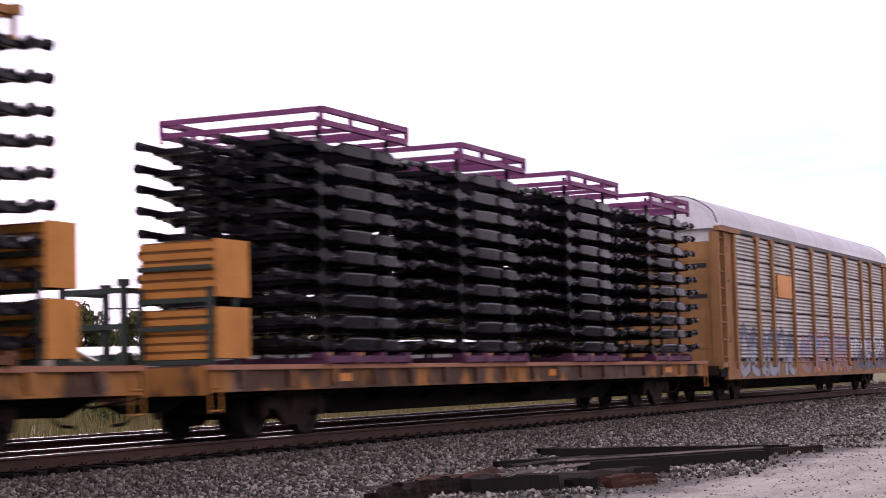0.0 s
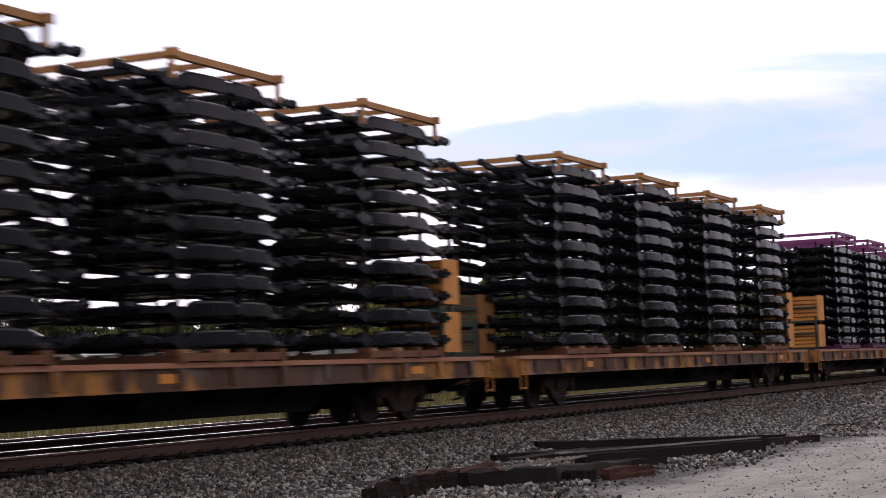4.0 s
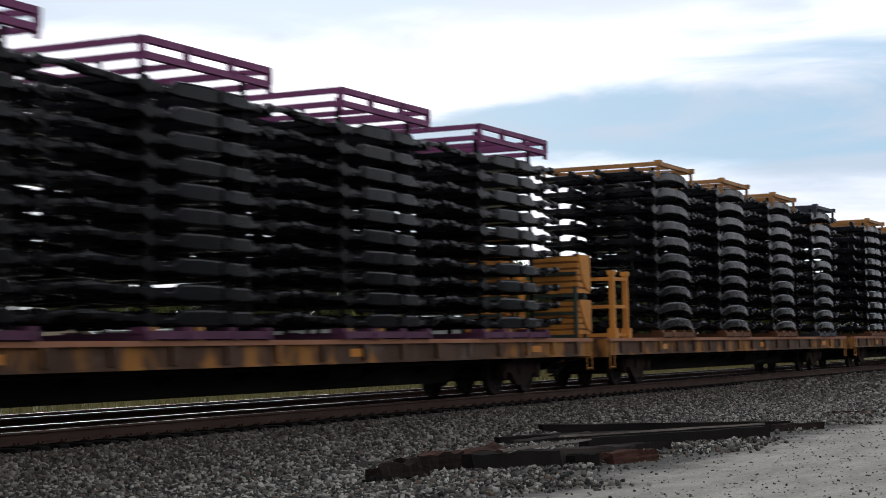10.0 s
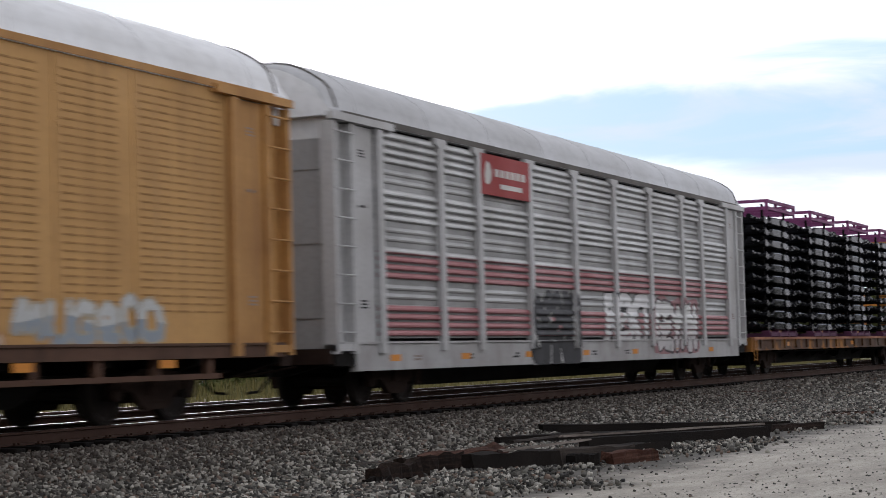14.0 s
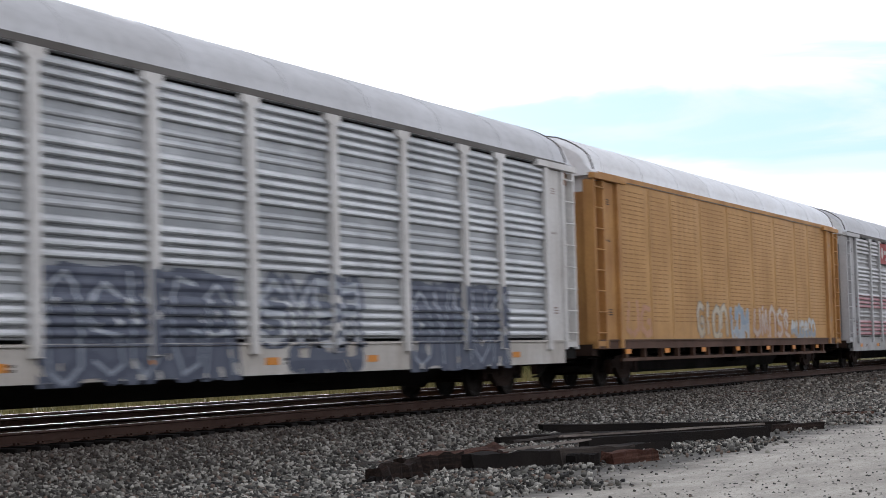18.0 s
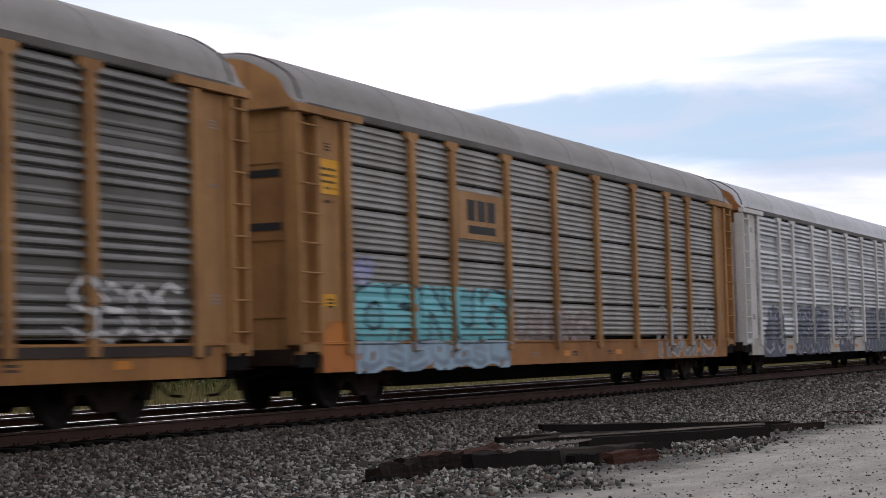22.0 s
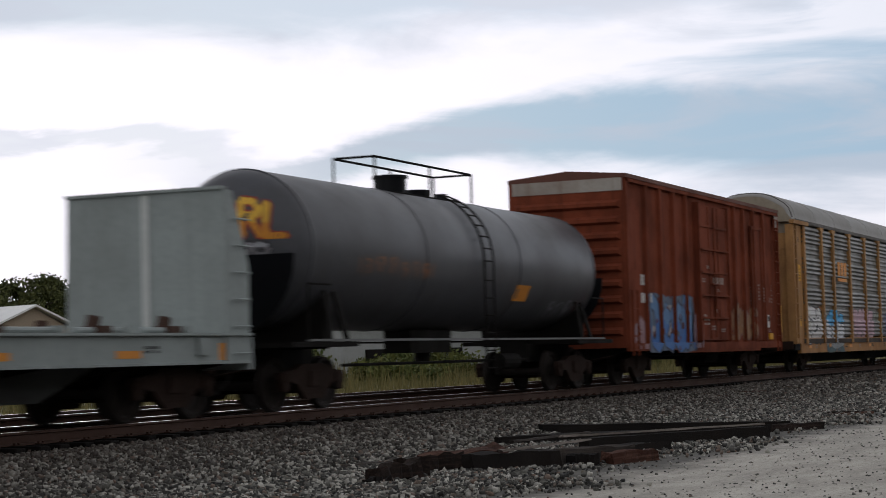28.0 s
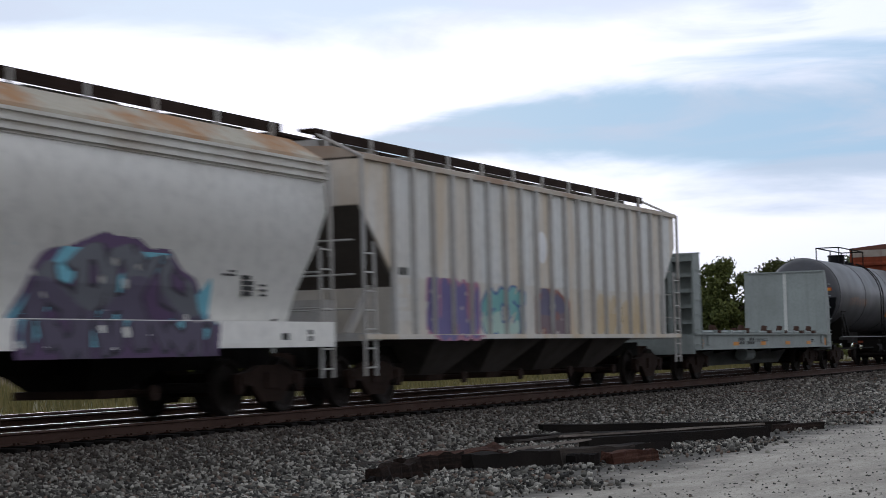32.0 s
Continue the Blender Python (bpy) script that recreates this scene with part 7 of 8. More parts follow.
        part("side_rail", bm, paint("grey_rail_steel", (0.16, 0.16, 0.16), 0.6) if s < 0 else M["steel_dark"], car)
    for e in (-1, 1):
        bm = bm_new()
        plate(bm, [(-1.25, 1.05), (1.25, 1.05), (1.30, 2.0), (1.05, 1.80), (0.6, 1.52), (0, 1.42), (-0.6, 1.52), (-1.05, 1.80), (-1.30, 2.0)], "x", *sorted((e * 6.3, e * 6.55)))
        box(bm, *sorted((e * 5.2, e * half)), -0.35, 0.35, 0.68, 1.10)
        box(bm, *sorted((e * 5.6, e * half)), -1.48, 1.48, 1.08, 1.17)
        part("saddle", bm, M["steel_dark"], car)
        bm = bm_new()
        plate(bm, [(1.37 * math.cos(math.pi + q * math.pi / 14), 2.66 + 1.37 * math.sin(math.pi + q * math.pi / 14)) for q in range(15)], "x", *sorted((e * (a + 0.63), e * (a + 0.66))))
        part("head_shield", bm, M["black"], car)
        bm = bm_new()
        for x in (-0.55, 0.1):
            beam(bm, (e * (6.5 + x), -1.44, 1.15), (e * (6.35 + x * 0.5), -1.25, 2.05), 0.05, 0.12)
        part("brace", bm, M["steel_dark"], car)
        bm = bm_new()
        rod(bm, (e * 7.4, -1.46, 1.2), (e * 7.4, -1.46, 2.15), 0.018, 6); rod(bm, (e * 7.4, -1.46, 2.15), (e * 6.6, -1.46, 2.15), 0.018, 6)
        part("handrail", bm, M["steel_dark"], car)
    # top platform with its rail, dome and valves
    bm = bm_new()
    xl, xr, yw, zr = -2.75, 1.95, 0.45, 4.78
    for y in (-yw, yw):
        for x in (xl, -0.2, xr):
            rod(bm, (x, y, 4.16), (x, y, zr), 0.024, 6)
        rod(bm, (xl, y, zr), (xr, y, zr), 0.024, 6)
    rod(bm, (xr, -yw, zr), (xr, yw, zr), 0.024, 6); rod(bm, (xl, -yw, zr), (xl, yw, zr), 0.024, 6)
    part("safety_rail", bm, M["steel_dark"], car)
    bm = bm_new()
    box(bm, xl + 0.9, xr - 0.4, -0.42, 0.42, 4.13, 4.165)
    part("platform", bm, M["steel_dark"], car)
    bm = bm_new()
    rod(bm, (-1.15, 0, 4.12), (-1.15, 0, 4.48), 0.33, 20); rod(bm, (-1.15, 0, 4.48), (-1.15, 0, 4.54), 0.37, 20)
    part("dome", bm, M["black"], car)
    bm = bm_new()
    rod(bm, (0.35, 0.1, 4.12), (0.35, 0.1, 4.36), 0.26, 14)
    part("valve_cover", bm, M["black"], car)
    bm = bm_new()
    rod(bm, (1.1, -0.1, 4.12), (1.1, -0.1, 4.32), 0.14, 10)
    part("vent", bm, M["black"], car)
    bm = bm_new()
    pts = [(R + 0.10, math.pi + k * (math.pi / 2 - 0.35) / 8) for k in range(9)]
    for off in (0.10, 0.58):
        for (r0, t0), (r1, t1) in zip(pts, pts[1:]):
            rod(bm, (off, r0 * math.cos(t0), zc - r0 * math.sin(t0)), (off, r1 * math.cos(t1), zc - r1 * math.sin(t1)), 0.022, 6)
        rod(bm, (off, -R - 0.10, zc), (off, -R - 0.10, 0.45), 0.022, 6)
    for k in range(8):
        q = math.pi + k * (math.pi / 2 - 0.35) / 7
        rod(bm, (0.10, (R + 0.1) * math.cos(q), zc - (R + 0.1) * math.sin(q)), (0.58, (R + 0.1) * math.cos(q), zc - (R + 0.1) * math.sin(q)), 0.016, 6)
    for k in range(6):
        rod(bm, (0.10, -R - 0.1, 0.6 + k * 0.36), (0.58, -R - 0.1, 0.6 + k * 0.36), 0.016, 6)
    part("ladder", bm, M["steel_dark"], car)
    # placard that follows the shell
    bm = bm_new()
    for x, z0, z1, lab in ((2.3, 2.02, 2.36, 0),):
        y0 = -math.sqrt(R * R - (z0 - zc) ** 2) - 0.02
        y1 = -math.sqrt(R * R - (z1 - zc) ** 2) - 0.02
        v = [bm.verts.new(q) for q in ((x, y0, z0), (x + 0.75, y0, z0), (x + 0.75, y1, z1), (x, y1, z1), (x, y0 + 0.015, z0), (x + 0.75, y0 + 0.015, z0), (x + 0.75, y1 + 0.015, z1), (x, y1 + 0.015, z1))]
        for f in ((0, 1, 2, 3), (7, 6, 5, 4), (0, 4, 5, 1), (1, 5, 6, 2), (2, 6, 7, 3), (3, 7, 4, 0)):
            bm.faces.new([v[i] for i in f])
    part("placard", bm, M["reflector"], car, "orange placard")
    bm = bm_new(); box(bm, -1.0, 1.0, -0.3, 0.3, 0.95, 1.42); rod(bm, (0.2, 0, 0.75), (0.2, 0, 1.4), 0.18, 12)
    part("bottom_outlet", bm, M["steel_dark"], car)
    bm = bm_new(); rod(bm, (-4.6, -0.6, 0.75), (4.6, -0.6, 0.75), 0.03, 6); rod(bm, (2.6, -0.7, 0.72), (3.5, -0.7, 0.72), 0.18, 12)
    part("brake_cylinder", bm, M["steel_dark"], car)


# ---- bulkhead flat ----
def build_bulkhead_flat():
    half = 8.55
    grey = paint("pale_grey_green_steel", (0.265, 0.297, 0.288), 0.6, 0, (0.17, 0.18, 0.17), 0.45, 0.9, 12, 0.1, streak=0.35)
    car = start_car("bulkhead_flat_car", "pale grey-green empty bulkhead flat car", "railcar", -66.25, half, (-7.0, 7.0))
    add_underframe(car, half, 0.30, 1.0, False)
    for s in (-1, 1):
        bm = bm_new()
        plate(bm, [(s * 1.36, 0.84), (s * 1.50, 0.84), (s * 1.50, 0.875), (s * 1.44, 0.88), (s * 1.44, 1.27), (s * 1.52, 1.275), (s * 1.52, 1.315), (s * 1.36, 1.315)], "x", -half, half)
        part("side_sill", bm, grey, car)
        for x in (-7.9, -4.2, -1.0, 2.2, 5.2, 7.9):
            w = 0.5 if abs(x) > 7 else 0.62
            bm = bm_new(); box(bm, x - w / 2, x + w / 2, *sorted((s * 1.441, s * 1.447)), 0.95 if abs(x) < 7 else 0.90, 1.06 if abs(x) < 7 else 1.16)
            part("reflector", bm, M["reflector"], car)
        for x in (-7.3, 7.0):
            bm = bm_new(); box(bm, x, x + 0.3, *sorted((s * 1.441, s * 1.50)), 0.98, 1.24)
            part("socket_box", bm, grey, car)
        for k in range(9):
            x = -6.4 + k * 1.6
            bm = bm_new()
            rod(bm, (x - 0.55, s * 1.20, 1.36), (x + 0.55, s * 1.20, 1.36), 0.045, 8)
            box(bm, x + 0.55, x + 0.68, *sorted((s * 1.08, s * 1.32)), 1.31, 1.42)
            part("tie_down_bar", bm, grey, car)
        for x in (-5.6, -2.4, 0.4, 2.4, 4.8, 6.6):
            bm = bm_new()
            box(bm, x - 0.12, x + 0.12, *sorted((s * 1.02, s * 1.36)), 1.31, 1.42)
            rod(bm, (x, s * 1.10, 1.38), (x + 0.04, s * 1.12, 1.56), 0.10, 8)
            part("winch", bm, M["rail_side"], car, "rust-red chain winch")
    for k in range(17):
        x = -half + k * (2 * half / 17)
        bm = bm_new(); box(bm, x + 0.01, x + 2 * half / 17 - 0.01, -1.335, 1.335, 1.20, 1.30)
        part("deck_panel", bm, grey, car)
    bm = bm_new()
    plate(bm, [(-5.7, 0.86), (5.7, 0.86), (4.3, 0.36), (-4.3, 0.36)], "y", -0.55, -0.45)
    plate(bm, [(-5.7, 0.86), (5.7, 0.86), (4.3, 0.36), (-4.3, 0.36)], "y", 0.45, 0.55)
    part("fishbelly_sill", bm, paint("sooty_grey_green_steel", (0.055, 0.058, 0.055), 0.75, 0, (0.03, 0.028, 0.026), 0.6, 1.2, 12, 0.1), car, "soot-stained deep sill")
    bm = bm_new(); rod(bm, (-1.5, -0.85, 0.68), (-0.5, -0.85, 0.68), 0.20, 14)
    part("air_tank", bm, grey, car)
    stripe = paint("pale_stripe_paint", (0.50, 0.51, 0.49), 0.6)
    for e, name in ((1, "bulkhead"), (-1, "bulkhead")):
        xi, xo = half - (0.75 if e > 0 else 0.70), half
        inner = e * xi
        bm = bm_new()
        plate(bm, [(-1.50, 0.86), (1.50, 0.86), (1.46, 3.55), (-1.46, 3.55)], "x", *sorted((inner, inner + e * 0.06)))
        bulk = part(name, bm, grey, car)
        for s in (-1, 1):
            bm = bm_new()
            plate(bm, [(inner + e * 0.06, 3.55), (inner + e * 0.28, 3.55), (e * half, 2.4), (e * half, 0.86), (inner + e * 0.06, 0.86)], "y", *sorted((s * 1.40, s * 1.46))) if e > 0 else plate(bm, [(inner + e * 0.06, 3.55), (e * (half - 0.1), 3.55), (e * half, 0.86), (inner + e * 0.06, 0.86)], "y", *sorted((s * 1.40, s * 1.46)))
            part("side_gusset", bm, grey, bulk)
            for k in range(6):
                z = 1.0 + k * 0.42
                bm = bm_new(); rod(bm, (e * (half - 0.52), s * 1.52, z), (e * (half - 0.06), s * 1.52, z), 0.016, 6)
                part("grab_rung", bm, grey, bulk)
        for k in range(6):
            bm = bm_new()
            z = 1.15 + k * 0.44
            box(bm, *sorted((inner + e * 0.06, inner + e * 0.34)), -1.40, 1.40, z, z + 0.10)
            part("cross_rib", bm, grey, bulk)
        for y in (-0.7, 0.0, 0.7):
            bm = bm_new()
            box(bm, *sorted((inner + e * 0.06, inner + e * 0.40)), y - 0.05, y + 0.05, 0.9, 3.5)
            part("upright", bm, grey, bulk)
        bm = bm_new()
        box(bm, *sorted((inner, inner - e * 0.02)), -0.09, 0.03, 1.32, 3.53)
        part("centre_strip", bm, stripe, bulk, "pale vertical strip")
        bm = bm_new(); box(bm, *sorted((inner - e * 0.05, inner + e * 0.10)), -1.47, 1.47, 3.55, 3.60)
        part("top_rail", bm, grey, bulk)
    for e in (-1, 1):
        bm = bm_new(); box(bm, *sorted((e * (half - 0.04), e * (half + 0.08))), -1.46, 1.46, 0.74, 1.25)
        part("end_sill", bm, grey, car)
    stencil(car, "stencil", -3.9, 0.98, 0.75, 0.22, M["black_mark"], -1.441, 2, 0.15, 4, 1)
    stencil(car, "stencil", -2.95, 0.98, 0.9, 0.22, M["black_mark"], -1.441, 2, 0.15, 6, 2)
    stencil(car, "stencil", -1.9, 1.06, 1.5, 0.12, M["black_mark"], -1.441, 2, 0.5, 12, 3)
    stencil(car, "stencil", 5.6, 1.02, 0.4, 0.12, M["black_mark"], -1.441, 2, 0.3, 4, 4)


# ---- covered hoppers ----
def hopper_trucks_and_bays(car, half, bays, mat):
    n = len(bays)
    for x in bays:
        bm = bm_new()
        top, bot = 1.30, 0.50
        v = [bm.verts.new(q) for q in ((x - 1.5, -1.38, top), (x + 1.5, -1.38, top), (x + 1.5, 1.38, top), (x - 1.5, 1.38, top), (x - 0.55, -0.55, bot), (x + 0.55, -0.55, bot), (x + 0.55, 0.55, bot), (x - 0.55, 0.55, bot))]
        for f in ((0, 1, 5, 4), (1, 2, 6, 5), (2, 3, 7, 6), (3, 0, 4, 7), (4, 5, 6, 7), (3, 2, 1, 0)):
            bm.faces.new([v[i] for i in f])
        part("hopper_bay", bm, mat, car)
        bm = bm_new()
        box(bm, x - 0.60, x + 0.60, -0.75, 0.75, 0.38, 0.50)
        rod(bm, (x + 0.2, -0.75, 0.44), (x + 0.2, -1.15, 0.44), 0.05, 8); rod(bm, (x + 0.2, -1.15, 0.44), (x + 0.2, -1.22, 0.44), 0.12, 10)
        part("outlet_gate", bm, M["truck"], car, "rusty outlet gate")


def roof_walk(car, half, z, mat, posts, y=0.55):
    for s in (-1, 1):
        bm = bm_new(); box(bm, -half, half, *sorted((s * (y - 0.32), s * y)), z - 0.03, z + 0.02)
        box(bm, -half, half, *sorted((s * y, s * (y + 0.03))), z - 0.16, z + 0.02)
        part("roof_walk", bm, M["truck"], car, "rusty roof walkway")
    for x in posts:
        for s in (-1, 1):
            bm = bm_new()
            beam(bm, (x, s * (y + 0.04), z - 0.40), (x, s * (y + 0.04), z), 0.09, 0.05)
            part("walk_bracket", bm, mat, car)
    for k in range(5):
        bm = bm_new()
        x = -half + (k + 0.5) * 2 * half / 5
        box(bm, x - 1.2, x + 1.2, -0.30, 0.30, z - 0.32, z - 0.10)
        part("hatch", bm, mat, car)


def end_ladders(car, half, mat, z1, y=1.52):
    for e in (-1, 1):
        for s in (-1, 1):
            add_ladder(car, mat, e * (half - 0.22), s * y, 0.55, z1 * 0.66)
            bm = bm_new()
            beam(bm, (e * (half - 0.03), s * y, z1 * 0.62), (e * (half - 0.03), s * y, z1 + 0.02), 0.06, 0.05)
            rod(bm, (e * (half - 0.03), s * y, z1), (e * (half - 0.12), s * 0.6, z1 + 0.45), 0.03, 6)
            part("corner_stile", bm, mat, car)
        bm = bm_new()
        for k in range(3):
            rod(bm, (e * (half - 0.05), -1.3, 1.75 + k * 0.62), (e * (half - 0.05), 1.3, 1.75 + k * 0.62), 0.018, 6)
        part("end_rail", bm, mat, car)
        bm = bm_new(); box(bm, *sorted((e * (half - 0.75), e * half)), -1.48, 1.48, 1.18, 1.32)
        part("end_platform", bm, mat, car)
        bm = bm_new()
        for y2 in (-0.9, 0.9):
            beam(bm, (e * (half - 0.5), y2, 1.3), (e * (half - 1.9), y2, 2.6), 0.10, 0.12)
        part("slope_strut", bm, mat, car)


def build_hoppers():
    # ribbed cream hopper
    half = 9.45
    p = Paint("dusty_white_side", (0.64, 0.65, 0.64), 0.65, 0, (0.52, 0.45, 0.34), 0.4, 0.5, 10, 0.08, streak=0.4)
    p.stripe(1.2, 2.35, (0.42, 0.31, 0.17, 1), None, 0.22)
    bay = p.ranged(p.chance(p.math("FLOOR", p.math("DIVIDE", p.math("ADD", p.x, 8.15), 0.903)), 3.7), 0.62, 0.72, 0, 1)
    p.col = p.mix(p.math("MULTIPLY", bay, p.ranged(p.noise(0.9, 4, 0.6, (2.0, 1, 0.25), at=(1, 0, 4)), 0.38, 0.60, 0.05, 0.5)), p.col, (0.50, 0.35, 0.17, 1))
    side = p.done()
    car = start_car("covered_hopper_car", "dusty cream covered hopper car with ribbed sides and spray paint", "railcar", -85.8, half, (-8.1, 8.1))
    bm = bm_new()
    e0, e1 = half - 0.05, half - 1.45
    outline = [(-e1, 1.28), (e1, 1.28), (e1, 2.30), (e0, 3.62), (e0, 4.48), (-e0, 4.48), (-e0, 3.62), (-e1, 2.30)]
    plate(bm, outline, "y", -1.44, 1.44)
    part("body", bm, side, car)
    bm = bm_new()
    plate(bm, [(-1.52, 4.44), (1.52, 4.44), (1.50, 4.54), (0.9, 4.70), (0, 4.76), (-0.9, 4.70), (-1.50, 4.54)], "x", -e0, e0)
    part("roof", bm, paint("rust_stained_roof", (0.40, 0.36, 0.30), 0.7, 0, (0.22, 0.10, 0.04), 0.7, 0.8), car)
    rib = paint("grey_side_post", (0.46, 0.455, 0.44), 0.65, 0, (0.30, 0.24, 0.17), 0.4, 1, 10, 0.1, streak=0.4)
    for s in (-1, 1):
        for k in range(19):
            x = -8.15 + k * 0.903
            bm = bm_new(); box(bm, x - 0.045, x + 0.045, *sorted((s * 1.44, s * 1.54)), 1.24, 4.46)
            part("side_post", bm, rib, car)
        bm = bm_new(); box(bm, -half, half, *sorted((s * 1.40, s * 1.555)), 1.20, 1.29)
        part("side_sill", bm, side, car)
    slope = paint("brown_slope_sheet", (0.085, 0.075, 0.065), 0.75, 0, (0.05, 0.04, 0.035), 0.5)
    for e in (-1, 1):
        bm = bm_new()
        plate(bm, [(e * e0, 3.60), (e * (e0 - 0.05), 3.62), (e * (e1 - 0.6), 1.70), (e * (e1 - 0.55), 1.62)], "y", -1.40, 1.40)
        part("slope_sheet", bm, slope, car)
        bm = bm_new(); box(bm, *sorted((e * (half - 0.75), e * (half - 0.30))), -0.55, 0.75, 1.32, 1.95)
        part("brake_box", bm, rib, car)
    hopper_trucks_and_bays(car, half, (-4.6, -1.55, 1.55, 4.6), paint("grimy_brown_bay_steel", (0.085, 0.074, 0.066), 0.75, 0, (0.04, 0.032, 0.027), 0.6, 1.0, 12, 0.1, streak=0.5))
    roof_walk(car, e0, 5.03, rib, [-9.0 + k * 1.8 for k in range(11)])
    end_ladders(car, half, rib, 4.48)
    bm = bm_new(); box(bm, -half, half, -0.3, 0.3, 0.75, 1.1)
    part("centre_sill", bm, M["steel_dark"], car)
    def ribbed(x, z):
        k = np.round((x + 8.15) / 0.903)
        return np.where(z < 1.29, -1.557, np.where(np.abs(x + 8.15 - 0.903 * k) < 0.045, -1.542, -1.442))
    spray(car, "violet-blue spray-painted block with a pink rim", ribbed, -6.5, -4.25, 1.34, 2.2, ["cup", "arch", "cup"], (0.15, 0.13, 0.29), (0.17, 0.15, 0.32), (0.40, 0.19, 0.27), 91, 0.20, 0.08, back=(0.46, 0.24, 0.30), grow=0.18)
    spray(car, "turquoise spray-painted letters with blue tips", ribbed, -3.9, -1.9, 1.34, 2.16, ["bend", "ring", "hook"], (0.19, 0.42, 0.41), (0.42, 0.56, 0.50), (0.08, 0.14, 0.32), 93, 0.14, 0.06)
    spray(car, "brown and slate spray-painted arch", ribbed, -0.85, 0.75, 1.34, 2.15, ["arch", "ring"], (0.14, 0.13, 0.20), (0.20, 0.15, 0.17), (0.28, 0.12, 0.09), 94, 0.22, 0.10)
    spray(car, "faded tan spray-painted letters", ribbed, 2.9, 6.6, 1.34, 2.1, letters(95, 4), (0.55, 0.45, 0.30), (0.54, 0.43, 0.27), (0.57, 0.49, 0.36), 95, 0.17, 0.07, worn=0.16)
    bm = bm_new()
    plate(bm, [(-0.47 + 0.30 * math.cos(q * 0.5236), 3.22 + 0.36 * math.sin(q * 0.5236)) for q in range(12)], "y", -1.447, -1.441)
    part("emblem", bm, paint("faded_white_disc", (0.84, 0.84, 0.85), 0.6), car, "faded white disc")
    stencil(car, "stencil", 4.6, 1.6, 0.35, 0.4, M["black_mark"], -1.443, 5, 0.35, 0, 7)
    stencil(car, "stencil", -7.9, 1.55, 0.85, 0.75, M["white_mark"], -1.443, 3, 0.3, 4, 8)
    stencil(car, "stencil", -7.85, 2.4, 0.7, 0.18, M["black_mark"], -1.443, 1, 0.2, 5, 9)

    # smooth-sided pale grey hopper
    half = 9.45
    p = Paint("smooth_pale_grey_side", (0.82, 0.81, 0.77), 0.5, 0, (0.72, 0.70, 0.64), 0.25, 0.5, 10, 0.05, streak=0.25)
    side = p.done()
    car = start_car("covered_hopper_car", "smooth pale grey covered hopper car with a dark purple spray-painted piece", "railcar", -105.9, half, (-8.1, 8.1))
    bm = bm_new()
    e0, e1 = half - 0.08, half - 1.35
    prof = [(1.36, 1.50), (1.46, 2.0), (1.50, 2.7), (1.49, 3.4), (1.44, 3.92)]
    rings = []
    for y, z in prof:
        xe = e1 if z < 1.8 else e0 if z > 3.3 else e1 + (e0 - e1) * (z - 1.8) / 1.5
        rings.append([(-xe, y, z), (xe, y, z)])
    for s in (-1, 1):
        vs = [[bm.verts.new((x, s * y, z)) for x, y, z in r] for r in rings]
        for a, b in zip(vs, vs[1:]):
            f = bm.faces.new((a[0], a[1], b[1], b[0])); f.smooth = True
        inn = [[bm.verts.new((x, s * (y - 0.08), z)) for x, y, z in r] for r in rings]
        for a, b in zip(inn, inn[1:]):
            bm.faces.new((a[0], b[0], b[1], a[1]))
        for k in (0, 1):
            for a, b, c, d in zip(vs, vs[1:], inn, inn[1:]):
                bm.faces.new((a[k], b[k], d[k], c[k]))
    part("body", bm, side, car)
    def bulged(x, z):
        return np.where(z < 1.50, -1.556, -np.interp(z, [q[1] for q in prof], [q[0] for q in prof]) - 0.002)
    spray(car, "dark purple spray-painted dome of grey and turquoise letters", bulged, 0.75, 5.6, 1.10, 2.62, ["zig", "hook", "R", "arch", "K", "hook", "comb"], (0.13, 0.135, 0.155), (0.10, 0.085, 0.13), (0.035, 0.03, 0.045), 96, 0.12, 0.06, back=(0.095, 0.055, 0.125), grow=0.14, dome=True, counter=(0.17, 0.44, 0.55), worn=0.0)
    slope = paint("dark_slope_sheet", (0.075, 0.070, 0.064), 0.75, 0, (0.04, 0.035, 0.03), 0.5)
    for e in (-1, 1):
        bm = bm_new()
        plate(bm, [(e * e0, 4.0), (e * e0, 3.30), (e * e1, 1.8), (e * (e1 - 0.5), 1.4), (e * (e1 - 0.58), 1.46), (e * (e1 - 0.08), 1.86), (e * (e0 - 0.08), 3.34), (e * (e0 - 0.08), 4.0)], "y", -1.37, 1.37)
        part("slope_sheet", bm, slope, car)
    cap = paint("pale_cap_steel", (0.60, 0.59, 0.55), 0.6, 0, (0.3, 0.2, 0.1), 0.4, 0.7, 10, 0.05)
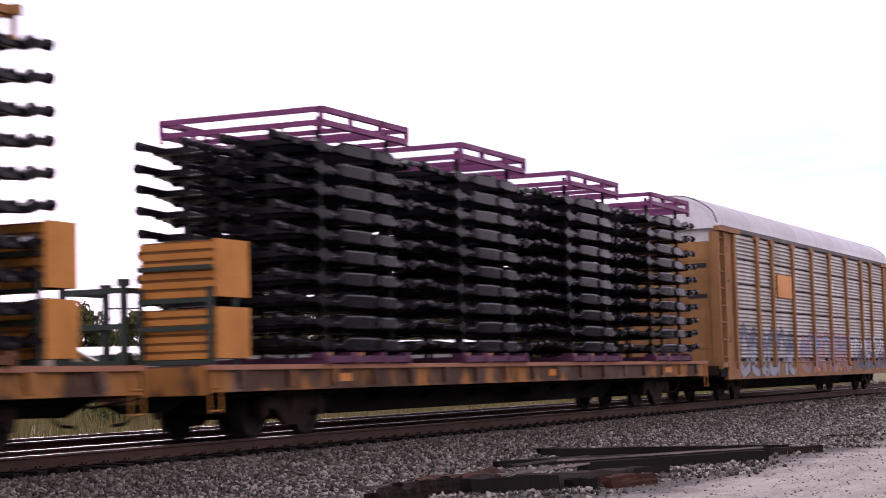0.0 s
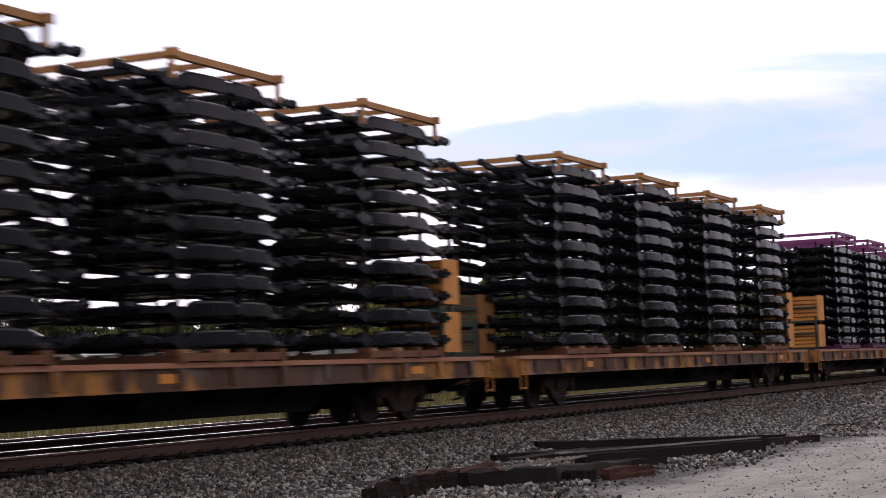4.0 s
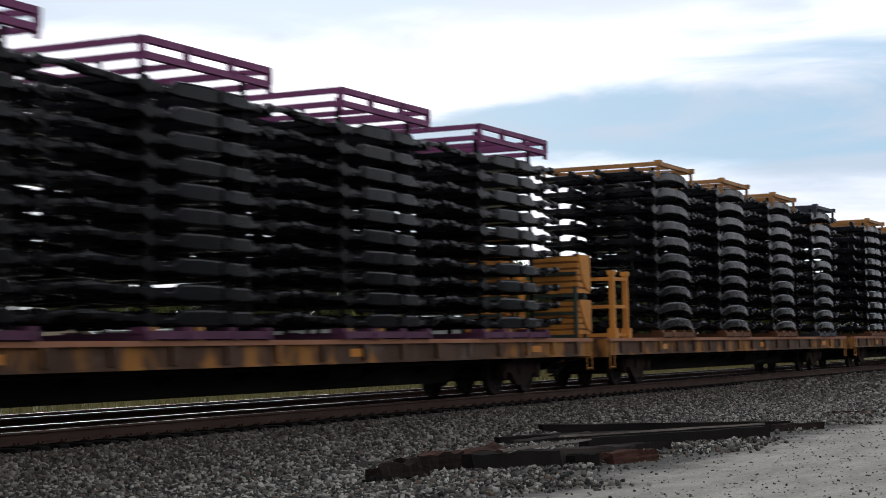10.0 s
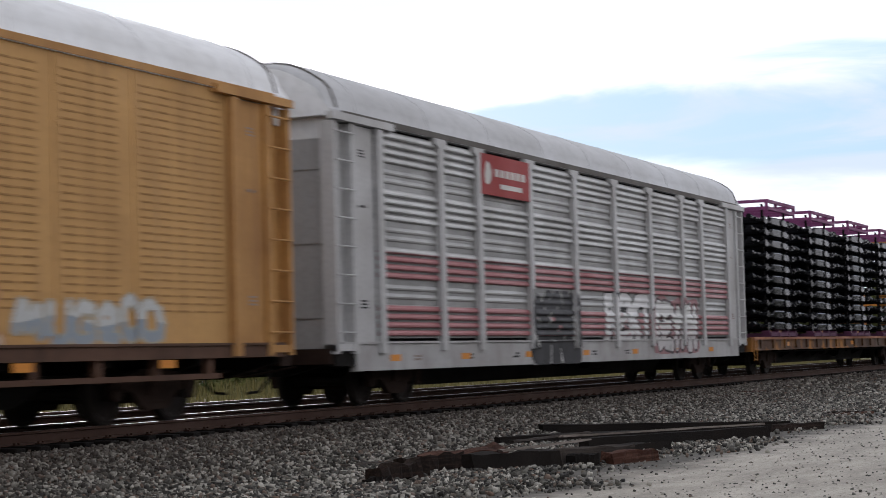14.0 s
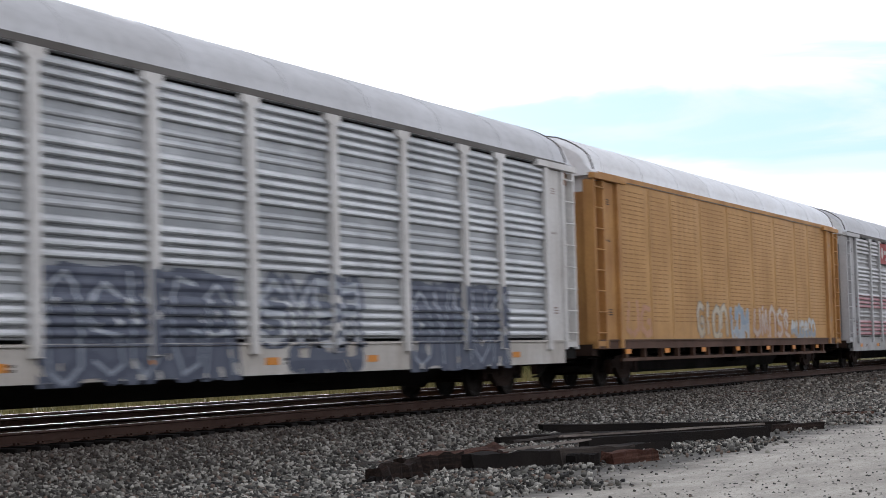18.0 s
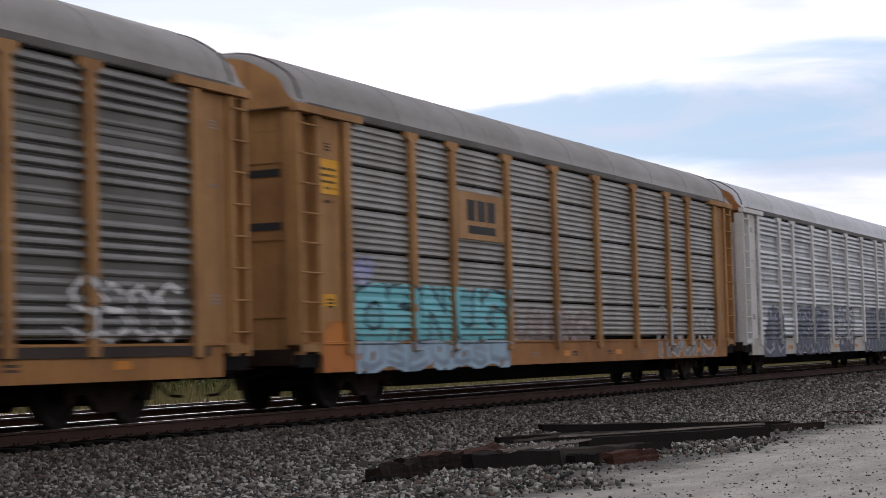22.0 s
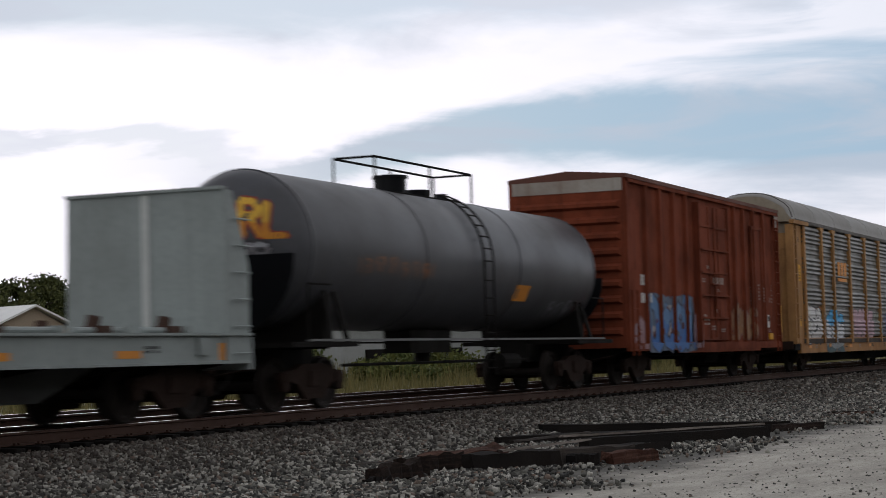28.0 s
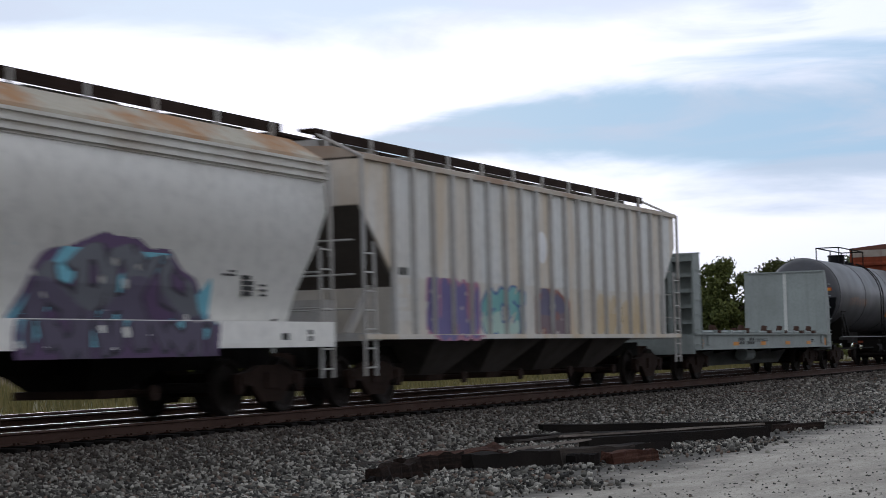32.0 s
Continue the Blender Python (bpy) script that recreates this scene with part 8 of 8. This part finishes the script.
    for s in (-1, 1):
        bm = bm_new()
        box(bm, -e0, e0, *sorted((s * 1.38, s * 1.47)), 3.90, 4.24)
        for z in (3.94, 4.06, 4.19):
            box(bm, -e0, e0, *sorted((s * 1.46, s * 1.53)), z, z + 0.05)
        part("top_chord", bm, cap, car)
        bm = bm_new(); box(bm, -half, half, *sorted((s * 1.38, s * 1.555)), 1.08, 1.50)
        part("side_sill", bm, side, car)
    bm = bm_new()
    plate(bm, [(-1.45, 4.20), (1.45, 4.20), (1.42, 4.32), (0.8, 4.70), (0, 4.76), (-0.8, 4.70), (-1.42, 4.32)], "x", -e0, e0)
    part("roof", bm, paint("orange_rusted_roof", (0.40, 0.37, 0.30), 0.75, 0, (0.33, 0.14, 0.03), 0.8, 1.0, 8, 0.1, spread=0.1), car)
    hopper_trucks_and_bays(car, half, (-4.2, 0.0, 4.2), M["steel_dark"])
    roof_walk(car, e0, 4.96, rib, [-9.0 + k * 1.8 for k in range(11)], 0.60)
    end_ladders(car, half, rib, 4.22)
    bm = bm_new(); box(bm, -half, half, -0.3, 0.3, 0.75, 1.1)
    part("centre_sill", bm, M["steel_dark"], car)
    stencil(car, "stencil", 6.5, 1.9, 0.38, 0.34, M["black_mark"], -1.475, 4, 0.2, 0, 1)
    stencil(car, "stencil", 5.9, 2.2, 0.42, 0.12, M["black_mark"], -1.49, 2, 0.4, 4, 2)
    stencil(car, "stencil", 7.05, 1.9, 0.25, 0.24, M["black_mark"], -1.475, 3, 0.6, 0, 3)
    stencil(car, "stencil", 7.6, 1.2, 0.3, 0.12, M["black_mark"], -1.556, 1, 0.1, 0, 3)
    stencil(car, "stencil", 8.5, 1.18, 0.18, 0.22, M["black_mark"], -1.556, 2, 0.3, 0, 4)


build_autoracks()
build_flats()
build_boxcar()
build_tank()
build_bulkhead_flat()
build_hoppers()
build_ballast()


# ---- movement ----
def motions():
    times = [0.0, 1 / 30, 2 / 30] + [0.5 * k for k in range(1, 64)] + [32.0 - 2 / 30, 32.0 - 1 / 30, 32.0]
    for ob, s, y, z in MOVERS:
        walk(ob, [(t, pose(s + SPEED * (t - 20.0), y, z)) for t in times])
    spin = math.degrees(SPEED / WHEEL_R)
    for w, dx in WHEELS:
        walk(w, [(2 * k / 30, pose(dx, 0, WHEEL_R, 0, spin * (2 * k / 30), 0)) for k in range(481)])


motions()
